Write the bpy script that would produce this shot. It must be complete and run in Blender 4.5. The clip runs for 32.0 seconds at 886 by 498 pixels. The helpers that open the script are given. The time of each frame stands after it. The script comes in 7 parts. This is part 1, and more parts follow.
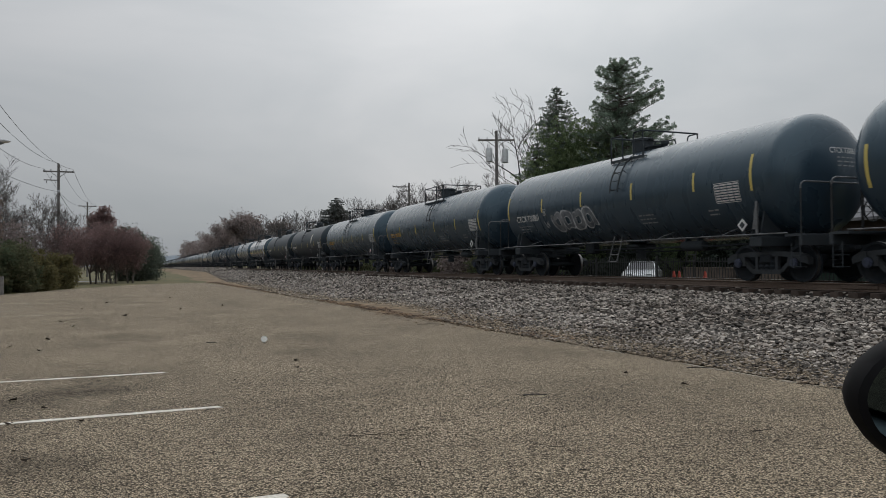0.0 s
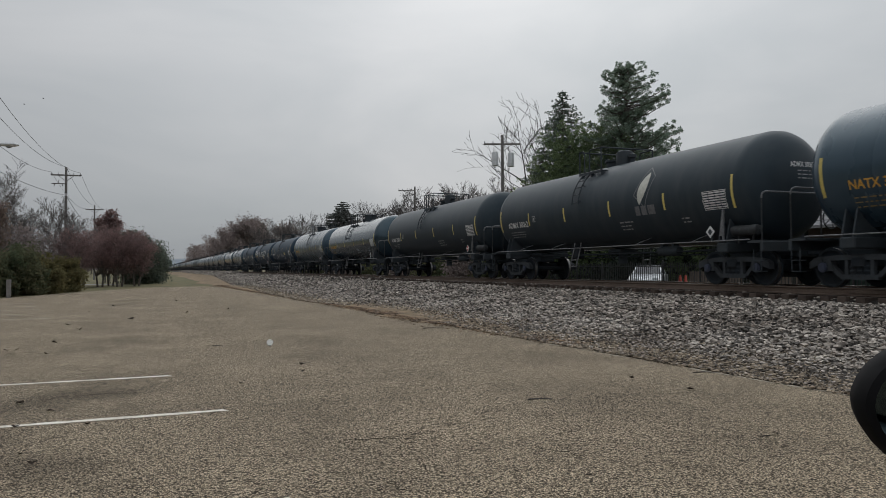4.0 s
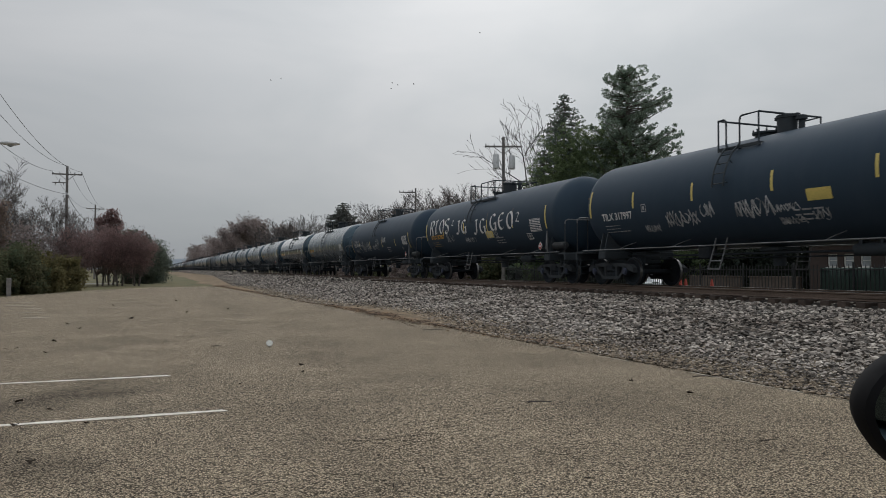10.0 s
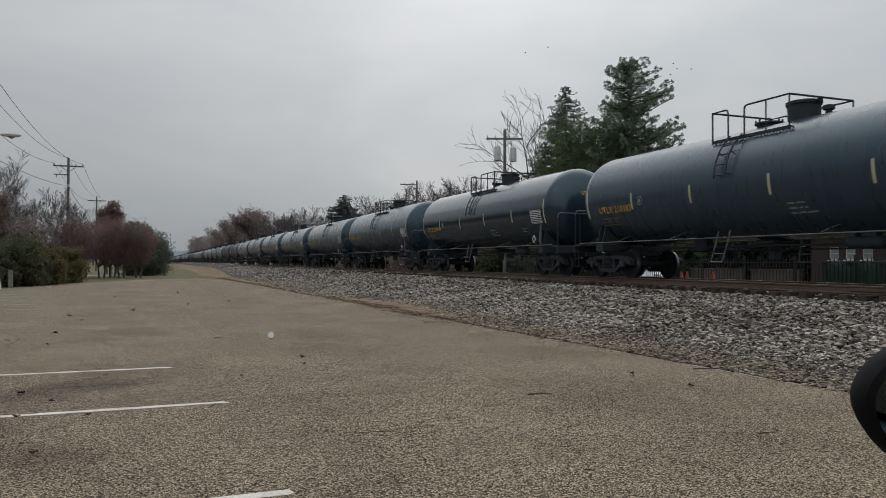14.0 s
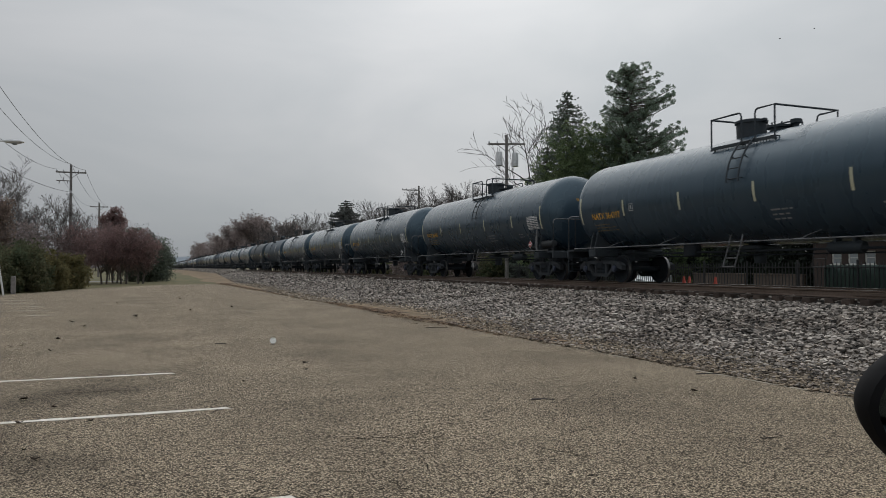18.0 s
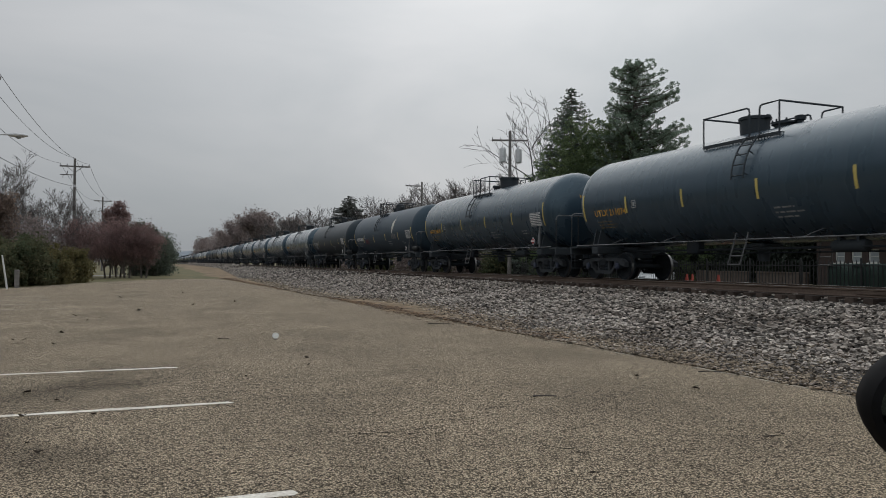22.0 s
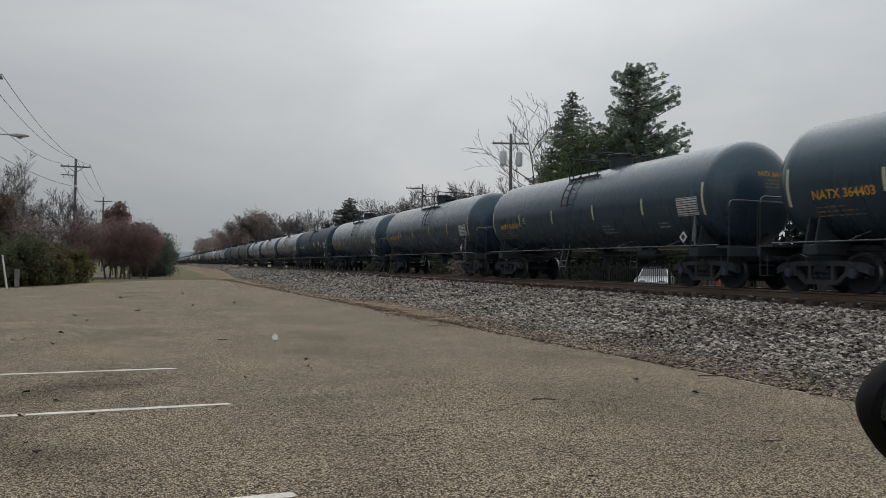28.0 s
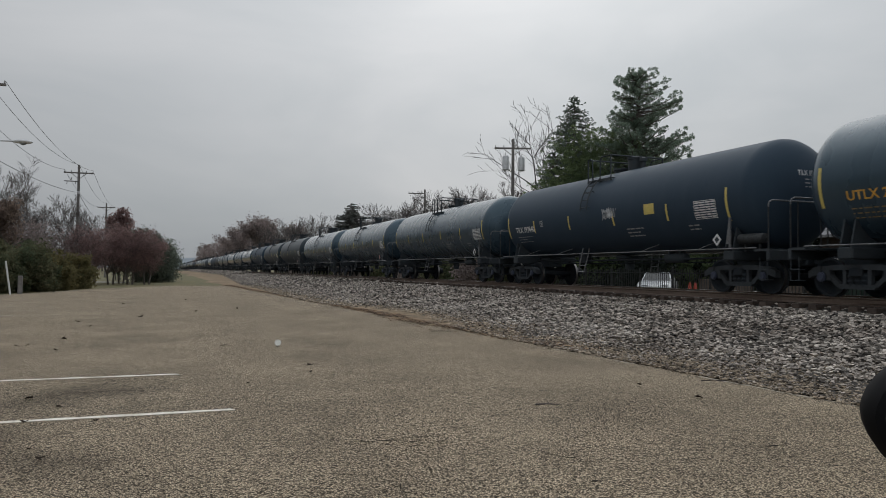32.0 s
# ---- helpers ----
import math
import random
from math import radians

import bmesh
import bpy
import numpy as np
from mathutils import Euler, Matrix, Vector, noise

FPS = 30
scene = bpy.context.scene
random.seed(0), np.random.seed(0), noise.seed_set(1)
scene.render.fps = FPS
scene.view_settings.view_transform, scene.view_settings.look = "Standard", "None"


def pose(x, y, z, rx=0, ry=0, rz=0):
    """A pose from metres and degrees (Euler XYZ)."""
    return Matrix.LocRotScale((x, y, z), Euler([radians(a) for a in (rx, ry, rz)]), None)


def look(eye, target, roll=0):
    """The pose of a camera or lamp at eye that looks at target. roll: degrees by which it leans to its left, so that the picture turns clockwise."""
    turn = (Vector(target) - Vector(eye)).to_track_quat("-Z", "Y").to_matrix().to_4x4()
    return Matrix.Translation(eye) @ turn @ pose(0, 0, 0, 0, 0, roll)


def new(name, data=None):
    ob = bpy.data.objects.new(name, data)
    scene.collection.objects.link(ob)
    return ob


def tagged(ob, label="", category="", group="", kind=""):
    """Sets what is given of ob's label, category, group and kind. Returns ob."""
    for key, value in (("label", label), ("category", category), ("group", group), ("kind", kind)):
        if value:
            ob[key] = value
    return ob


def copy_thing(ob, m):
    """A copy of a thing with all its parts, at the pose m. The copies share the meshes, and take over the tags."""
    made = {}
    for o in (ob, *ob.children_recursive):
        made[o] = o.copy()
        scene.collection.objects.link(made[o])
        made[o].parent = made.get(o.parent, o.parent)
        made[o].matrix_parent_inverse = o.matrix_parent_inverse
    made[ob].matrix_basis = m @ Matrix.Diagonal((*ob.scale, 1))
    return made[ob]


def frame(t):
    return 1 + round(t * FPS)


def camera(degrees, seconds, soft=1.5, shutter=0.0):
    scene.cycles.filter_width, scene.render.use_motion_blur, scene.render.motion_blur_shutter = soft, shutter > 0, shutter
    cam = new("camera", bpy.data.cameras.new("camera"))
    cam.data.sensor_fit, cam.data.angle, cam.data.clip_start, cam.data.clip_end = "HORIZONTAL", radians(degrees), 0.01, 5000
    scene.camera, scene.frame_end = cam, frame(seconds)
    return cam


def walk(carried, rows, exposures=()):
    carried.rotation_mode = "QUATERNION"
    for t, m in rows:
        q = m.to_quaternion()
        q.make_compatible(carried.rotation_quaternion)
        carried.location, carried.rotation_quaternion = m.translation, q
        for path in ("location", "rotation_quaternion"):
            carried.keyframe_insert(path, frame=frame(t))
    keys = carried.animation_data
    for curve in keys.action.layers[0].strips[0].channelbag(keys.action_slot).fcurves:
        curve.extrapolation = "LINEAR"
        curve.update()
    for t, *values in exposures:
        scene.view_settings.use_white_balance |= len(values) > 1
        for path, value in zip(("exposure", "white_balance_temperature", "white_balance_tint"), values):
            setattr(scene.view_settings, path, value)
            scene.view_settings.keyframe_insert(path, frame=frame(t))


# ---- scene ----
EYE = (0.0, 0.0, 1.374)
TURNS = [
    (0, 91.155, 0.488, -21.923),
    (0.5, 91.192, 0.340, -21.966),
    (1, 91.280, 0.334, -21.943),
    (1.5, 91.330, 0.422, -21.853),
    (2, 91.273, 0.518, -21.833),
    (2.5, 91.324, 0.638, -21.803),
    (3, 91.440, 0.490, -21.669),
    (3.5, 91.459, 0.450, -21.543),
    (5.5, 91.483, 0.099, -21.270),
    (6, 91.543, 0.056, -21.248),
    (6.5, 91.528, 0.033, -21.333),
    (7, 91.542, 0.126, -21.425),
    (7.5, 91.578, 0.087, -21.477),
    (8, 91.566, 0.149, -21.419),
    (8.5, 91.546, 0.141, -21.430),
    (9, 91.486, 0.055, -21.380),
    (9.5, 91.515, 0.086, -21.420),
    (10, 91.609, -0.057, -21.467),
    (10.5, 91.558, -0.085, -21.496),
    (11, 91.280, -0.260, -21.486),
    (11.5, 90.935, -0.391, -21.493),
    (12, 90.806, -0.450, -21.532),
    (12.5, 91.039, -0.297, -21.401),
    (13, 91.152, -0.250, -21.525),
    (13.5, 91.186, -0.291, -21.410),
    (14, 91.014, -0.136, -21.374),
    (14.5, 90.870, -0.074, -21.307),
    (16.5, 91.538, -0.339, -21.415),
    (17, 91.526, -0.243, -21.336),
    (17.5, 91.445, -0.042, -21.266),
    (18, 91.426, -0.016, -21.214),
    (18.5, 91.430, -0.088, -21.158),
    (19, 91.322, 0.000, -21.107),
    (19.5, 91.296, -0.012, -21.075),
    (20, 91.294, -0.082, -21.117),
    (20.5, 91.251, -0.127, -21.113),
    (21, 91.202, -0.281, -21.110),
    (21.5, 91.173, -0.335, -20.966),
    (22, 91.121, -0.357, -21.004),
    (22.5, 91.218, -0.442, -20.920),
    (23, 91.180, -0.475, -20.848),
    (23.5, 91.057, -0.560, -20.745),
    (24, 90.842, -0.530, -20.768),
    (24.5, 90.901, -0.527, -20.747),
    (25, 91.133, -0.589, -20.681),
    (25.5, 91.216, -0.630, -20.769),
    (27.5, 91.303, -0.557, -21.066),
    (28, 91.320, -0.724, -20.996),
    (28.5, 91.356, -0.851, -21.033),
    (29, 91.380, -0.956, -21.065),
    (29.5, 91.374, -0.902, -21.070),
    (30, 91.404, -0.803, -21.042),
    (30.5, 91.477, -0.677, -21.034),
    (31, 91.598, -0.635, -20.990),
    (31.5, 91.679, -0.629, -20.858),
    (32, 91.712, -0.575, -20.799),
]
cam = camera(62.19, 32.0, soft=0.6, shutter=0.1)
walk(cam, [(t, pose(*EYE, rx, ry, rz)) for t, rx, ry, rz in TURNS])

# ---- light: an even overcast sky, a little brighter ahead over the pine ----
SUN_UP, SUN_SIDE = 38.0, 30.0


def make_world():
    w = bpy.data.worlds.new("overcast")
    scene.world = w
    w.use_nodes = True
    nt = w.node_tree
    nt.nodes.clear()
    N, L = nt.nodes.new, nt.links.new
    out, bg = N("ShaderNodeOutputWorld"), N("ShaderNodeBackground")
    sky = N("ShaderNodeTexSky")
    sky.sky_type, sky.sun_disc = 'NISHITA', False
    sky.sun_elevation, sky.sun_rotation = radians(SUN_UP), radians(SUN_SIDE)
    sky.air_density, sky.dust_density = 1.0, 4.0
    hsv = N("ShaderNodeHueSaturation")
    hsv.inputs["Saturation"].default_value, hsv.inputs["Value"].default_value = 0.25, 0.07
    L(sky.outputs[0], hsv.inputs["Color"])
    tc = N("ShaderNodeTexCoord")
    mp = N("ShaderNodeMapping")
    mp.inputs["Scale"].default_value = (1.0, 1.0, 2.6)
    L(tc.outputs["Generated"], mp.inputs[0])
    nz = N("ShaderNodeTexNoise")
    nz.inputs["Scale"].default_value, nz.inputs["Detail"].default_value, nz.inputs["Roughness"].default_value = 2.2, 5.0, 0.5
    nz.inputs["Distortion"].default_value = 0.4
    L(mp.outputs[0], nz.inputs["Vector"])
    ramp = N("ShaderNodeValToRGB")
    e = ramp.color_ramp.elements
    e[0].position, e[0].color = 0.30, (0.375, 0.412, 0.442, 1)
    e[1].position, e[1].color = 0.72, (0.545, 0.56, 0.58, 1)
    L(nz.outputs["Fac"], ramp.inputs[0])
    # the cloud is darker and bluer low down and away from the bright side
    dot = N("ShaderNodeVectorMath")
    dot.operation = 'DOT_PRODUCT'
    a, b = radians(SUN_SIDE), radians(32)
    dot.inputs[1].default_value = (math.sin(a) * math.cos(b), math.cos(a) * math.cos(b), math.sin(b))
    L(tc.outputs["Generated"], dot.inputs[0])
    mr = N("ShaderNodeMapRange")
    mr.inputs["From Min"].default_value, mr.inputs["From Max"].default_value = 0.45, 1.0
    mr.inputs["To Min"].default_value, mr.inputs["To Max"].default_value = 0.74, 1.2
    L(dot.outputs["Value"], mr.inputs["Value"])
    sep = N("ShaderNodeSeparateXYZ")
    L(tc.outputs["Generated"], sep.inputs[0])
    low = N("ShaderNodeMapRange")
    low.inputs["From Min"].default_value, low.inputs["From Max"].default_value = 0.0, 0.34
    low.inputs["To Min"].default_value, low.inputs["To Max"].default_value = 0.74, 1.06
    L(sep.outputs["Z"], low.inputs["Value"])
    # an overcast sky is brightest overhead
    high = N("ShaderNodeMapRange")
    high.inputs["From Min"].default_value, high.inputs["From Max"].default_value = 0.36, 1.0
    high.inputs["To Min"].default_value, high.inputs["To Max"].default_value = 1.0, 2.6
    L(sep.outputs["Z"], high.inputs["Value"])
    tall = N("ShaderNodeMath")
    tall.operation = 'MULTIPLY'
    L(low.outputs[0], tall.inputs[0])
    L(high.outputs[0], tall.inputs[1])
    # added brightening of the unseen sky behind the eye, to light the tank sides
    back = N("ShaderNodeMapRange")
    back.inputs["From Min"].default_value, back.inputs["From Max"].default_value = -0.9, 0.2
    back.inputs["To Min"].default_value, back.inputs["To Max"].default_value = 1.75, 1.0
    L(dot.outputs["Value"], back.inputs["Value"])
    side = N("ShaderNodeMath")
    side.operation = 'MULTIPLY'
    L(mr.outputs[0], side.inputs[0])
    L(back.outputs[0], side.inputs[1])
    both = N("ShaderNodeMath")
    both.operation = 'MULTIPLY'
    L(side.outputs[0], both.inputs[0])
    L(tall.outputs[0], both.inputs[1])
    sc = N("ShaderNodeVectorMath")
    sc.operation = 'SCALE'
    L(ramp.outputs[0], sc.inputs[0])
    L(both.outputs[0], sc.inputs["Scale"])
    mx = N("ShaderNodeMix")
    mx.data_type = 'RGBA'
    mx.inputs[0].default_value = 0.85
    L(hsv.outputs[0], mx.inputs[6])
    L(sc.outputs[0], mx.inputs[7])
    L(mx.outputs[2], bg.inputs[0])
    bg.inputs[1].default_value = 1.0
    L(bg.outputs[0], out.inputs[0])


make_world()
sun = bpy.data.lights.new("sun", 'SUN')
sun.energy, sun.angle, sun.color = 0.55, radians(90), (1.0, 0.97, 0.93)
new("sun", sun).matrix_world = look((60 * math.sin(radians(SUN_SIDE)), 60 * math.cos(radians(SUN_SIDE)), 60 * math.tan(radians(SUN_UP))), (0, 0, 0))
scene.view_settings.exposure = 0.0

# ---- mesh and material helpers ----
class Shape:
    """Collects points and faces of one part."""

    def __init__(self):
        self.v, self.f = [], []

    def add(self, vs, fs):
        n = len(self.v)
        self.v.extend(tuple(p) for p in vs)
        self.f.extend(tuple(i + n for i in f) for f in fs)
        return self

    def box(self, a, b, bevel=0.0):
        (x0, y0, z0), (x1, y1, z1) = a, b
        if bevel <= 0:
            return self.add([(x0, y0, z0), (x1, y0, z0), (x1, y1, z0), (x0, y1, z0), (x0, y0, z1), (x1, y0, z1), (x1, y1, z1), (x0, y1, z1)],
                            [(0, 3, 2, 1), (4, 5, 6, 7), (0, 1, 5, 4), (1, 2, 6, 5), (2, 3, 7, 6), (3, 0, 4, 7)])
        c = bevel
        rings = []
        for z, i in ((z0, c), (z0 + c, 0), (z1 - c, 0), (z1, c)):
            k = c + i
            rings.append([(x0 + k, y0 + i, z), (x1 - k, y0 + i, z), (x1 - i, y0 + k, z), (x1 - i, y1 - k, z), (x1 - k, y1 - i, z), (x0 + k, y1 - i, z), (x0 + i, y1 - k, z), (x0 + i, y0 + k, z)])
        return self.loft(rings, True)

    def loft(self, rings, caps=True, closed=False):
        n, m = len(rings[0]), len(rings)
        fs = []
        for i in range(m if closed else m - 1):
            j = (i + 1) % m
            fs += [(i * n + k, i * n + (k + 1) % n, j * n + (k + 1) % n, j * n + k) for k in range(n)]
        if caps and not closed:
            fs += [tuple(range(n - 1, -1, -1)), tuple((m - 1) * n + k for k in range(n))]
        return self.add([p for r in rings for p in r], fs)

    def rod(self, p, q, r, r2=None, seg=8, caps=True):
        p, q = Vector(p), Vector(q)
        d = (q - p).normalized()
        u = d.orthogonal().normalized()
        w = d.cross(u)
        r2 = r if r2 is None else r2
        ring = lambda c, s: [c + (u * math.cos(2 * math.pi * k / seg) + w * math.sin(2 * math.pi * k / seg)) * s for k in range(seg)]
        return self.loft([ring(p, r), ring(q, r2)], caps)

    def pipe(self, pts, r, seg=6, caps=True):
        pts = [Vector(p) for p in pts]
        rings, u = [], None
        for i, p in enumerate(pts):
            d = (pts[min(i + 1, len(pts) - 1)] - pts[max(i - 1, 0)]).normalized()
            u = d.orthogonal().normalized() if u is None else (u - d * u.dot(d)).normalized()
            w = d.cross(u)
            rr = r[i] if isinstance(r, (list, tuple)) else r
            rings.append([p + (u * math.cos(2 * math.pi * k / seg) + w * math.sin(2 * math.pi * k / seg)) * rr for k in range(seg)])
        return self.loft(rings, caps)

    def turned(self, profile, m=None, seg=24):
        """Turns (radius, height) pairs round z."""
        rings = [[Vector((r * math.cos(2 * math.pi * k / seg), r * math.sin(2 * math.pi * k / seg), h)) for k in range(seg)] for r, h in profile]
        if m is not None:
            rings = [[m @ p for p in r] for r in rings]
        return self.loft(rings, True)

    def prism(self, outline, lo, hi, axis=0):
        """Pushes a 2D outline along one axis."""
        def put(p, a):
            q = list(p)
            q.insert(axis, a)
            return tuple(q)
        return self.loft([[put(p, lo) for p in outline], [put(p, hi) for p in outline]], True)

    def mesh(self, name, mat, smooth=False):
        me = bpy.data.meshes.new(name)
        me.from_pydata(self.v, [], self.f)
        if mat:
            me.materials.append(mat)
        if smooth:
            me.polygons.foreach_set("use_smooth", [True] * len(me.polygons))
            try:
                me.set_sharp_from_angle(angle=radians(40))
            except AttributeError:
                pass
        me.validate()
        return me


def part(name, shape, material, parent=None, label="", smooth=True):
    """One mesh object, under a thing or a part where parent is given."""
    me = shape.mesh(name, material, smooth) if isinstance(shape, Shape) else shape
    ob = new(name, me)
    if parent is not None:
        ob.parent = parent
    return tagged(ob, label)


def setting(name, shape, material, label, category, smooth=False):
    return tagged(part(name, shape, material, None, label, smooth), category=category, kind="structure")


# the yard and the woods lie a third of a degree askew to the track
SKEW = Matrix.Rotation(radians(-0.30), 4, 'Z')


def thing(name, at, label, category, group="", skew=True):
    ob = new(name)
    ob.matrix_basis = SKEW @ at if skew else at
    return tagged(ob, label, category, group)


def material(name, base, rough=0.7, metal=0.0, grain=None, amount=0.25, scale=20.0, big=1.2, bump=0.0, spec=0.5, tint=None, coat=0.0, wobble=0.0, island=0.0):
    """A surface with fine grain and large stains. grain: second colour."""
    m = bpy.data.materials.new(name)
    m.use_nodes = True
    nt = m.node_tree
    N, L = nt.nodes.new, nt.links.new
    b = nt.nodes["Principled BSDF"]
    b.inputs["Roughness"].default_value, b.inputs["Metallic"].default_value = rough, metal
    b.inputs["Specular IOR Level"].default_value = spec
    if coat:
        b.inputs["Coat Weight"].default_value, b.inputs["Coat Roughness"].default_value = coat, 0.15
    tc = N("ShaderNodeTexCoord")
    n1, n2 = N("ShaderNodeTexNoise"), N("ShaderNodeTexNoise")
    n1.inputs["Scale"].default_value, n1.inputs["Detail"].default_value = scale, 4
    n2.inputs["Scale"].default_value, n2.inputs["Detail"].default_value = big, 5
    for n in (n1, n2):
        L(tc.outputs["Object"], n.inputs["Vector"])
    add = N("ShaderNodeMath")
    add.operation = 'MULTIPLY_ADD'
    add.inputs[1].default_value = 0.5
    L(n1.outputs["Fac"], add.inputs[0])
    half = N("ShaderNodeMath")
    half.operation = 'MULTIPLY'
    half.inputs[1].default_value = 0.5
    L(n2.outputs["Fac"], half.inputs[0])
    L(half.outputs[0], add.inputs[2])
    mr = N("ShaderNodeMapRange")
    mr.inputs["From Min"].default_value, mr.inputs["From Max"].default_value = 0.38, 0.62
    L(add.outputs[0], mr.inputs["Value"])
    mix = N("ShaderNodeMix")
    mix.data_type = 'RGBA'
    g = grain or tuple(c * (1 - amount) for c in base)
    mix.inputs[6].default_value, mix.inputs[7].default_value = (*base, 1), (*g, 1)
    L(mr.outputs[0], mix.inputs[0])
    last = mix.outputs[2]
    if island or tint:
        src = N("ShaderNodeNewGeometry") if island else N("ShaderNodeObjectInfo")
        k = N("ShaderNodeMapRange")
        s = island or tint
        k.inputs["To Min"].default_value, k.inputs["To Max"].default_value = 1 - s, 1 + s
        L(src.outputs["Random Per Island" if island else "Random"], k.inputs["Value"])
        sc = N("ShaderNodeVectorMath")
        sc.operation = 'SCALE'
        L(last, sc.inputs[0])
        L(k.outputs[0], sc.inputs["Scale"])
        last = sc.outputs[0]
    L(last, b.inputs["Base Color"])
    if wobble:
        r = N("ShaderNodeMapRange")
        r.inputs["To Min"].default_value, r.inputs["To Max"].default_value = max(0.02, rough - wobble), min(1, rough + wobble)
        L(n2.outputs["Fac"], r.inputs["Value"])
        L(r.outputs[0], b.inputs["Roughness"])
    if bump:
        bp = N("ShaderNodeBump")
        bp.inputs["Strength"].default_value, bp.inputs["Distance"].default_value = 1.0, bump
        L(n1.outputs["Fac"], bp.inputs["Height"])
        L(bp.outputs[0], b.inputs["Normal"])
    return m


def leafy(name, base, grain, island=0.4, through_light=0.55):
    """Thin leaves: light passes through them; each leaf differs a little."""
    m = material(name, base, 0.8, grain=grain, scale=2.5, big=0.4, island=island, spec=0.15)
    nt = m.node_tree
    b, out = nt.nodes["Principled BSDF"], nt.nodes["Material Output"]
    tr, mix = nt.nodes.new("ShaderNodeBsdfTranslucent"), nt.nodes.new("ShaderNodeMixShader")
    nt.links.new(b.inputs["Base Color"].links[0].from_socket, tr.inputs["Color"])
    mix.inputs[0].default_value = through_light
    nt.links.new(b.outputs[0], mix.inputs[1])
    nt.links.new(tr.outputs[0], mix.inputs[2])
    nt.links.new(mix.outputs[0], out.inputs["Surface"])
    return m


def asphalt_material():
    """Old seal coat with pale and dark chips showing, oil stains and long worn patches."""
    m = bpy.data.materials.new("worn_asphalt")
    m.use_nodes = True
    nt = m.node_tree
    N, L = nt.nodes.new, nt.links.new
    b = nt.nodes["Principled BSDF"]
    b.inputs["Roughness"].default_value, b.inputs["Specular IOR Level"].default_value = 0.88, 0.13
    tc = N("ShaderNodeTexCoord")
    v = N("ShaderNodeTexVoronoi")
    v.inputs["Scale"].default_value = 86
    L(tc.outputs["Object"], v.inputs["Vector"])
    chip = N("ShaderNodeSeparateColor")
    L(v.outputs["Color"], chip.inputs[0])
    r1 = N("ShaderNodeValToRGB")
    e = r1.color_ramp.elements
    e[0].position, e[0].color = 0.0, (0.060, 0.048, 0.035, 1)
    e[1].position, e[1].color = 1.0, (0.725, 0.597, 0.436, 1)
    k = r1.color_ramp.elements.new(0.5)
    k.color = (0.420, 0.334, 0.234, 1)
    L(chip.outputs[0], r1.inputs[0])
    n = N("ShaderNodeTexNoise")
    n.inputs["Scale"].default_value, n.inputs["Detail"].default_value, n.inputs["Roughness"].default_value = 0.55, 6, 0.6
    L(tc.outputs["Object"], n.inputs["Vector"])
    r2 = N("ShaderNodeMapRange")
    r2.inputs["From Min"].default_value, r2.inputs["From Max"].default_value = 0.3, 0.7
    r2.inputs["To Min"].default_value, r2.inputs["To Max"].default_value = 0.74, 1.2
    L(n.outputs["Fac"], r2.inputs["Value"])
    n3 = N("ShaderNodeTexNoise")
    n3.inputs["Scale"].default_value, n3.inputs["Detail"].default_value, n3.inputs["Roughness"].default_value = 22, 6, 0.7
    L(tc.outputs["Object"], n3.inputs["Vector"])
    r3 = N("ShaderNodeMapRange")
    r3.inputs["From Min"].default_value, r3.inputs["From Max"].default_value = 0.3, 0.7
    r3.inputs["To Min"].default_value, r3.inputs["To Max"].default_value = 0.86, 1.15
    L(n3.outputs["Fac"], r3.inputs["Value"])
    pit = N("ShaderNodeMapRange")
    pit.inputs["From Min"].default_value, pit.inputs["From Max"].default_value = 0.35, 0.7
    pit.inputs["To Min"].default_value, pit.inputs["To Max"].default_value = 1.08, 0.18
    L(v.outputs["Distance"], pit.inputs["Value"])
    m0 = N("ShaderNodeMath")
    m0.operation = 'MULTIPLY'
    L(r3.outputs[0], m0.inputs[0])
    L(pit.outputs[0], m0.inputs[1])
    mul = N("ShaderNodeMath")
    mul.operation = 'MULTIPLY'
    L(r2.outputs[0], mul.inputs[0])
    L(m0.outputs[0], mul.inputs[1])
    # drips and tyre dirt where cars stand
    for at, size, deep in (((-0.9, 8.9), (1.5, 1.0), 0.5), ((-1.3, 7.0), (0.7, 1.0), 0.45), ((-0.7, 5.9), (0.6, 0.7), 0.35), ((1.9, 7.6), (1.8, 0.5), 0.2)):
        mp = N("ShaderNodeMapping")
        mp.vector_type = 'TEXTURE'
        mp.inputs["Location"].default_value, mp.inputs["Scale"].default_value = (*at, 0), (*size, 1)
        L(tc.outputs["Object"], mp.inputs[0])
        ln = N("ShaderNodeVectorMath")
        ln.operation = 'LENGTH'
        L(mp.outputs[0], ln.inputs[0])
        wob = N("ShaderNodeMath")
        wob.operation = 'MULTIPLY_ADD'
        wob.inputs[1].default_value = 1.6
        L(n.outputs["Fac"], wob.inputs[0])
        L(ln.outputs["Value"], wob.inputs[2])
        fade = N("ShaderNodeMapRange")
        fade.interpolation_type = 'SMOOTHSTEP'
        fade.inputs["From Min"].default_value, fade.inputs["From Max"].default_value = 0.7, 1.9
        fade.inputs["To Min"].default_value, fade.inputs["To Max"].default_value = 1 - deep, 1.0
        L(wob.outputs[0], fade.inputs["Value"])
        m2 = N("ShaderNodeMath")
        m2.operation = 'MULTIPLY'
        L(mul.outputs[0], m2.inputs[0])
        L(fade.outputs[0], m2.inputs[1])
        mul = m2
    sc = N("ShaderNodeVectorMath")
    sc.operation = 'SCALE'
    L(r1.outputs[0], sc.inputs[0])
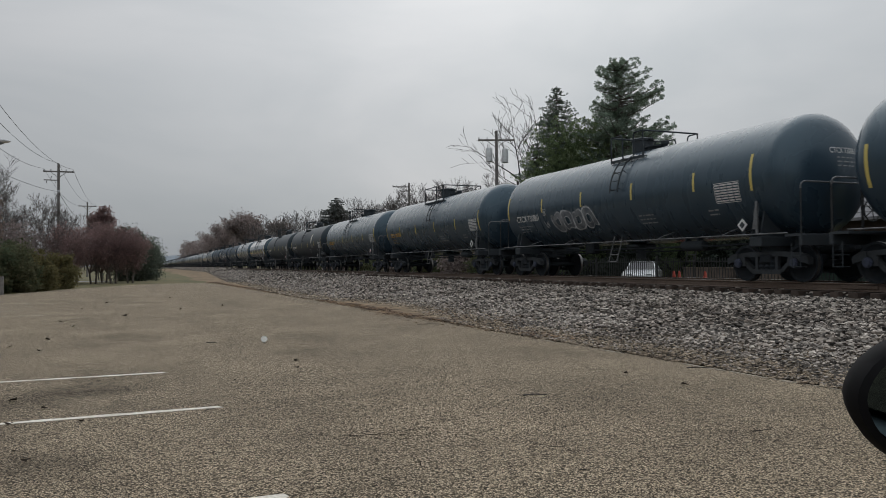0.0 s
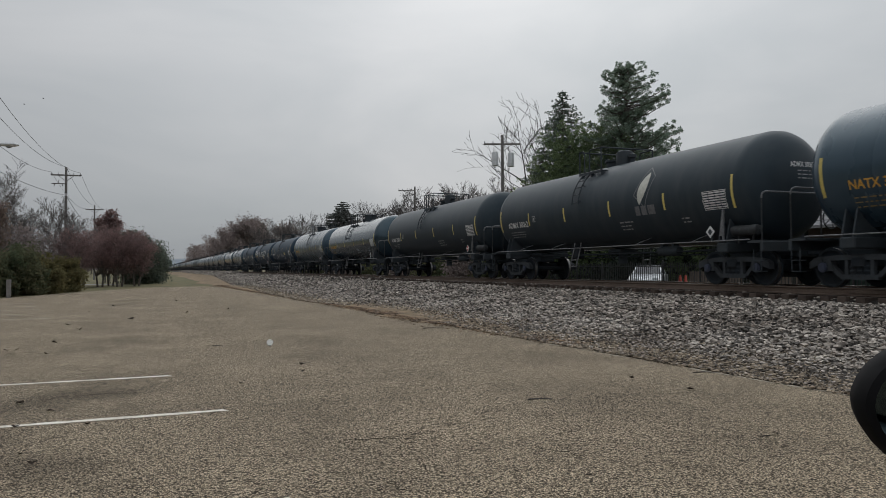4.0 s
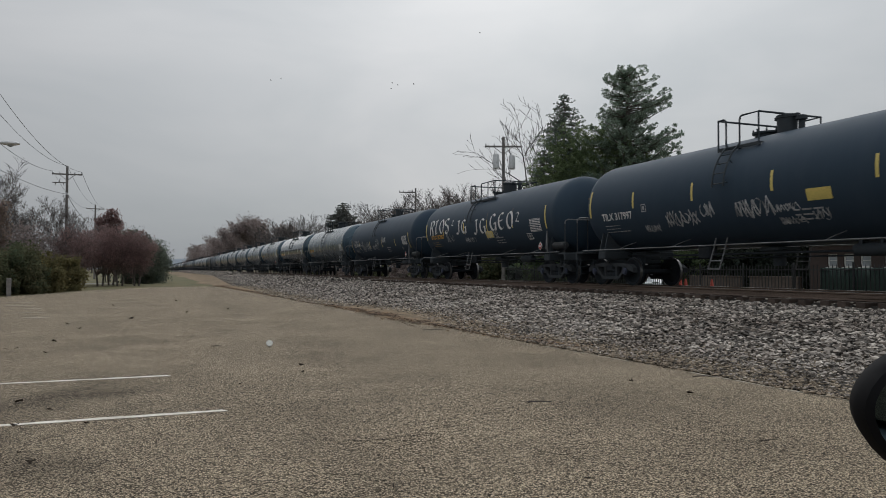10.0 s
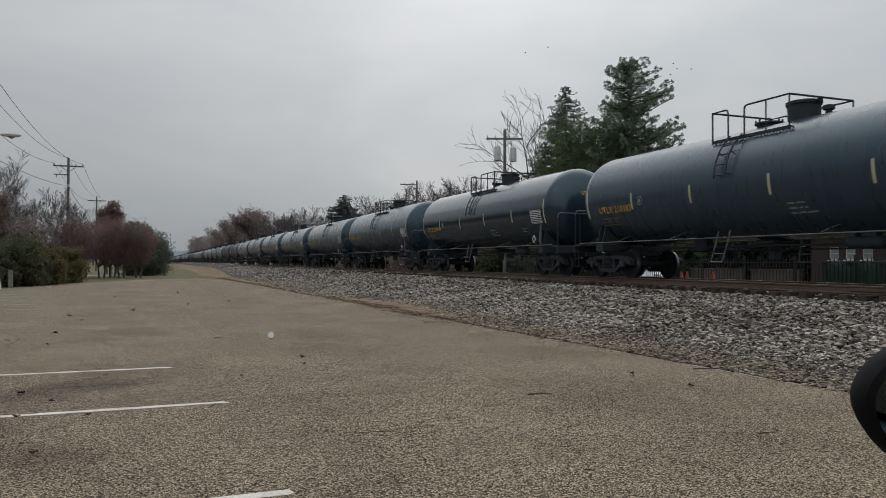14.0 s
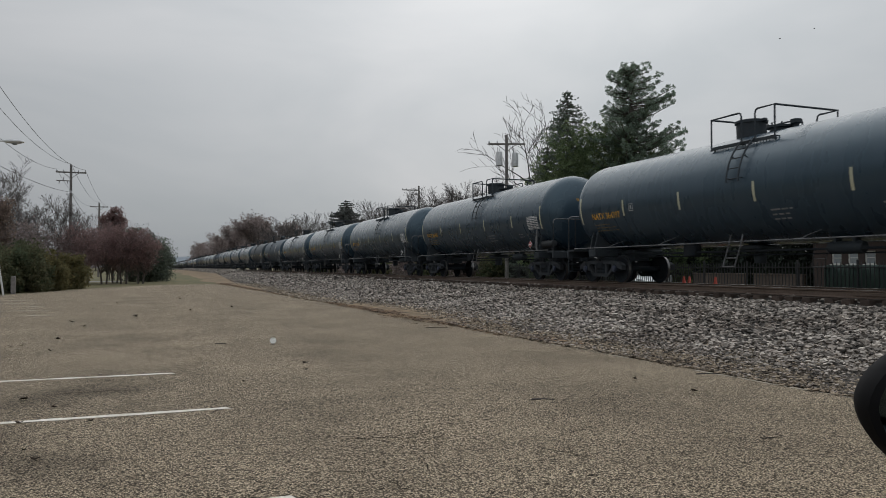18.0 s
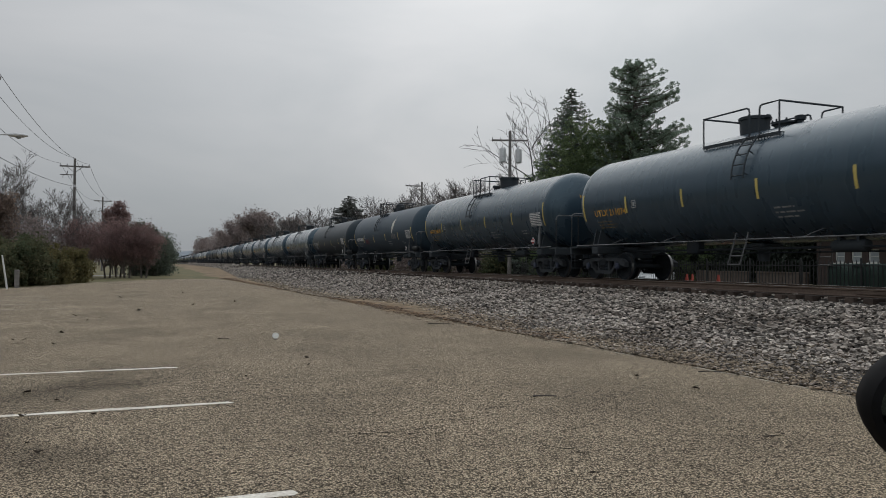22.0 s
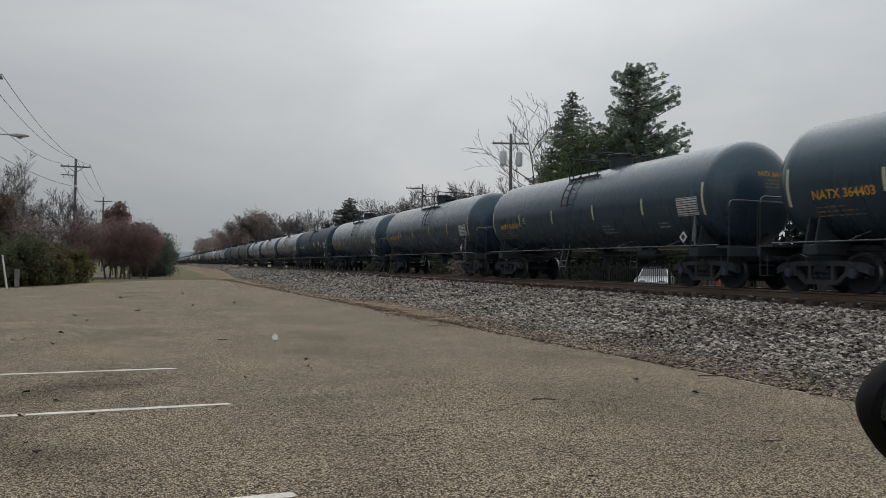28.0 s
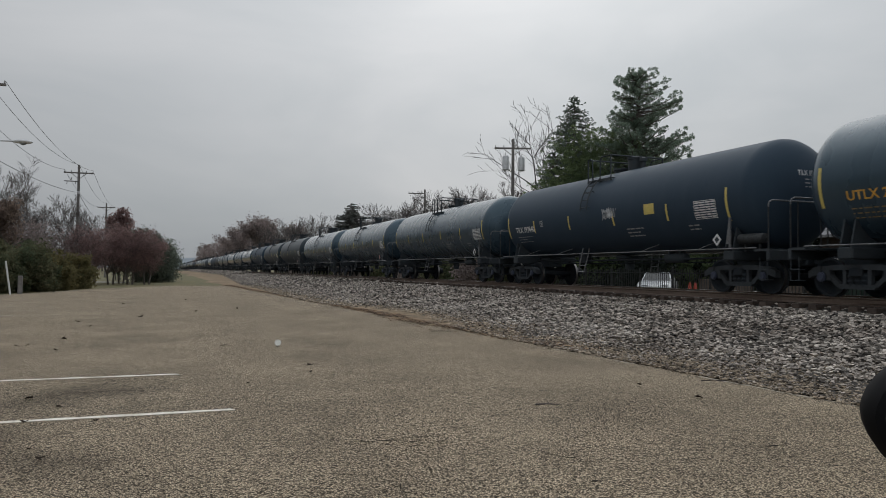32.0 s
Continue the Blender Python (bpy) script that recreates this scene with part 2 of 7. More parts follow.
    L(mul.outputs[0], sc.inputs["Scale"])
    L(sc.outputs[0], b.inputs["Base Color"])
    bp = N("ShaderNodeBump")
    bp.inputs["Strength"].default_value, bp.inputs["Distance"].default_value = 1.0, 0.012
    L(v.outputs["Distance"], bp.inputs["Height"])
    L(bp.outputs[0], b.inputs["Normal"])
    return m


def tank_paint(name, base, dust, rough, dirt, spec=0.8):
    """Tank paint: sooty streaks that run down, dust, uneven gloss."""
    m = bpy.data.materials.new(name)
    m.use_nodes = True
    nt = m.node_tree
    N, L = nt.nodes.new, nt.links.new
    b = nt.nodes["Principled BSDF"]
    b.inputs["Specular IOR Level"].default_value = spec
    b.inputs["Specular Tint"].default_value = (0.72, 0.91, 1.0, 1)
    tc = N("ShaderNodeTexCoord")
    mp = N("ShaderNodeMapping")
    mp.inputs["Scale"].default_value = (0.6, 1.5, 0.5)
    L(tc.outputs["Object"], mp.inputs[0])
    n1, n2 = N("ShaderNodeTexNoise"), N("ShaderNodeTexNoise")
    n1.inputs["Scale"].default_value, n1.inputs["Detail"].default_value = 1.6, 3
    n2.inputs["Scale"].default_value, n2.inputs["Detail"].default_value = 45, 4
    L(mp.outputs[0], n1.inputs["Vector"])
    L(tc.outputs["Object"], n2.inputs["Vector"])
    mr = N("ShaderNodeMapRange")
    mr.inputs["From Min"].default_value, mr.inputs["From Max"].default_value = 0.42, 0.75
    mr.inputs["To Max"].default_value = dirt
    L(n1.outputs["Fac"], mr.inputs["Value"])
    mix = N("ShaderNodeMix")
    mix.data_type = 'RGBA'
    mix.inputs[6].default_value, mix.inputs[7].default_value = (*base, 1), (*dust, 1)
    L(mr.outputs[0], mix.inputs[0])
    L(mix.outputs[2], b.inputs["Base Color"])
    r = N("ShaderNodeMapRange")
    r.inputs["To Min"].default_value, r.inputs["To Max"].default_value = rough - 0.06, rough + 0.08
    L(n1.outputs["Fac"], r.inputs["Value"])
    L(r.outputs[0], b.inputs["Roughness"])
    bp = N("ShaderNodeBump")
    bp.inputs["Strength"].default_value, bp.inputs["Distance"].default_value = 0.15, 0.001
    L(n2.outputs["Fac"], bp.inputs["Height"])
    L(bp.outputs[0], b.inputs["Normal"])
    return m


ASPHALT = asphalt_material()
STRIPE = material("worn_white_line", (0.84, 0.80, 0.73), 0.9, grain=(0.52, 0.47, 0.40), scale=35, big=3, bump=0.002)
STRIPE_FAINT = material("rubbed_out_line", (0.52, 0.48, 0.42), 0.9, grain=(0.36, 0.30, 0.22), scale=12, big=1.5)
CRACK = material("crack_filler", (0.03, 0.025, 0.02), 0.95, scale=30, spec=0.05)
GRASS = material("winter_turf", (0.062, 0.066, 0.022), 0.95, grain=(0.148, 0.118, 0.050), scale=1.6, big=0.25, bump=0.03)
DIRT = material("bare_earth", (0.262, 0.178, 0.100), 0.95, grain=(0.084, 0.060, 0.033), scale=3, big=0.3, bump=0.03)
GRIT = material("brown_edge_grit", (0.303, 0.248, 0.185), 0.95, grain=(0.126, 0.096, 0.067), scale=5, big=0.5, island=0.9)
DEBRIS = material("brown_leaf_crumbs", (0.185, 0.115, 0.063), 0.95, grain=(0.067, 0.044, 0.030), scale=3, big=0.6, island=0.7)
EDGE_LINE = material("pale_worn_edge", (0.414, 0.370, 0.296), 0.9, grain=(0.266, 0.229, 0.178), scale=18, big=2)
GHOST = material("faded_tape_mark", (0.075, 0.078, 0.082), 0.7, grain=(0.045, 0.048, 0.055), scale=12, big=3)
DARK_RAIL = material("dark_worn_handrail", (0.045, 0.05, 0.055), 0.6, grain=(0.02, 0.02, 0.02), scale=20, big=3, spec=0.25)
CONCRETE = material("grey_concrete_wall", (0.244, 0.244, 0.240), 0.9, grain=(0.163, 0.163, 0.159), scale=6, big=0.7)
GREY_WALL = material("weathered_brown_wall", (0.125, 0.098, 0.084), 0.9, grain=(0.075, 0.058, 0.05), scale=6, big=0.7)
PALE_TAPE = material("pale_yellow_tape", (0.60, 0.58, 0.40), 0.45, grain=(0.42, 0.41, 0.30), scale=24, big=2)
RED_SPRAY = material("faded_red_spray_paint", (0.20, 0.06, 0.075), 0.8, grain=(0.10, 0.06, 0.075), scale=9, big=2)
HAZE_SPRAY = material("thin_grey_spray_paint", (0.22, 0.23, 0.245), 0.8, grain=(0.07, 0.085, 0.10), scale=5, big=1.5)
FADED = material("faded_spray_paint", (0.56, 0.57, 0.59), 0.75, grain=(0.13, 0.14, 0.15), scale=9, big=2)
TAN_LEAF = leafy("tan_brown_leaves", (0.175, 0.133, 0.115), (0.212, 0.161, 0.129))
# near-black so the gaps between stones look shaded; the shade is painted
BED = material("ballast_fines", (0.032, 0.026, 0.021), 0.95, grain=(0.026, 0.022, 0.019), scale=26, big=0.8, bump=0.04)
STONE = material("ballast_stone", (0.370, 0.332, 0.295), 0.9, grain=(0.150, 0.124, 0.104), scale=5, big=0.5, bump=0.004, island=0.88)
TIE = material("creosoted_tie", (0.044, 0.031, 0.025), 0.9, grain=(0.081, 0.058, 0.046), scale=14, big=2, bump=0.01, tint=0.25)
RUST = material("rusty_rail", (0.141, 0.100, 0.078), 0.8, 0.0, grain=(0.096, 0.067, 0.052), scale=18, big=1.0, bump=0.002)
SHINE = material("polished_rail_head", (0.42, 0.40, 0.38), 0.38, 0.9, scale=20)
BLACK_STEEL = material("sooty_black_steel", (0.033, 0.043, 0.052), 0.7, grain=(0.042, 0.048, 0.054), scale=14, big=1.1, wobble=0.12, spec=0.25)
SIDE_FRAME = material("dusty_cast_side_frame", (0.048, 0.054, 0.061), 0.9, grain=(0.036, 0.039, 0.042), scale=7, big=1.6, bump=0.003, spec=0.2)
BEARING = material("dull_blue_bearing_cap", (0.05, 0.06, 0.10), 0.6, grain=(0.035, 0.04, 0.055), scale=12, big=3, spec=0.3)
TRUCK_STEEL = material("grimy_cast_steel", (0.019, 0.025, 0.032), 0.9, grain=(0.027, 0.030, 0.034), scale=9, big=1.6, bump=0.003, spec=0.2)
RAIL_PAINT = material("grey_worn_handrail", (0.17, 0.178, 0.19), 0.5, grain=(0.085, 0.085, 0.088), scale=20, big=3)
WHEEL_STEEL = material("polished_wheel_tread", (0.24, 0.235, 0.23), 0.35, 0.9, scale=18)
WHITE = material("white_decal", (0.72, 0.72, 0.72), 0.6, grain=(0.5, 0.5, 0.5), scale=24, big=2)
ORANGE = material("yellow_decal", (0.62, 0.335, 0.055), 0.6, grain=(0.55, 0.28, 0.03), scale=24, big=2)
YELLOW = material("yellow_reflective_tape", (0.68, 0.53, 0.15), 0.45, grain=(0.52, 0.42, 0.12), scale=24, big=2)
PALE = material("white_reflective_tape", (0.42, 0.43, 0.44), 0.45, grain=(0.22, 0.22, 0.22), scale=24, big=2)
DIM_INK = material("dulled_yellow_decal", (0.33, 0.22, 0.08), 0.65, grain=(0.2, 0.14, 0.06), scale=24, big=2)
RED = material("red_placard", (0.42, 0.04, 0.04), 0.5, scale=20)
POLE_WOOD = material("weathered_pole", (0.235, 0.220, 0.21), 0.9, grain=(0.13, 0.122, 0.115), scale=7, big=1)
CABLE = material("black_cable", (0.02, 0.02, 0.022), 0.6)
GALV = material("grey_transformer", (0.62, 0.63, 0.64), 0.5, 0.0, scale=8)
BARK = material("grey_bark", (0.15, 0.13, 0.115), 0.95, grain=(0.08, 0.068, 0.06), scale=9, big=1, bump=0.01)
TWIG = material("bare_twigs", (0.110, 0.098, 0.094), 0.95, grain=(0.07, 0.062, 0.060), scale=8)
DARK_TWIG = material("dark_bare_limbs", (0.062, 0.054, 0.051), 0.95, grain=(0.04, 0.035, 0.034), scale=8)
NEEDLE = leafy("pine_needles", (0.192, 0.252, 0.200), (0.240, 0.296, 0.224))
SPRUCE = leafy("spruce_needles", (0.152, 0.192, 0.160), (0.184, 0.220, 0.176))
YEW = leafy("dark_yew_leaves", (0.022, 0.031, 0.025), (0.034, 0.040, 0.030), 0.4, 0.25)
OCHRE = leafy("yellowing_olive_leaves", (0.184, 0.152, 0.069), (0.120, 0.115, 0.060))
HEDGE = leafy("dull_green_leaves", (0.078, 0.106, 0.063), (0.143, 0.129, 0.074))
DARK_HEDGE = leafy("dark_evergreen_leaves", (0.104, 0.128, 0.108), (0.132, 0.148, 0.112))
RUSSET = leafy("russet_leaves", (0.230, 0.156, 0.150), (0.276, 0.184, 0.175))
# these two leaf colours are greyed to stand for distance haze
GREY_GREEN = leafy("grey_green_needles", (0.160, 0.172, 0.164), (0.192, 0.196, 0.184))
BROWNLEAF = leafy("brown_oak_leaves", (0.216, 0.184, 0.179), (0.267, 0.216, 0.202))
BLACK_PLASTIC = material("black_mirror_shell", (0.008, 0.008, 0.009), 0.75, spec=0.08, scale=40, wobble=0.08)
MIRROR = material("mirror_glass", (0.055, 0.075, 0.082), 0.03, 1.0, scale=2, amount=0.03)
PAPER = material("white_paper_cup", (0.80, 0.79, 0.75), 0.6, scale=20)
FENCE = material("greyed_black_iron", (0.03, 0.032, 0.035), 0.5, scale=20)
TARP = material("green_screen_cloth", (0.035, 0.065, 0.055), 0.85, grain=(0.028, 0.05, 0.042), scale=6, big=0.6)
BRICK = material("red_brick_wall", (0.06, 0.042, 0.038), 0.9, grain=(0.045, 0.034, 0.031), scale=9, big=0.8)
SHINGLE = material("grey_shingles", (0.20, 0.20, 0.21), 0.85, grain=(0.13, 0.13, 0.14), scale=10, big=0.8)
TRIM = material("white_trim", (0.72, 0.72, 0.70), 0.6, scale=10)
GLASS = material("window_glass", (0.35, 0.38, 0.40), 0.08, 0.0, scale=1.0)
DARK_GLASS = material("dark_car_glass", (0.02, 0.024, 0.028), 0.08, scale=1.0)
JUNIPER = leafy("juniper_sprays", (0.144, 0.194, 0.108), (0.190, 0.236, 0.120))
CONE = material("orange_red_cone", (0.45, 0.06, 0.032), 0.6, grain=(0.33, 0.045, 0.026), scale=12)
CAR_WHITE = material("white_car_paint", (0.62, 0.64, 0.66), 0.25, coat=0.6, scale=3, amount=0.06)
TYRE = material("black_rubber", (0.02, 0.02, 0.02), 0.8, scale=30)
# distance haze put into the ridge's base colour
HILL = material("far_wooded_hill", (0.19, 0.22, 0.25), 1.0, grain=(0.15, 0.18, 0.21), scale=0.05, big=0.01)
LEAF_SIGN = material("pale_leaf_decal", (0.62, 0.62, 0.56), 0.6, grain=(0.45, 0.45, 0.40), scale=12, big=2)
LITTER = material("dead_leaf", (0.028, 0.020, 0.014), 0.95, scale=20, spec=0.1)
TANKS = {
    "gloss": tank_paint("gloss_black_tank", (0.018, 0.032, 0.046), (0.032, 0.044, 0.057), 0.16, 0.5, 0.8),
    "satin": tank_paint("satin_black_tank", (0.027, 0.047, 0.068), (0.042, 0.062, 0.086), 0.27, 0.55, 0.68),
    "matte": tank_paint("dusty_brown_black_tank", (0.027, 0.036, 0.045), (0.053, 0.059, 0.065), 0.47, 0.7, 0.24),
    "dull": tank_paint("flat_black_tank", (0.033, 0.051, 0.074), (0.046, 0.062, 0.086), 0.5, 0.5, 0.10),
    "blue": tank_paint("faded_blue_black_tank", (0.042, 0.062, 0.082), (0.060, 0.082, 0.104), 0.47, 0.7, 0.18),
}

# ---- ground, car park, track bed ----
RAIL_TOP, TRACK_X, GAUGE = 0.865, 15.4, 1.505
KERB = lambda y: 7.25 - 0.040 * y          # the asphalt's edge


def stone_edge(y):
    """Where the stones begin: at the asphalt close by, further off behind a strip of bare earth."""
    f = np.clip((np.asarray(y, dtype=float) - 30.0) / 30.0, 0, 1)
    return KERB(np.minimum(y, 62)) - 0.15 + 1.25 * f * f * (3 - 2 * f) + 1.1 * np.exp(-((np.asarray(y, dtype=float) - 22.5) / 4.5) ** 2) + 6.2 * np.clip((np.asarray(y, dtype=float) - 60.0) / 110.0, 0, 1)


def fast_mesh(name, verts, tris, mat, smooth=False):
    me = bpy.data.meshes.new(name)
    me.vertices.add(len(verts))
    me.vertices.foreach_set("co", np.asarray(verts, dtype=np.float32).ravel())
    k = tris.shape[1]
    me.loops.add(len(tris) * k)
    me.loops.foreach_set("vertex_index", np.asarray(tris, dtype=np.int32).ravel())
    me.polygons.add(len(tris))
    me.polygons.foreach_set("loop_start", np.arange(0, len(tris) * k, k, dtype=np.int32))
    me.polygons.foreach_set("use_smooth", np.full(len(tris), smooth, dtype=bool))
    me.update(calc_edges=True)
    me.validate()
    if mat:
        me.materials.append(mat)
    return me


def make_ground():
    s = Shape()
    s.add([(-3000, -400, -0.03), (3000, -400, -0.03), (3000, 4200, -0.03), (-3000, 4200, -0.03)], [(0, 1, 2, 3)])
    setting("ground", s, GRASS, "dull winter grass running out to the horizon", "ground")
    # asphalt slab with a ragged edge
    rng = random.Random(4)
    edge = [(KERB(y) + rng.uniform(-0.09, 0.09) + (0.18 if 17 < y < 24 else 0), y) for y in np.arange(-30, 58, 0.45)]
    edge += [(4.4, 60.5), (3.6, 62.0), (0.4, 61.6), (-1.8, 57.6), (-3.8, 53.1), (-5.2, 48.6), (-6.4, 44.0), (-7.6, 40.6), (-26, 22), (-26, -30)]
    s = Shape()
    s.loft([[(x, y, -0.12) for x, y in edge], [(x, y, 0.0) for x, y in edge]], True)
    setting("car_park", s, ASPHALT, "old brown-grey asphalt car park with exposed stone chips", "car park")
    # a pale worn margin along the stones
    s = Shape()
    ys = np.arange(-20, 60, 0.4)
    a = [(KERB(y) - 0.20 + rng.uniform(-0.02, 0.02), y, 0.004) for y in ys]
    b = [(KERB(y) - 0.245 + rng.uniform(-0.03, 0.03), y, 0.004) for y in ys]
    s.add(a + b, [(i, i + 1, len(ys) + i + 1, len(ys) + i) for i in range(len(ys) - 1) if 1 < ys[i] < 11.5 and rng.random() < 0.8])
    setting("worn_edge_line", s, EDGE_LINE, "faded white line along the asphalt edge", "road marking")


def make_lane():
    s = Shape().loft([[(x, y, z) for x, y in ((-40, 74.0), (-40, 78.5), (-6.0, 80.0), (-3.2, 79.0), (-3.0, 76.2))] for z in (-0.06, -0.022)], True)
    setting("lane", s, CONCRETE, "pale concrete lane behind the trees", "road")


def make_bed():
    """Stone bank: profile across the track, swept along it, a little uneven."""
    xs = [(0.0, -0.1), (0.0, 0.012), (0.14, 0.05), (0.4, 0.16), (0.7, 0.37), (0.87, 0.49), (0.95, 0.50)]
    rng = random.Random(9)
    ys = [-450, -200] + list(np.arange(-40, 70, 1.0)) + list(np.arange(70, 300, 10.0)) + [400, 600, 900, 1400, 2400]
    rings = []
    for y in ys:
        k = float(stone_edge(y))
        w = 13.95 - k
        row = [(k + w * f, y, z + (rng.uniform(-0.03, 0.03) if 0.1 < f < 0.9 else 0)) for f, z in xs]
        row += [(13.98, y, 0.50), (14.13, y, 0.52), (14.25, y, 0.61), (16.55, y, 0.61), (16.85, y, 0.52), (17.4, y, 0.56), (19.2, y, 0.06), (19.4, y, -0.1)]
        rings.append(row)
    # dark sheet under the loose stones, coloured as the shade in their gaps
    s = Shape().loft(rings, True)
    setting("ballast_bed", s, BED, "stone bank under the railway track, near-black as shade between the stones", "ballast", smooth=True)


def bed_height(x, y):
    k = stone_edge(y)
    f = (x - k) / (13.95 - k)
    return np.interp(f, [0.0, 0.14, 0.4, 0.7, 0.87, 0.95, 1.0], [0.012, 0.05, 0.16, 0.37, 0.49, 0.50, 0.50])


def make_stones():
    rg = np.random.default_rng(3)
    octa = np.array([(1, 0, 0), (-1, 0, 0), (0, 1, 0), (0, -1, 0), (0, 0, 1), (0, 0, -1)], dtype=np.float32)
    faces = np.array([(0, 2, 4), (2, 1, 4), (1, 3, 4), (3, 0, 4), (2, 0, 5), (1, 2, 5), (3, 1, 5), (0, 3, 5)])
    block = np.array([(a, b, c) for a in (-0.72, 0.72) for b in (-0.62, 0.62) for c in (-0.55, 0.55)], dtype=np.float32)
    sides = np.array([(0, 1, 3), (0, 3, 2), (4, 6, 7), (4, 7, 5), (0, 4, 5), (0, 5, 1), (2, 3, 7), (2, 7, 6), (0, 2, 6), (0, 6, 4), (1, 5, 7), (1, 7, 3)])
    near, far = [], []
    for y0, y1, count, size in ((2, 14, 28000, 0.036), (14, 26, 23000, 0.039), (26, 48, 26000, 0.050), (48, 130, 20000, 0.080), (130, 420, 12000, 0.20)):
        y = rg.uniform(y0, y1, count)
        k = stone_edge(y)
        u = rg.random(count)
        # sparse strays by the asphalt, dense higher up
        u = np.where(rg.random(count) < 0.10, u ** 2.0 * 0.3, 0.10 + 0.9 * u)
        x = k + u * (14.06 - k)
        inner = rg.random(count) < 0.14
        x = np.where(inner, rg.uniform(14.2, 16.6, count), x)
        r = size * rg.uniform(0.5, 1.3, count) * np.clip(0.45 + u * 1.6, 0.45, 1.0)
        z = np.where(inner, 0.60, bed_height(x, y)) + r * rg.uniform(-0.3, 1.7, count)
        (near if y1 < 30 else far).append(np.stack([x, y, z, r], 1))
    heap(np.concatenate(near), rg, block, sides, "ballast_stones", STONE, "loose angular grey and white crushed stones", "gravel", 0.66)
    heap(np.concatenate(far), rg, octa, faces, "ballast_stones", STONE, "loose angular grey and white crushed stones", "gravel", 0.8)
    # small brown grit where the stones run out on the asphalt
    pts = []
    for y0, y1, count, size in ((2, 14, 22000, 0.022), (14, 30, 12000, 0.032), (30, 60, 6000, 0.05)):
        y = rg.uniform(y0, y1, count)
        k = stone_edge(y)
        u = np.abs(rg.normal(0, 0.17, count)) - 0.012 * rg.random(count)
        keep = u < 0.6
        y, k, u = y[keep], k[keep], u[keep]
        x = k + u * (14.06 - k)
        r = size * rg.uniform(0.45, 1.4, len(y))
        pts.append(np.stack([x, y, bed_height(x, y) + r * rg.uniform(-0.2, 0.6, len(y)), r], 1))
    heap(np.concatenate(pts), rg, octa, faces, "edge_grit", GRIT, "small brown grit spilling from the stones", "gravel")
    # crumbled leaves swept along the edge, thickest in one brown patch
    y = np.concatenate([rg.uniform(11, 64, 9000), rg.normal(18.8, 1.9, 5200)])
    n = len(y)
    x = KERB(y) + rg.normal(0.10, 0.16, n) + np.where(np.arange(n) >= 9000, rg.normal(0.62, 0.45, n), np.abs(rg.normal(0, 0.5, n)) * np.clip((y - 22) / 30, 0, 1))
    p = np.stack([x, y, np.maximum(0.012, bed_height(x, y) + 0.02 * rg.random(n)), rg.uniform(0.015, 0.05, n)], 1)
    heap(p, rg, octa, faces, "leaf_debris", DEBRIS, "brown crumbled leaves along the asphalt edge", "debris", 0.25)


def heap(p, rg, form, faces, name, mat, label, category, low=0.66):
    """One mass of small angular pieces at the rows (x, y, z, radius)."""
    n, m = len(p), len(form)
    shape = form[None] * rg.uniform(0.6, 1.35, (n, m, 1)) + rg.normal(0, 0.16, (n, m, 3))
    q = rg.normal(0, 1, (n, 4))
    q /= np.linalg.norm(q, axis=1, keepdims=True)
    a, b, c, d = q.T
    rot = np.stack([1 - 2 * (c * c + d * d), 2 * (b * c - d * a), 2 * (b * d + c * a), 2 * (b * c + d * a), 1 - 2 * (b * b + d * d), 2 * (c * d - b * a),
                    2 * (b * d - c * a), 2 * (c * d + b * a), 1 - 2 * (b * b + c * c)], 1).reshape(n, 3, 3)
    v = np.einsum('nij,nkj->nki', rot, shape) * p[:, None, 3:4] * np.array([1.16, 1.16, low]) + p[:, None, :3]
    f = (faces[None] + m * np.arange(n)[:, None, None]).reshape(-1, 3)
    tagged(new(name, fast_mesh(name, v.reshape(-1, 3), f, mat)), label, category, kind="stuff")


def make_track():
    h = 0.18
    prof = [(-0.07, 0), (0.07, 0), (0.07, 0.012), (0.012, 0.035), (0.01, 0.125), (0.036, 0.145), (0.036, 0.172), (0.03, 0.178), (-0.03, 0.178), (-0.036, 0.172), (-0.036, 0.145), (-0.01, 0.125), (-0.012, 0.035), (-0.07, 0.012)]
    for sx in (-1, 1):
        s = Shape()
        cx = TRACK_X + sx * GAUGE / 2
        s.loft([[(cx + x, y, RAIL_TOP - h + z) for x, z in prof] for y in (-450, -60, 200, 700, 2400)], True)
        rail = setting("rail", s, RUST, "rust-brown steel running rail", "rail")
        t = Shape().box((cx - 0.028, -450, RAIL_TOP - 0.004), (cx + 0.028, 2400, RAIL_TOP + 0.001))
        part("running_surface", t, SHINE, rail, "wheel-polished rail head", smooth=False)
        joint = Shape().box((cx - 0.045, 11.2, RAIL_TOP - 0.13), (cx + 0.045, 12.1, RAIL_TOP - 0.05), 0.006)
        part("joint_bar", joint, RUST, rail, smooth=False)


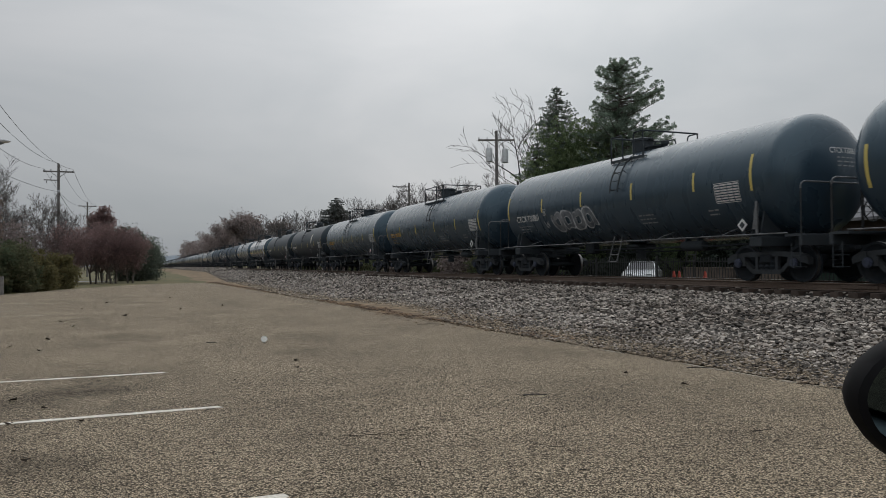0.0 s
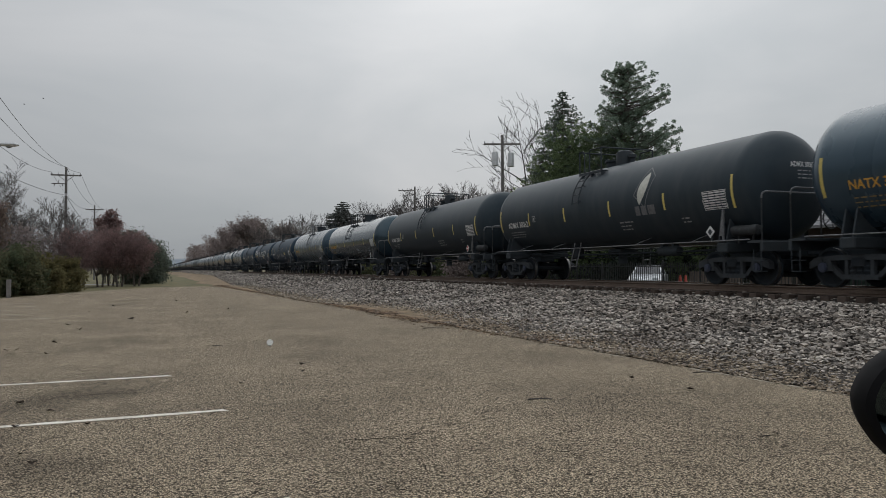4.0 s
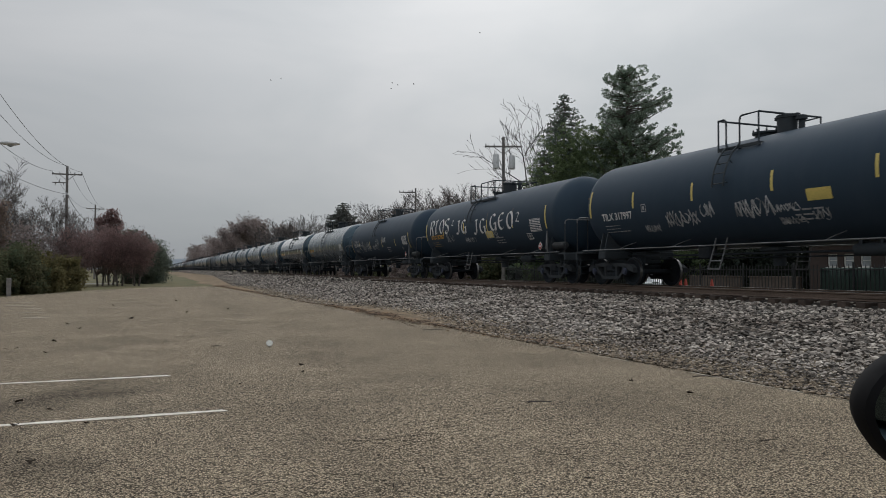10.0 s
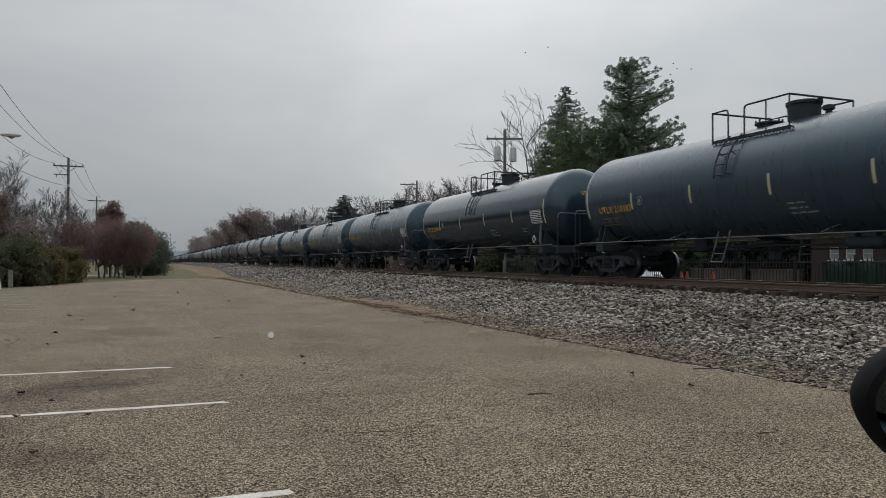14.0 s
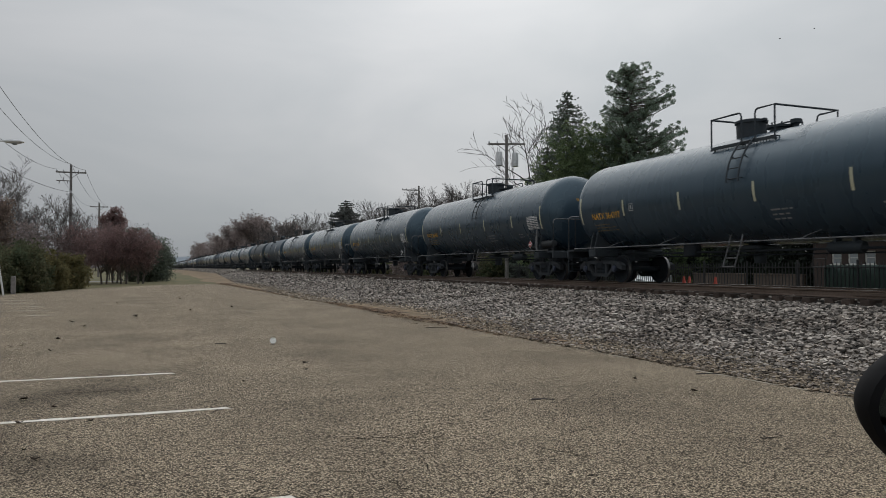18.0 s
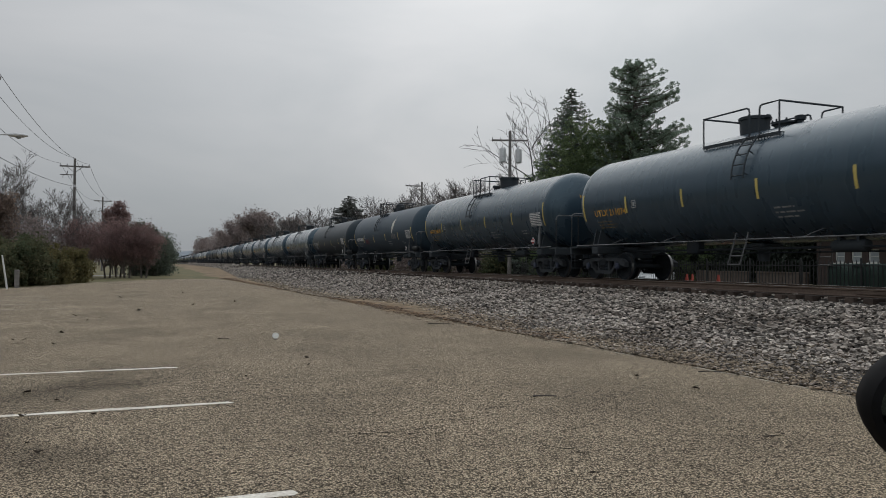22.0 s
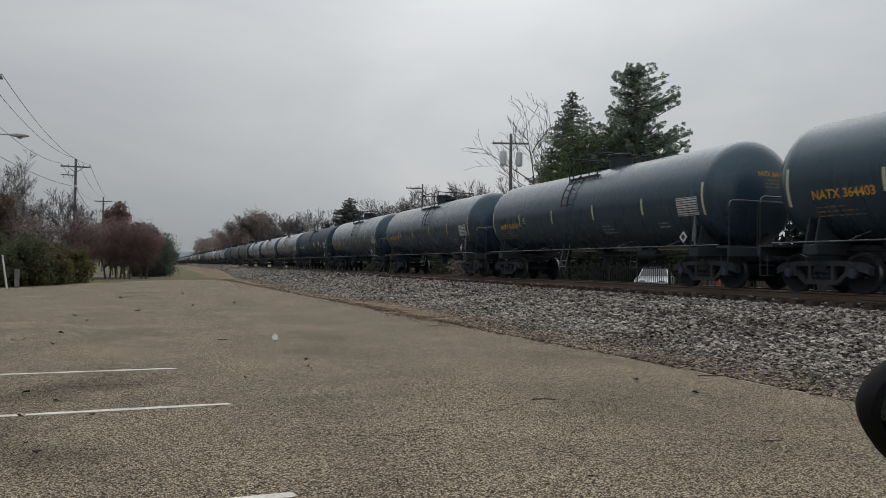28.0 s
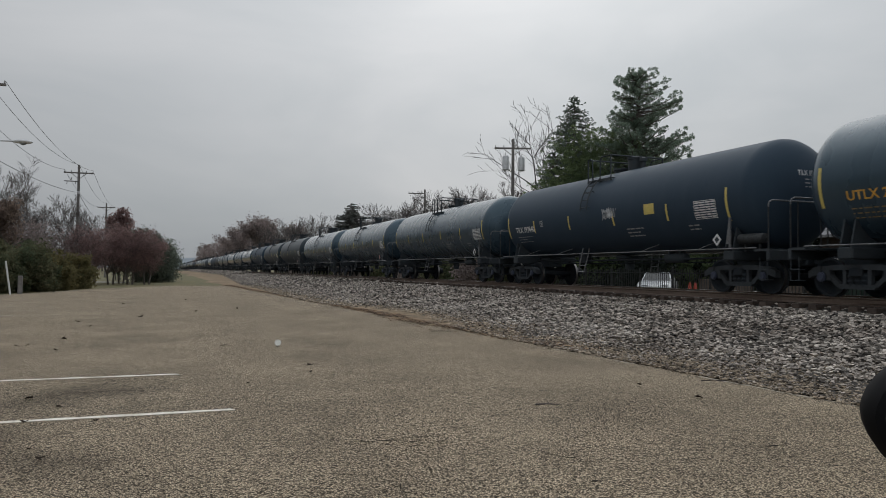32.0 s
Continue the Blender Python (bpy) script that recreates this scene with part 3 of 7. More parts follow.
def make_ties():
    z1 = RAIL_TOP - 0.18
    tie = Shape().box((-1.3, -0.115, -0.18), (1.3, 0.115, 0.0), 0.008).mesh("tie", TIE)
    plate = Shape().box((-0.19, -0.1, 0.0), (0.19, 0.1, 0.016)).mesh("tie_plate", RUST)
    rng = random.Random(2)
    bed = bpy.data.objects["ballast_bed"]
    y, i, far = -6.0, 0, Shape()
    while y < 700:
        if i < 290:
            ob = new("tie", tie)
            ob.parent = bed
            ob.matrix_basis = pose(TRACK_X + rng.uniform(-0.06, 0.06), y, z1 - rng.uniform(0, 0.012), 0, 0, rng.uniform(-1.2, 1.2))
        else:
            far.box((TRACK_X - 1.3, y - 0.115, z1 - 0.18), (TRACK_X + 1.3, y + 0.115, z1 - 0.004))
        y += 0.51 + rng.uniform(-0.03, 0.03)
        i += 1
    tagged(part("far_ties", far, TIE, bed, smooth=False), kind="stuff")


def flat(outline, z):
    return Shape().loft([[(x, y, z - 0.003) for x, y in outline], [(x, y, z) for x, y in outline]], True)


def make_markings():
    rng = random.Random(5)
    for y in (7.47, 10.17, 23.7, 26.4, 29.1, 31.8, 34.5):
        x1 = 0.68 - 0.17 * (y - 7.47) if y < 11 else -2.87 - 0.17 * (y - 24.5)
        outline = [(x, y + 0.043 + rng.uniform(-0.012, 0.012)) for x in np.arange(x1 - 5.6, x1, 0.15)]
        outline += [(x, y - 0.043 + rng.uniform(-0.012, 0.012)) for x in np.arange(x1, x1 - 5.6, -0.15)]
        setting("bay_line", flat(outline, 0.004), STRIPE if y < 20 else STRIPE_FAINT, "faded white painted parking bay line", "road marking")
    # the tip of one more line close by
    outline = [(0.75, 4.38), (0.78, 4.41), (0.76, 4.48), (0.6, 4.48), (-3.5, 4.48), (-3.5, 4.38)]
    setting("bay_line", flat(outline, 0.004), STRIPE, "faded white painted parking bay line", "road marking")


def crack(pts, w, rng):
    """A thin wandering crack on the asphalt."""
    out, back = [], []
    for (x0, y0), (x1, y1) in zip(pts, pts[1:]):
        n = max(2, int(math.hypot(x1 - x0, y1 - y0) / 0.07))
        for i in range(n):
            f = i / n
            x, y = x0 + (x1 - x0) * f + rng.uniform(-0.03, 0.03), y0 + (y1 - y0) * f + rng.uniform(-0.03, 0.03)
            ww = w * rng.uniform(0.2, 1.0)
            out.append((x, y + ww))
            back.append((x, y - ww))
    s = Shape()
    n = len(out)
    s.add([(x, y, 0.0035) for x, y in out + back], [(i, n + i, n + i + 1, i + 1) for i in range(n - 1)])
    setting("asphalt_crack", s, CRACK, "thin dark crack in the asphalt", "crack")


def make_verge():
    """Bare earth between asphalt and stones, running on beside the track."""
    rng = random.Random(6)
    vs = []
    ys = list(np.arange(14.5, 62, 0.25)) + list(np.arange(62, 430, 4.0))
    for y in ys:
        a = KERB(y) - 0.10 - (0.25 if 17 < y < 21 else 0.0) if y < 62 else 4.7 - 1.2 * max(0.0, (70 - y) / 8) + 1.7 * noise.noise(Vector((y * 0.07, 3.0, 0)))
        b = float(stone_edge(y)) + 0.5
        a += 0.16 * noise.noise(Vector((y * 0.9, 0, 0))) + rng.uniform(-0.05, 0.05)
        m = (a + b) / 2 + rng.uniform(-0.1, 0.1)
        z = 0.006 if y < 62 else -0.02
        vs += [(a, y, z), (m, y, z + 0.02 + rng.uniform(0, 0.02)), (b, y, z + 0.045)]
    s = Shape().add(vs, [(3 * i + j, 3 * i + j + 1, 3 * i + j + 4, 3 * i + j + 3) for i in range(len(ys) - 1) for j in (0, 1)])
    setting("dirt_verge", s, DIRT, "bare sandy brown earth beside the railway stones", "earth", smooth=True)


make_ground()
make_lane()
make_verge()
make_bed()
make_track()
make_markings()

# ---- the train ----
R_TANK, Z_TANK, HALF, HEAD = 1.525, 2.64, 6.87, 0.78
PITCH, TRUCK_Y = 16.56, 6.3


def arc(phi, r=R_TANK):
    return (-r * math.cos(phi), Z_TANK + r * math.sin(phi))


def tank_shape():
    prof = []
    for i in range(9):
        a = math.pi / 2 * i / 8
        prof.append((max(0.03, R_TANK * math.sin(a)), -HALF - HEAD * math.cos(a)))
    rings = [(r, y) for r, y in prof]
    rings += [(R_TANK, -HALF + 0.08), (R_TANK, -HALF + 0.5), (R_TANK, 0.0), (R_TANK, HALF - 0.5), (R_TANK, HALF - 0.08)]
    rings += [(r, -y) for r, y in reversed(prof)]
    seg = 56
    return Shape().loft([[(r * math.cos(2 * math.pi * k / seg), y, Z_TANK + r * math.sin(2 * math.pi * k / seg)) for k in range(seg)] for r, y in rings], True)


def ring_of(pts, m):
    return [m @ Vector(p) for p in pts]


def truck_meshes():
    m = {}
    s = Shape()
    def slab(outline, half=0.06):
        s.prism(outline, -half, half, axis=0)
    slab([(-0.95, 0.57), (-0.5, 0.60), (0.5, 0.60), (0.95, 0.57), (0.95, 0.68), (0.5, 0.72), (-0.5, 0.72), (-0.95, 0.68)])
    slab([(-0.46, 0.17), (0.46, 0.17), (0.50, 0.28), (-0.50, 0.28)], 0.07)
    for e in (-1, 1):
        pts = lambda *q: [(e * y, z) for y, z in (q if e > 0 else q[::-1])]
        slab(pts((0.93, 0.50), (1.18, 0.44), (1.28, 0.40), (1.28, 0.56), (1.12, 0.66), (0.93, 0.69)), 0.085)
        slab(pts((0.64, 0.36), (0.80, 0.36), (0.82, 0.60), (0.70, 0.60)), 0.085)
        slab(pts((0.40, 0.24), (0.52, 0.22), (0.90, 0.56), (0.80, 0.62)))
        slab(pts((0.27, 0.27), (0.36, 0.27), (0.36, 0.61), (0.27, 0.61)), 0.055)
    m["side_frame"] = s.mesh("side_frame", SIDE_FRAME)
    s = Shape()
    s.rod((-0.13, 0, 0), (0.06, 0, 0), 0.115, seg=14).rod((-0.15, 0, 0), (-0.13, 0, 0), 0.085, seg=14)
    m["bearing_cap"] = s.mesh("bearing_cap", BEARING, True)
    s = Shape()
    lobes = []
    for dy in (-0.17, 0.0, 0.17):
        lobes += [(-0.085 * math.sin(a), dy - 0.085 * math.cos(a)) for a in np.linspace(0.25, 2.89, 6)]
    lobes += [(-x, y) for x, y in reversed(lobes)]
    rings = []
    for i in range(12):
        k = 1.0 if i % 2 == (i // 2) % 2 else 0.72
        rings.append([(x * k, y * (0.9 + 0.1 * k), 0.27 + 0.027 * i) for x, y in lobes])
    s.loft(rings, True)
    m["spring_nest"] = s.mesh("spring_nest", TRUCK_STEEL)
    m["truck_bolster"] = Shape().box((-1.12, -0.17, 0.46), (1.12, 0.17, 0.68), 0.03).mesh("truck_bolster", TRUCK_STEEL)
    prof = [(0.11, -0.06), (0.16, -0.045), (0.36, -0.01), (0.40, 0.035), (0.457, 0.04), (0.457, -0.06), (0.485, -0.07), (0.485, -0.095), (0.40, -0.09), (0.36, -0.05), (0.16, -0.09), (0.11, -0.10)]
    s = Shape()
    for sx in (-1, 1):
        t = Matrix.Translation((sx * 0.80, 0, 0)) @ Matrix.Rotation(math.radians(90 * sx), 4, 'Y')
        seg = 20
        rings = [[t @ Vector((r * math.cos(2 * math.pi * k / seg), r * math.sin(2 * math.pi * k / seg), h)) for k in range(seg)] for r, h in prof]
        s.loft(rings, False, True)
    s.rod((-1.1, 0, 0), (1.1, 0, 0), 0.085, seg=14)
    for sx in (-1, 1):
        s.rod((sx * 0.9, 0, 0), (sx * 1.1, 0, 0), 0.13, seg=14)
        for k in range(3):
            a = 2 * math.pi * k / 3
            s.rod((sx * 1.1, 0.06 * math.cos(a), 0.06 * math.sin(a)), (sx * 1.125, 0.06 * math.cos(a), 0.06 * math.sin(a)), 0.018, seg=6)
    me = s.mesh("wheelset", TRUCK_STEEL, True)
    me.materials.append(WHEEL_STEEL)
    for p in me.polygons:
        if 0.445 < math.hypot(p.center.y, p.center.z) < 0.456:
            p.material_index = 1
    m["wheelset"] = me
    return m


# top platform by kind of car: both ends, the gap in the handrail over the ladder, drum (middle, radius), manway, relief valve
TOPS = {
    "fore_drum": (1.23, -0.50, -0.85, -1.50, 0.41, 0.41, -0.68, -1.15),
    "short_fore_drum": (0.75, -0.37, -0.85, -1.50, 0.38, 0.41, -0.68, -1.15),
    "small_fore_drum": (0.20, -0.42, -1.00, -1.47, -0.07, 0.36, -0.78, -1.20),
    "aft_drum": (1.22, 0.63, 0.05, -1.42, -0.88, 0.41, 0.27, -1.62),
    "long_aft_drum": (1.68, 1.12, 0.49, -1.02, -0.40, 0.32, 0.65, -1.34),
    "short_aft_drum": (1.02, 0.75, 0.23, -0.85, -0.73, 0.44, 0.26, 0.80),
    "compact": (1.14, 0.85, 0.36, -0.30, -0.20, 0.26, 0.50, -0.66),
    "domed": (1.14, 0.82, 0.50, -0.22, -0.08, 0.30, 0.50, -0.52),
}


def fittings(style):
    """Top platform, rails and valves: meshes by part name."""
    m = {}
    a, g0, g1, b, drum, rd, man, relief = TOPS[style]
    top, deck, h, w = Z_TANK + R_TANK, 3.86, 4.63, 1.07
    lad = (g0 + g1) / 2
    for key, sx in (("platform", -1), ("far_platform", 1)):
        s = Shape()
        for x in (0.62, w):
            s.box((sx * x - 0.02, b, deck - 0.08), (sx * x + 0.02, a, deck))
        n = int((a - b) / 0.10)
        for i in range(n + 1):
            y = b + (a - b) * i / n
            s.box((min(sx * 0.6, sx * w), y - 0.016, deck - 0.03), (max(sx * 0.6, sx * w), y + 0.016, deck - 0.004))
        for y in (a - 0.05, b + 0.05, (a + b) / 2):
            s.box((min(sx * 0.9, sx * 1.02), y - 0.03, deck - 0.30), (max(sx * 0.9, sx * 1.02), y + 0.03, deck - 0.06))
        m[key] = s.mesh("platform", BLACK_STEEL)
    s = Shape()
    for x in (-w, w):
        for y0, y1 in ((a, g0), (b, g1)):
            d = 0.09 if y1 > y0 else -0.09
            s.pipe([(x, y0, deck - 0.1), (x, y0, h), (x, y1 - d, h), (x, y1 - d * 0.3, h - 0.03), (x, y1, h - 0.11), (x, y1, deck - 0.05)], 0.026)
        if abs(b - g1) > 0.9:
            s.rod((x, (b + g1) / 2, deck - 0.05), (x, (b + g1) / 2, h), 0.022, seg=6)
    for y in (a, b):
        s.rod((-w, y, h), (w, y, h), 0.026, seg=6)
    m["platform_railing"] = s.mesh("platform_railing", BLACK_STEEL, True)
    s = Shape()
    at = Matrix.Translation((0, drum, 0))
    if style == "domed":
        s.turned([(rd, top - 0.1), (rd, top + 0.27), (rd * 0.92, top + 0.36), (rd * 0.6, top + 0.42), (0.04, top + 0.44)], at, 24)
    else:
        s.turned([(rd * 0.94, top - 0.12), (rd * 0.98, top + 0.36), (rd * 1.06, top + 0.37), (rd * 1.07, top + 0.44), (rd * 0.9, top + 0.47), (0.04, top + 0.48)], at, 26)
        for sy in (-1, 1):
            s.box((-0.07, min(drum + sy * rd, drum + sy * (rd + 0.12)), top + 0.36), (0.07, max(drum + sy * rd, drum + sy * (rd + 0.12)), top + 0.46), 0.02)
    m["valve_housing"] = s.mesh("valve_housing", BLACK_STEEL, True)
    s = Shape()
    s.turned([(0.30, top - 0.1), (0.30, top + 0.06), (0.37, top + 0.07), (0.37, top + 0.12), (0.05, top + 0.15)], Matrix.Translation((0, man, 0)), 20)
    for k in range(8):
        c = 2 * math.pi * k / 8
        s.rod((0.33 * math.cos(c), man + 0.33 * math.sin(c), top + 0.1), (0.33 * math.cos(c), man + 0.33 * math.sin(c), top + 0.20), 0.025, seg=5)
    m["manway"] = s.mesh("manway", BLACK_STEEL, True)
    s = Shape()
    tall = 0.36 if style in ("compact", "long_aft_drum") else 0.22
    s.turned([(0.08, top - 0.1), (0.08, top + tall - 0.12), (0.14, top + tall - 0.10), (0.14, top + tall), (0.08, top + tall + 0.02)], Matrix.Translation((0, relief, 0)), 14)
    m["relief_valve"] = s.mesh("relief_valve", BLACK_STEEL, True)
    # ladder that follows the tank side, then hangs to the sill
    for name, sx in (("ladder", 1), ("far_ladder", -1)):
        s = Shape()
        for y in (lad - 0.21, lad + 0.21):
            pts = [(sx * arc(p, R_TANK + 0.13)[0], y, arc(p, R_TANK + 0.13)[1]) for p in np.linspace(0.86, 0.05, 12)]
            s.pipe(pts, 0.022)
            for p in (0.12, 0.5):
                (x0, z0), (x1, z1) = arc(p, R_TANK - 0.01), arc(p, R_TANK + 0.13)
                s.rod((sx * x0, y, z0), (sx * x1, y, z1), 0.016, seg=5)
        for p in np.linspace(0.8, 0.1, 5):
            x, z = arc(p, R_TANK + 0.13)
            s.rod((sx * x, lad - 0.21, z), (sx * x, lad + 0.21, z), 0.016, seg=6)
        m[name] = s.mesh("ladder", BLACK_STEEL, True)
        s = Shape()
        for y in (lad - 0.21, lad + 0.21):
            s.pipe([(-sx * 1.48, y, 1.35), (-sx * 1.5, y + 0.05, 1.1), (-sx * 1.56, y + 0.22, 0.52)], 0.02)
        s.rod((-sx * 1.53, lad - 0.08, 0.75), (-sx * 1.53, lad + 0.34, 0.75), 0.016, seg=6)
        s.rod((-sx * 1.56, lad - 0.01, 0.53), (-sx * 1.56, lad + 0.41, 0.53), 0.016, seg=6)
        m["step_" + name] = s.mesh("sill_step", RAIL_PAINT, True)
    return m


def frame_meshes():
    m = {}
    for name, sx in (("side_rail", -1), ("far_side_rail", 1)):
        s = Shape().pipe([(sx * 1.47, -7.35, 1.17), (sx * 1.47, 7.35, 1.17)], 0.017)
        for y in (-5.2, -2.6, 2.6, 5.2):
            s.pipe([(sx * 1.47, y, 1.17), (sx * 1.30, y - 0.05, 1.26), (sx * 0.86, y - 0.05, 1.40)], 0.014)
        m[name] = s.mesh("side_rail", RAIL_PAINT, True)
    for name, e in (("near", -1), ("far", 1)):
        s = Shape().box((-0.32, min(e * 5.4, e * 7.85), 0.72), (0.32, max(e * 5.4, e * 7.85), 1.12), 0.03)
        m[name + "_stub_sill"] = s.mesh("stub_sill", BLACK_STEEL)
        s = Shape().box((-1.5, min(e * 7.3, e * 7.78), 1.08), (1.5, max(e * 7.3, e * 7.78), 1.13))
        s.box((-1.5, min(e * 7.7, e * 7.8), 0.86), (1.5, max(e * 7.7, e * 7.8), 1.11), 0.012)
        for i in range(9):
            x = -1.4 + 0.35 * i
            s.box((x, min(e * 7.3, e * 7.78), 1.131), (x + 0.04, max(e * 7.3, e * 7.78), 1.15))
        for sx in (-1, 1):
            for z in (0.36, 0.62):
                s.box((sx * 1.5 - 0.22 * (sx > 0), e * 7.6 - 0.13, z), (sx * 1.5 + 0.22 * (sx < 0), e * 7.6 + 0.13, z + 0.02))
            for dy in (-0.12, 0.12):
                s.rod((sx * 1.48, e * 7.6 + dy, 0.36), (sx * 1.48, e * 7.6 + dy, 0.92), 0.014, seg=6)
        m[name + "_end_platform"] = s.mesh("end_platform", BLACK_STEEL)
        s = Shape()
        y = e * 7.74
        s.pipe([(-1.46, y, 2.18), (-1.455, y, 2.24), (-1.42, y, 2.31), (-1.33, y, 2.35), (1.33, y, 2.35), (1.42, y, 2.31), (1.455, y, 2.24), (1.46, y, 2.18)], 0.022)
        m[name + "_end_railing"] = s.mesh("end_railing", RAIL_PAINT, True)
        for i, x in enumerate((-1.46, -0.5, 0.5, 1.46)):
            m[name + "_railing_post" + str(i)] = Shape().rod((x, y, 1.1), (x, y, 2.19 if abs(x) > 1 else 2.35), 0.02, seg=6).mesh("railing_post", DARK_RAIL, True)
        s = Shape()
        s.box((-1.42, e * TRUCK_Y - 0.2, 0.86), (1.42, e * TRUCK_Y + 0.2, 1.12), 0.03)
        for yy in (-0.16, 0.12):
            out = [(-1.4, 1.1)] + [arc(-math.pi / 2 + a, R_TANK + 0.004) for a in np.linspace(0.95, -0.95, 11)] + [(1.4, 1.1)]
            s.loft([[(x, e * TRUCK_Y + yy, z) for x, z in out], [(x, e * TRUCK_Y + yy + 0.04, z) for x, z in out]], True)
        m[name + "_saddle"] = s.mesh("saddle", BLACK_STEEL)
        s = Shape()
        s.box((-0.09, min(e * 7.8, e * 8.15), 0.78), (0.09, max(e * 7.8, e * 8.15), 0.98), 0.02)
        s.box((-0.16, min(e * 8.06, e * 8.27), 0.74), (0.14, max(e * 8.06, e * 8.27), 1.03), 0.04)
        s.pipe([(0.3, e * 7.8, 0.8), (0.34, e * 8.05, 0.55), (0.2, e * 8.27, 0.5)], 0.025)
        m[name + "_coupler"] = s.mesh("coupler", TRUCK_STEEL)
    s = Shape()
    s.turned([(0.16, 0.62), (0.16, 0.95), (0.24, 0.97), (0.24, 1.12)], Matrix.Translation((0, 0.1, 0)), 16)
    s.box((-0.38, -0.25, 0.98), (0.38, 0.45, 1.12), 0.04)
    m["outlet_valve"] = s.mesh("outlet_valve", BLACK_STEEL, True)
    s = Shape()
    t = Matrix.Translation((-0.45, -3.0, 0.98)) @ Matrix.Rotation(math.radians(90), 4, 'X')
    s.turned([(0.03, -0.5), (0.13, -0.46), (0.15, -0.4), (0.15, 0.4), (0.13, 0.46), (0.03, 0.5)], t, 18)
    s.box((-0.55, -3.3, 1.0), (-0.35, -3.22, 1.25))
    s.box((-0.55, -2.78, 1.0), (-0.35, -2.7, 1.25))
    m["air_reservoir"] = s.mesh("air_reservoir", BLACK_STEEL, True)
    s = Shape().pipe([(-0.5, -6.4, 1.0), (-0.55, -4.0, 0.95), (-0.6, 0.0, 0.95), (-0.5, 3.5, 0.95), (-0.45, 6.4, 1.0)], 0.03)
    s.pipe([(-0.2, -5.2, 0.85), (-0.2, 5.2, 0.85)], 0.02)
    s.box((-0.65, 2.0, 0.82), (-0.35, 2.5, 1.2), 0.04)
    m["brake_pipe"] = s.mesh("brake_pipe", TRUCK_STEEL, True)
    s = Shape()
    t = Matrix.Translation((-1.2, -6.95, 1.42)) @ Matrix.Rotation(math.radians(90), 4, 'X')
    s.turned([(0.03, -0.46), (0.13, -0.42), (0.14, -0.36), (0.14, 0.36), (0.13, 0.42), (0.03, 0.46)], t, 16)
    s.rod((-1.2, -6.7, 1.1), (-1.2, -6.7, 1.32), 0.03)
    s.rod((-1.2, -7.2, 1.1), (-1.2, -7.2, 1.32), 0.03)
    m["brake_cylinder"] = s.mesh("brake_cylinder", DARK_RAIL, True)
    s = Shape()
    for k in range(16):
        a, b = 2 * math.pi * k / 16, 2 * math.pi * (k + 1) / 16
        s.rod((0.95 + 0.27 * math.cos(a), -7.66, 1.72 + 0.27 * math.sin(a)), (0.95 + 0.27 * math.cos(b), -7.66, 1.72 + 0.27 * math.sin(b)), 0.018, seg=5)
    for k in range(5):
        a = 2 * math.pi * k / 5
        s.rod((0.95, -7.66, 1.72), (0.95 + 0.27 * math.cos(a), -7.66, 1.72 + 0.27 * math.sin(a)), 0.012, seg=5)
    m["hand_brake"] = s.mesh("hand_brake", DARK_RAIL, True)
    s = Shape().box((-1.45, -6.42, 1.17), (-1.41, -6.36, 2.0))
    s.prism([(-6.42, 1.3), (-6.26, 1.3), (-6.36, 1.95), (-6.42, 1.95)], -1.45, -1.42, axis=0)
    m["end_bracket"] = s.mesh("end_bracket", RAIL_PAINT)
    return m


FRAME_PARTS, TRUCK_PARTS = frame_meshes(), truck_meshes()
FITTINGS = {s: fittings(s) for s in TOPS}
TANK_SHAPE = tank_shape()
TANK_MESH = {k: TANK_SHAPE.mesh("tank", m, True) for k, m in TANKS.items()}
TRUCK_WORDS = {"gloss": "glossy black tank car with sky sheen along its top", "satin": "satin black tank car on the track", "matte": "dusty brown-black tank car on the track", "dull": "flat black tank car with worn lettering and graffiti", "blue": "faded blue-black tank car on the track"}
BASES = {}


def plain_car(paint, style):
    car = thing("tank_car", pose(TRACK_X, 0, RAIL_TOP), TRUCK_WORDS[paint], "tank car", "tank cars of the train", False)
    part("tank", TANK_MESH[paint], None, car)
    for table in (FRAME_PARTS, FITTINGS[style]):
        for key, me in table.items():
            if key == "brake_cylinder":
                continue
            part(me.name.split(".")[0], me, None, car)
    for e in (-1, 1):
        truck = new("truck", TRUCK_PARTS["truck_bolster"])
        truck.parent = car
        truck.matrix_basis = pose(0, e * TRUCK_Y, 0)
        for sx in (-1, 1):
            part("side_frame", TRUCK_PARTS["side_frame"], None, truck).matrix_basis = pose(sx * 1.0, 0, 0.02)
            part("spring_nest", TRUCK_PARTS["spring_nest"], None, truck).matrix_basis = pose(sx * 1.0, 0, 0)
            for dy in (-0.89, 0.89):
                part("bearing_cap", TRUCK_PARTS["bearing_cap"], None, truck).matrix_basis = pose(sx * 1.0, dy, 0.457, 0, 0, 0 if sx < 0 else 180)
        for dy in (-0.89, 0.89):
            part("wheelset", TRUCK_PARTS["wheelset"], None, truck).matrix_basis = pose(0, dy, 0.457)
    return car


def make_car(paint, style):
    key = (paint, style)
    if key not in BASES:
        BASES[key] = plain_car(paint, style)
        return BASES[key]
    base = BASES[key]
    kids = [c for c in base.children if c.get("decal")]
    for c in kids:
        c.parent = None
    car = copy_thing(base, pose(TRACK_X, 0, RAIL_TOP))
    for c in kids:
        c.parent = base
    return car


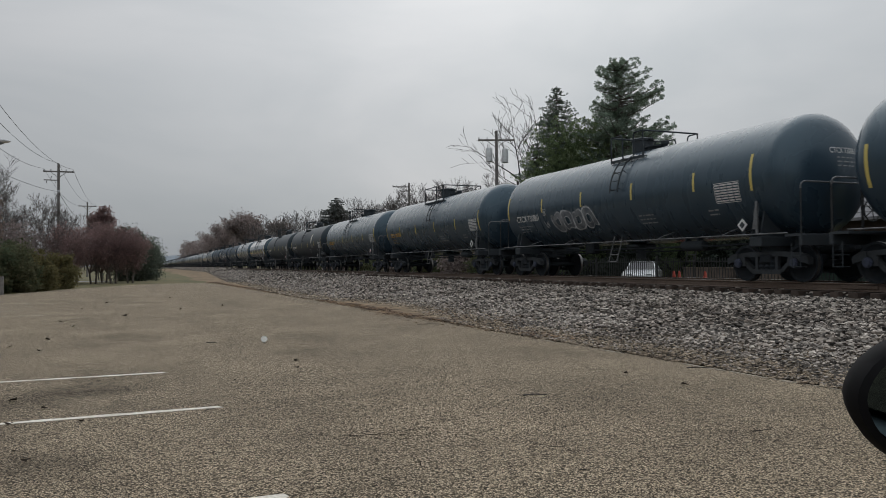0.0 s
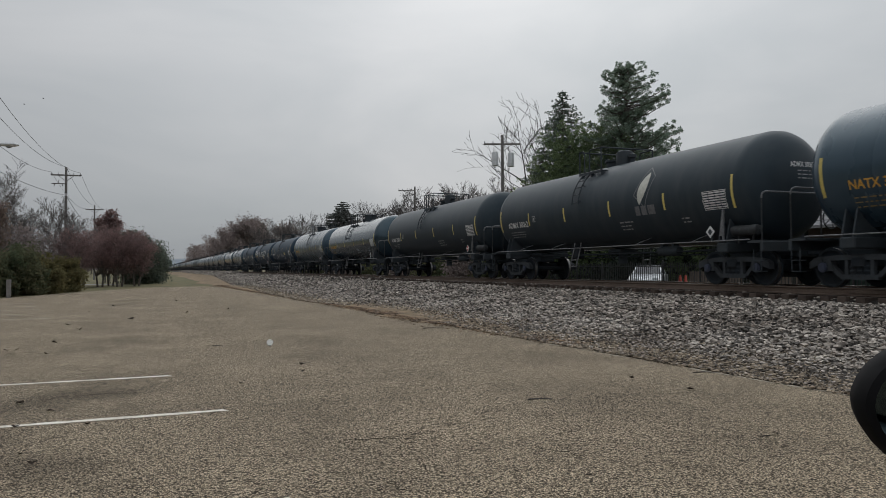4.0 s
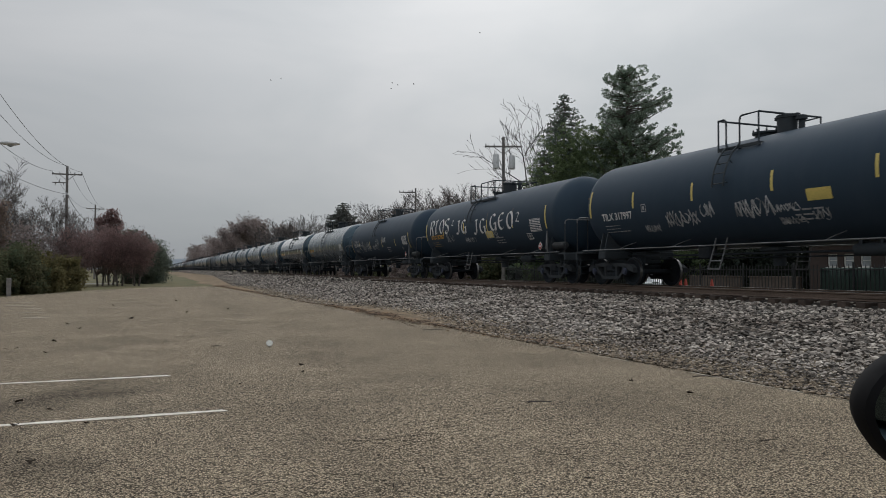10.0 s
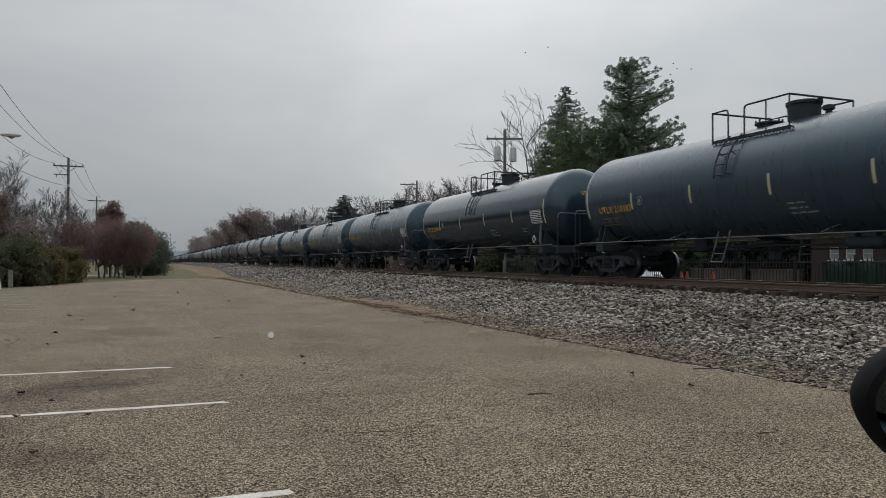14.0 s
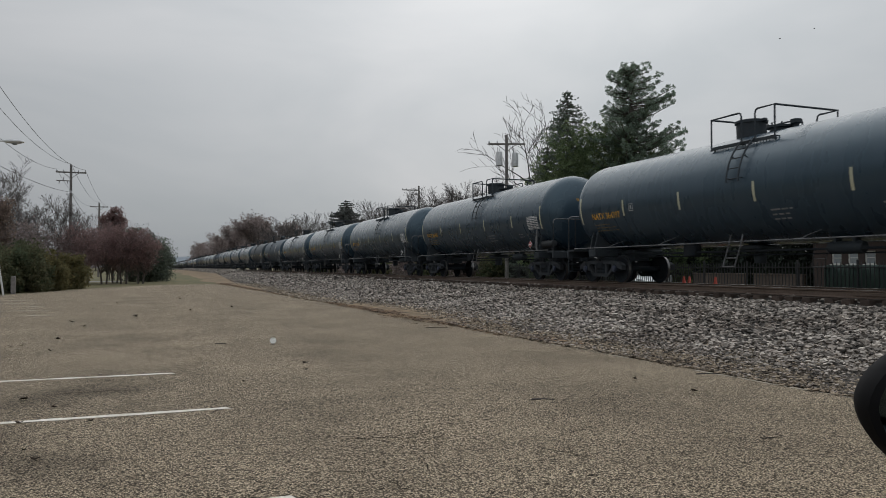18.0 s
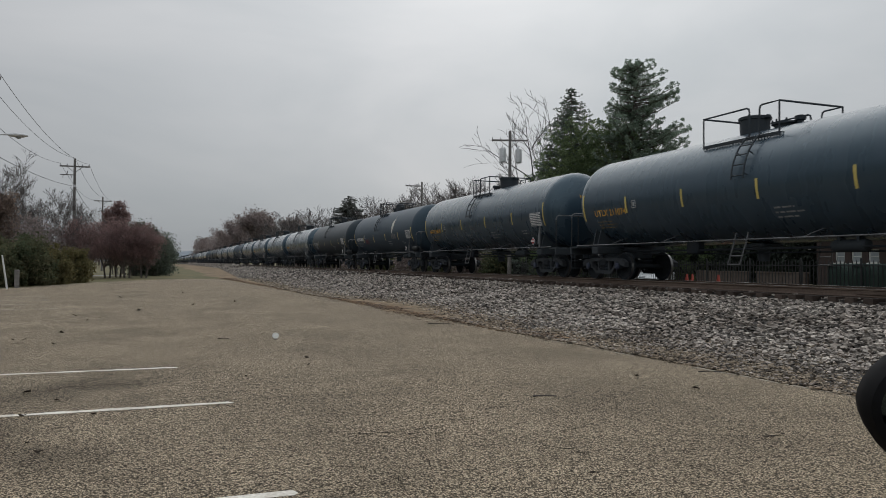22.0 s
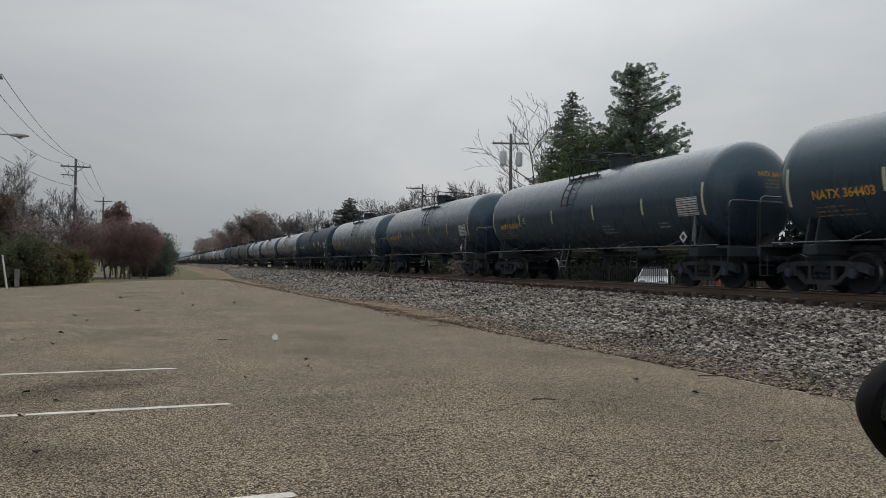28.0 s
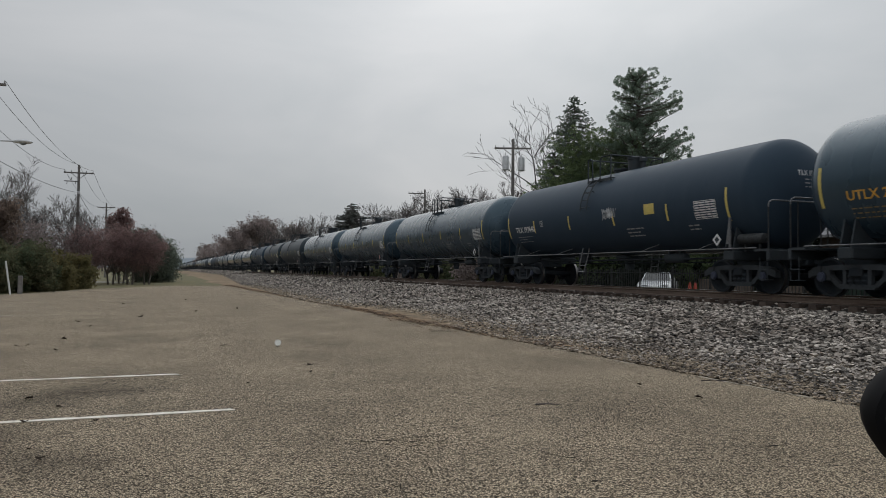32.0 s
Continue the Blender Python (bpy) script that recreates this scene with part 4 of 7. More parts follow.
def wrap(me, y, z, lift=0.006):
    """Lays a flat mesh (u to the viewer's right, v up) on the side of the tank."""
    phi0 = math.asin(max(-1, min(1, (z - Z_TANK) / R_TANK)))
    vs = [v.co.y for v in me.vertices]
    if max(vs) - min(vs) > 0.25:
        bm = bmesh.new()
        bm.from_mesh(me)
        for c in np.arange(min(vs) + 0.07, max(vs), 0.08):
            bmesh.ops.bisect_plane(bm, geom=bm.verts[:] + bm.edges[:] + bm.faces[:], plane_co=(0, c, 0), plane_no=(0, 1, 0))
        bm.to_mesh(me)
        bm.free()
    for v in me.vertices:
        a = phi0 + v.co.y / R_TANK
        r = R_TANK + lift + v.co.z
        v.co = (-r * math.cos(a), y - v.co.x, Z_TANK + r * math.sin(a))
    return me


def on_head(me, x, z, lift=0.008):
    for v in me.vertices:
        px, pz = x + v.co.x, z + v.co.y
        rr = min(0.98, (px * px + (pz - Z_TANK) ** 2) / R_TANK ** 2)
        v.co = (px, -HALF - HEAD * math.sqrt(1 - rr) - lift - v.co.z, pz)
    return me


def words(text, size, mat, wide=0.9):
    """Lettering as a flat mesh, thin, its left end at u = 0."""
    cu = bpy.data.curves.new("letters", 'FONT')
    cu.body, cu.size, cu.extrude, cu.offset, cu.resolution_u = text, size, 0.0, size * 0.018, 3
    ob = bpy.data.objects.new("letters", cu)
    scene.collection.objects.link(ob)
    bpy.context.view_layer.update()
    me = bpy.data.meshes.new_from_object(ob)
    bpy.data.objects.remove(ob)
    me.materials.clear()
    me.materials.append(mat)
    for v in me.vertices:
        v.co.x *= wide
    return me


def cells(rects, mat, name="lettering"):
    """Small flat bars (u0, v0, u1, v1), cut into short pieces so that they bend round the tank."""
    s = Shape()
    for u0, v0, u1, v1 in rects:
        n = max(1, int((v1 - v0) / 0.12))
        for i in range(n):
            a, b = v0 + (v1 - v0) * i / n, v0 + (v1 - v0) * (i + 1) / n
            s.add([(u0, a, 0), (u1, a, 0), (u1, b, 0), (u0, b, 0)], [(0, 1, 2, 3)])
    return s.mesh(name, mat)


def decal(name, me, car, label=""):
    ob = part(name, me, None, car, label)
    ob["decal"] = 1
    if name in ("load_lettering", "spec_lettering", "end_load_lettering"):
        tagged(ob, kind="stuff")
    return ob


def bars(rng, rows, width, h, gap, word=(0.08, 0.3)):
    out = []
    for i in range(rows):
        u, v = 0.0, -i * (h + gap)
        end = width * rng.uniform(0.55, 1.0)
        while u < end:
            w = rng.uniform(*word)
            out.append((u, v - h, min(u + w, end), v))
            u += w + 0.05
    return out


def panel_cells():
    out = []
    for r in range(7):
        v = 0.22 - r * 0.07
        for c0, c1 in ((-0.41, -0.23), (-0.21, 0.02), (0.04, 0.22), (0.24, 0.41)):
            out.append((c0, v - 0.04, c1, v))
    for v in (0.24, -0.28):
        out.append((-0.44, v, 0.44, v + 0.018))
    for u in (-0.44, 0.422):
        out.append((u, -0.262, u + 0.018, 0.24))
    return out


STRIP = {}


def strip_mesh(lo, hi, mat):
    key = (lo, hi, mat.name)
    if key not in STRIP:
        n = 8
        s = Shape()
        for i in range(n):
            a, b = lo + (hi - lo) * i / n, lo + (hi - lo) * (i + 1) / n
            (x0, z0), (x1, z1) = arc(a, R_TANK + 0.006), arc(b, R_TANK + 0.006)
            s.add([(x0, 0.042, z0), (x0, -0.042, z0), (x1, -0.042, z1), (x1, 0.042, z1)], [(0, 1, 2, 3)])
        STRIP[key] = s.mesh("reflective_strip", mat)
    return STRIP[key]


def diamond():
    s = Shape()
    s.prism([(-0.165, 0), (0, -0.165), (0.165, 0), (0, 0.165)], -0.012, 0.0, axis=0)
    return s.mesh("placard", WHITE)


PLACARD = diamond()


def scrawl(rng, width, height, letters, w):
    """Spray-can letters: jagged and looping broad-nibbed strokes, as flat ribbons."""
    s = Shape()
    step = width / max(1, letters)
    for i in range(letters):
        cx = step * (i + 0.5)
        for stroke in range(2):
            if rng.random() < 0.6:
                k = rng.randint(3, 5)
                pts = [(cx + step * (j / (k - 1) - 0.5) * rng.uniform(0.7, 1.2), (0.5 if (j + stroke) % 2 else -0.5) * height * rng.uniform(0.45, 1.0)) for j in range(k)]
            else:
                a0, turn, ky = rng.uniform(0, 6.28), rng.choice((-1, 1)) * rng.uniform(2.5, 5.0), rng.uniform(0.25, 0.5) * height
                pts = [(cx + 0.45 * step * math.cos(a0 + turn * j / 9), ky * math.sin(a0 + turn * j / 9)) for j in range(10)]
            n = len(pts)
            top = [(x + w, y + 0.55 * w, 0.001 * stroke) for x, y in pts]
            low = [(x - w, y - 0.55 * w, 0.001 * stroke) for x, y in pts]
            s.add(top + low, [(j, n + j, n + j + 1, j + 1) for j in range(n - 1)])
    return s.mesh("graffiti", FADED)


def bubble(width, height, letters, seed):
    """A row of swollen sprayed letters: pale outlines round a hazy fill, each leaning its own way."""
    rng = random.Random(seed)
    line, fill = Shape(), Shape()
    step = width / letters
    for i in range(letters):
        cx, lean, n = step * (i + 0.5), rng.uniform(-0.25, 0.25), 26
        notch, deep = rng.uniform(0.9, 2.2) + (3.14 if i % 2 else 0), rng.uniform(0.3, 0.5)
        def ring(k, lift):
            out = []
            for j in range(n):
                a = 2 * math.pi * j / n
                dent = 1 - deep * math.exp(-((a - notch + math.pi) % (2 * math.pi) - math.pi) ** 2 * 6) + 0.07 * math.sin(3 * a + i)
                y = 0.5 * height * k * dent * math.copysign(abs(math.sin(a)) ** 0.7, math.sin(a))
                out.append((cx + 0.56 * step * k * dent * math.copysign(abs(math.cos(a)) ** 0.7, math.cos(a)) + lean * y, y, lift))
            return out
        a, b, c, d = ring(1.0, 0.003), ring(0.86, 0.003), ring(0.42, 0.003), ring(0.34, 0.003)
        for lo, hi in ((a, b), (c, d)):
            line.add(lo + hi, [(j, (j + 1) % n, n + (j + 1) % n, n + j) for j in range(n)])
        lo, hi = ring(0.88, 0.001), ring(0.40, 0.001)
        fill.add(lo + hi, [(j, (j + 1) % n, n + (j + 1) % n, n + j) for j in range(n)])
    return line.mesh("graffiti", FADED), fill.mesh("graffiti", HAZE_SPRAY)


def bend(cx, cy, rx, ry, a0, a1, n=14):
    return [(cx + rx * math.cos(radians(a0 + (a1 - a0) * i / n)), cy + ry * math.sin(radians(a0 + (a1 - a0) * i / n))) for i in range(n + 1)]


# hand-sprayed capitals in a box one high: strokes as polylines
GLYPHS = {
    "R": [[(0.1, 0.0), (0.16, 0.95)], [(0.0, 0.86), (0.3, 0.98)] + bend(0.34, 0.74, 0.26, 0.22, 80, -95) + [(0.2, 0.5)], [(0.3, 0.52), (0.5, 0.2), (0.44, -0.08)]],
    "I": [[(0.05, 0.9), (0.42, 0.98)], [(0.24, 0.95), (0.18, 0.05)], [(0.0, 0.02), (0.4, 0.1)]],
    "O": [bend(0.3, 0.5, 0.26, 0.46, 100, 470, 22)],
    "S": [bend(0.3, 0.75, 0.26, 0.22, 35, 230) + bend(0.28, 0.25, 0.26, 0.27, 80, -150)],
    "J": [[(0.1, 0.92), (0.42, 0.97)], [(0.3, 0.96), (0.3, 0.3)] + bend(0.12, 0.25, 0.18, 0.24, 0, -150)],
    "G": [bend(0.32, 0.5, 0.28, 0.46, 50, 330, 20), [(0.4, 0.42), (0.66, 0.46)], [(0.6, 0.46), (0.58, 0.0)]],
    "E": [bend(0.34, 0.5, 0.28, 0.46, 60, 310, 18), [(0.1, 0.5), (0.45, 0.56)]],
    "2": [bend(0.25, 0.75, 0.22, 0.2, 160, -40) + [(0.05, 0.05)], [(0.05, 0.08), (0.6, 0.0)]],
}


def sprayed(text, high, pitch):
    """Broad-nibbed sprayed letters, upright strokes thick and level ones thin."""
    s, u = Shape(), 0.0
    for ch in text:
        for k, line in enumerate(GLYPHS[ch]):
            n = len(line)
            top = [((u + x * 1.25 + 0.095) * high, (y + 0.045) * high, 0.001 * k) for x, y in line]
            low = [((u + x * 1.25 - 0.085) * high, (y - 0.045) * high, 0.001 * k) for x, y in line]
            s.add(top + low, [(i, n + i, n + i + 1, i + 1) for i in range(n - 1)])
        u += pitch
    return s.mesh("graffiti", WHITE)


def leaf_sign(car):
    """A painted leaf in a slanted frame."""
    s = Shape()
    n = 14
    pts = [(0.02 + 0.42 * math.sin(math.pi * i / n) ** 0.8 * (0.55 if side < 0 else 0.45) * side + 0.35 * (i / n - 0.5), 1.05 * (i / n - 0.5)) for side in (-1, 1) for i in (range(n + 1) if side < 0 else range(n, -1, -1))]
    m = len(pts)
    s.add([(x, y, 0) for x, y in pts], [(i, i + 1, m - 2 - i, m - 1 - i) for i in range(n)])
    decal("painted_leaf", wrap(s.mesh("painted_leaf", LEAF_SIGN), -3.0, 2.95, 0.009), car, "pale painted leaf emblem")
    q = [(-0.42, -0.2), (0.12, 0.72), (0.5, 0.35), (0.1, -0.62)]
    s = Shape()
    for (a, b), (c, d) in zip(q, q[1:] + q[:1]):
        for i in range(6):
            f, g = i / 6, (i + 1) / 6
            x0, y0, x1, y1 = a + (c - a) * f, b + (d - b) * f, a + (c - a) * g, b + (d - b) * g
            ln = math.hypot(x1 - x0, y1 - y0)
            nx, ny = -(y1 - y0) / ln * 0.015, (x1 - x0) / ln * 0.015
            s.add([(x0 - nx, y0 - ny, 0), (x1 - nx, y1 - ny, 0), (x1 + nx, y1 + ny, 0), (x0 + nx, y0 + ny, 0)], [(0, 1, 2, 3)])
    decal("emblem_outline", wrap(s.mesh("emblem_outline", RAIL_PAINT), -3.0, 2.95, 0.008), car)
    decal("emblem_bars", wrap(cells([(0, 0, 0.22, 0.3), (0.3, 0, 0.55, 0.3), (0.62, 0, 0.95, 0.3)], RAIL_PAINT), -2.6, 2.1, 0.008), car)


# cars whose tape sits higher or lower, and further along, than on the rest
TAPE = {1: (0.26, -0.24), 8: (0.28, 0.10), 9: (0.10, 0.0), 10: (-0.22, 0.40), 15: (0.0, -0.25), 19: (-0.22, 0.0), 20: (-0.22, 0.0), 25: (-0.10, 0.2)}


def dress(car, k, mark, ink, extra):
    """Lettering, tape, placards and graffiti of one car."""
    rng = random.Random(100 + k)
    short = mark[:1] in ("C", "T") or extra.get("short")
    for y, kind in ((6.85, "long"), (4.35, "s"), (1.65, "s"), (-1.0 if k == 9 else -1.2, "s"), (-3.5 if k == 9 else -4.0, "s"), (-6.3 if short else -6.75, "long")):
        mat = PALE_TAPE if k in (11, 12, 14, 15, 16, 21, 22) else YELLOW
        rise, shift = TAPE.get(k, (0.0, 0.0))
        rise, y = round(rise / R_TANK, 3), y + (shift if kind == "s" else 0.0)
        me = strip_mesh(-0.42 + rise, 0.19 + rise, mat) if kind == "long" else strip_mesh(-0.31 + rise, 0.03 + rise, mat)
        ob = part("reflective_strip", me, None, car)
        ob["decal"] = 1
        ob.matrix_basis = pose(0, y, 0)
        if k in (9, 10) and kind == "s":
            ob = part("tape_mark", strip_mesh(0.04 + rise, 0.27 + rise, GHOST), None, car, "dull streak left by old tape")
            ob["decal"] = 1
            ob.matrix_basis = pose(0, y, 0)
    if mark:
        decal("reporting_mark", wrap(words(mark, 0.34 if ink is WHITE else 0.30, ink, 1.04 if mark[:4] == "UTLX" else 0.9), 6.2, 2.14), car)
        decal("load_lettering", wrap(cells(bars(rng, 3, 1.3, 0.03, 0.085, (0.05, 0.2)), DIM_INK if ink is ORANGE else PALE), 6.15, 1.97), car)
        decal("end_lettering", on_head(words(mark, 0.2, ink, 0.76), -0.35, 3.08), car)
        decal("end_load_lettering", on_head(cells(bars(rng, 3, 0.8, 0.03, 0.07, (0.05, 0.2)), DIM_INK if ink is ORANGE else PALE), -0.15, 2.99), car)
        decal("test_stamp", wrap(cells([(0, 0, 0.22, 0.025), (0, 0.22, 0.22, 0.245), (0, 0, 0.025, 0.24), (0.2, 0, 0.225, 0.24), (0.07, 0.06, 0.15, 0.18)], PALE), 4.05, 2.3), car)
    decal("data_panel", wrap(cells(panel_cells(), WHITE, "data_panel"), -5.45 if short else -6.08, 2.30), car, "white printed data panel")
    decal("spec_lettering", wrap(cells(bars(rng, 3, 0.9, 0.045, 0.09), PALE), -1.6, 1.95), car)
    decal("spec_lettering", wrap(cells(bars(rng, 2, 0.5, 0.045, 0.08), PALE), -4.6, 1.9), car)
    ob = decal("placard", PLACARD, car, "white diamond hazard placard")
    ob.matrix_basis = pose(-1.51, -6.0, 1.42)
    red = extra.get("red", k % 2)
    q = 0.14 if red else 0.09
    inner = part("placard_symbol", Shape().prism([(-q, 0), (0, -q), (q, 0), (0, q)], -0.004, 0.0, axis=0), RED if red else BLACK_STEEL, ob, smooth=False)
    inner.matrix_basis = pose(-0.013, 0, 0)
    if red:
        part("placard_band", Shape().box((-0.022, -0.1, -0.03), (-0.018, 0.1, 0.03)), WHITE, ob, smooth=False)
    if k < len(TRAIN) and (TRAIN[k][0] not in ("gloss", "satin") or k in (14, 15)):
        decal("brake_cylinder", FRAME_PARTS["brake_cylinder"], car)
    decal("placard_holder", Shape().box((-1.475, -6.04, 1.17), (-1.45, -5.96, 1.4)).mesh("placard_holder", BLACK_STEEL), car)
    for y, z, w, h, n, t in extra.get("tags", ()):
        decal("graffiti", wrap(scrawl(rng, w, h, n, t * 0.62), y, z, 0.009), car, "faded white spray-can graffiti")
    for text, y, z, h, wide in extra.get("script", ()):
        decal("graffiti", wrap(sprayed(text, h, wide), y, z, 0.01), car, "tall white spray-can letters")
    if extra.get("bubble"):
        y, z, w, h, n = extra["bubble"]
        for me, lab in zip(bubble(w, h, n, k), ("pale outlines of swollen spray-can letters", "thin grey spray fill of the letters")):
            decal("graffiti", wrap(me, y, z, 0.009), car, lab)
    if extra.get("red_tag"):
        y, z, w, h, n, t = extra["red_tag"]
        me = scrawl(rng, w, h, n, t)
        me.materials[0] = RED_SPRAY
        decal("graffiti", wrap(me, y, z, 0.009), car, "faded red spray-can graffiti")
    if extra.get("leaf"):
        leaf_sign(car)
    if extra.get("stamp"):
        decal("test_stamp", wrap(cells([(0, 0, 0.42, 0.03), (0, 0.27, 0.42, 0.3), (0, 0.03, 0.03, 0.27), (0.39, 0.03, 0.42, 0.27), (0.19, 0.05, 0.22, 0.25)], WHITE), -4.55, 1.74), car)
    for y, z, w, h in extra.get("notes", ()):
        decal("yellow_notice", wrap(cells([(0, -h, w, 0)], YELLOW), y, z, 0.008), car, "small yellow notice")


# paint, fittings, mark, ink, extras; from the head of the visible train backwards
W, O = WHITE, ORANGE
TRAIN = [
    ("satin", "fore_drum", "", O, {}),
    ("satin", "small_fore_drum", "CTCX 730861", W, dict(bubble=(3.45, 2.02, 2.75, 0.85, 4), tags=[(4.05, 1.95, 0.3, 0.3, 1, 0.03)], red=0)),
    ("satin", "fore_drum", "UTLX 200756", O, {}),
    ("satin", "short_aft_drum", "NATX 364251", O, dict(red=1)),
    ("matte", "domed", "ADMX 30062", W, dict(leaf=1, red=0)),
    ("matte", "domed", "ADMX 30071", W, dict(red=1)),
    ("gloss", "short_aft_drum", "NATX 364330", O, dict(red=0)),
    ("satin", "fore_drum", "UTLX 211953", O, dict(red=1)),
    ("dull", "compact", "TILX 317997", W, dict(red=1, notes=[(-2.08, 2.39, 0.68, 0.29)], tags=[(4.1, 1.78, 0.7, 0.3, 3, 0.02), (2.98, 1.98, 1.35, 0.55, 4, 0.035), (1.5, 2.15, 0.5, 0.5, 2, 0.03), (0.2, 2.08, 1.25, 0.6, 4, 0.036), (-1.1, 2.02, 0.75, 0.25, 3, 0.022), (-1.1, 1.70, 0.75, 0.25, 4, 0.022), (-2.1, 1.8, 0.45, 0.36, 2, 0.024), (-6.3, 2.05, 0.9, 0.75, 4, 0.03)])),
    ("dull", "long_aft_drum", "UTLX 207052", O, dict(red=1, notes=[(-0.75, 2.26, 0.75, 0.33)], stamp=1, short=1, script=[("RIOS", 6.3, 2.40, 0.78, 0.92), ("2", 3.2, 2.75, 0.3, 0.8), ("JG", 2.5, 2.28, 0.70, 0.84), ("JG", 0.4, 2.18, 0.72, 0.9), ("GEO", -1.35, 2.25, 0.78, 1.06), ("2", -3.85, 2.52, 0.42, 0.9)], tags=[(4.0, 2.1, 1.0, 0.5, 3, 0.02), (1.7, 1.95, 1.2, 0.3, 5, 0.02), (-0.7, 2.1, 1.3, 0.5, 3, 0.02)])),
    ("dull", "compact", "TILX 195949", W, dict(red=1, tags=[(6.3, 2.5, 1.4, 0.35, 5, 0.02), (4.6, 2.1, 2.5, 0.8, 6, 0.03), (1.5, 2.0, 1.3, 0.4, 5, 0.028), (0.7, 2.3, 0.8, 0.6, 3, 0.02), (-0.8, 2.45, 0.9, 0.4, 5, 0.03)])),
    ("satin", "aft_drum", "UTLX 210187", O, dict(red=0)),
    ("gloss", "aft_drum", "UTLX 209417", O, dict(red=0)),
    ("satin", "aft_drum", "UTLX 209342", O, dict(red=1)),
    ("satin", "short_fore_drum", "NATX 364397", O, dict(red=0)),
    ("satin", "short_fore_drum", "NATX 364405", O, dict(red=1)),
    ("satin", "fore_drum", "UTLX 212633", O, dict(red=0)),
    ("satin", "fore_drum", "UTLX 211074", O, dict(red=0)),
    ("satin", "short_aft_drum", "NATX 364283", O, dict(red=1)),
    ("blue", "domed", "ADMX 30442", W, dict(leaf=1, red=0, red_tag=(3.9, 2.05, 0.9, 0.5, 3, 0.035))),
    ("matte", "compact", "TILX 191814", W, dict(red=0, tags=[(5.6, 2.0, 0.9, 0.3, 3, 0.02)])),
    ("satin", "short_aft_drum", "NATX 364403", O, dict(red=0)),
    ("satin", "short_aft_drum", "NATX 364310", O, dict(red=0)),
    ("satin", "fore_drum", "UTLX 209701", O, dict(red=1)),
    ("satin", "fore_drum", "UTLX 211368", O, dict(red=0)),
    ("dull", "compact", "TILX 197440", W, dict(red=0, notes=[(-2.72, 2.66, 0.5, 0.33)], tags=[(-0.4, 2.5, 0.8, 0.45, 4, 0.03)])),
]
# where each car's middle stands at the start; the unseen ones behind follow evenly
MIDDLES = [4.0, 20.31, 36.95, 53.58, 69.95, 86.32, 103.17, 119.69, 136.0, 152.31, 168.64, 185.31, 202.01, 218.70, 235.32, 251.92, 268.52, 285.07, 301.68, 318.01, 334.67, 351.33, 367.89, 384.51, 401.05, 417.22, 433.72]
CARS = []


def slim(car, k, drop, fall):
    """A tank of smaller girth that lies lower, with what is fixed to it."""
    girth = pose(0, 0, Z_TANK - drop) @ Matrix.Diagonal((k, 1, k, 1)) @ pose(0, 0, -Z_TANK)
    for c in car.children:
        name = c.name.split(".")[0]
        if name in ("platform", "platform_railing", "valve_housing", "manway", "relief_valve"):
            c.matrix_basis = pose(0, 0, -fall) @ c.matrix_basis
        elif name in ("tank", "ladder") or c.get("decal") and name not in ("placard", "placard_holder", "brake_cylinder"):
            c.matrix_basis = girth @ c.matrix_basis


def make_train():
    rng = random.Random(21)
    slimmer = []
    for k in range(72):
        if k < len(TRAIN):
            paint, style, mark, ink, extra = TRAIN[k]
        else:
            paint, style = rng.choice(("gloss", "satin", "satin", "matte", "dull", "satin")), rng.choice(("fore_drum", "aft_drum", "short_aft_drum", "compact"))
            mark, ink, extra = "", O, {}
        car = make_car(paint, style)
        if k < 32:
            dress(car, k, mark, ink, extra)
        CARS.append(car)
        if style.startswith("short"):
            slimmer.append((car, 0.985, 0.012, 0.035))
        elif style == "compact":
            slimmer.append((car, 0.975, 0.020, 0.058))
        elif style == "long_aft_drum":
            slimmer.append((car, 0.972, 0.030, 0.073))
        elif style == "domed":
            slimmer.append((car, 0.965, 0.028, 0.0))
    for row in slimmer:
        slim(*row)


make_train()

# ---- trees, shrubs ----
def leaf_cloud(name, mat, centres, per, spread, size, seed, long=1.0, flat=1.0):
    """Many small four-cornered leaves or sprays round the given centres (x, y, z, scale)."""
    rg = np.random.default_rng(seed)
    c = np.asarray(centres, dtype=float)
    n = len(c) * per
    base = np.repeat(c, per, axis=0)
    off = np.clip(rg.normal(0, 1, (n, 3)), -1.7, 1.7) * np.array([1, 1, flat]) * spread * base[:, 3:4]
    p = base[:, :3] + off
    a = rg.normal(0, 1, (n, 3))
    a /= np.linalg.norm(a, axis=1, keepdims=True)
    b = np.cross(a, rg.normal(0, 1, (n, 3)))
    b /= np.linalg.norm(b, axis=1, keepdims=True)
    s = size * rg.uniform(0.55, 1.4, (n, 1))
    a, b = a * s * long, b * s
    lift = np.cross(a, b)
    lift /= np.linalg.norm(lift, axis=1, keepdims=True)
    v = np.stack([p - a, p - b * 0.7 + lift * s * 0.2, p + a, p + b * 0.7 + lift * s * 0.2], 1).reshape(-1, 3)
    f = np.arange(4 * n).reshape(-1, 4)
    return fast_mesh(name, v, f, mat)


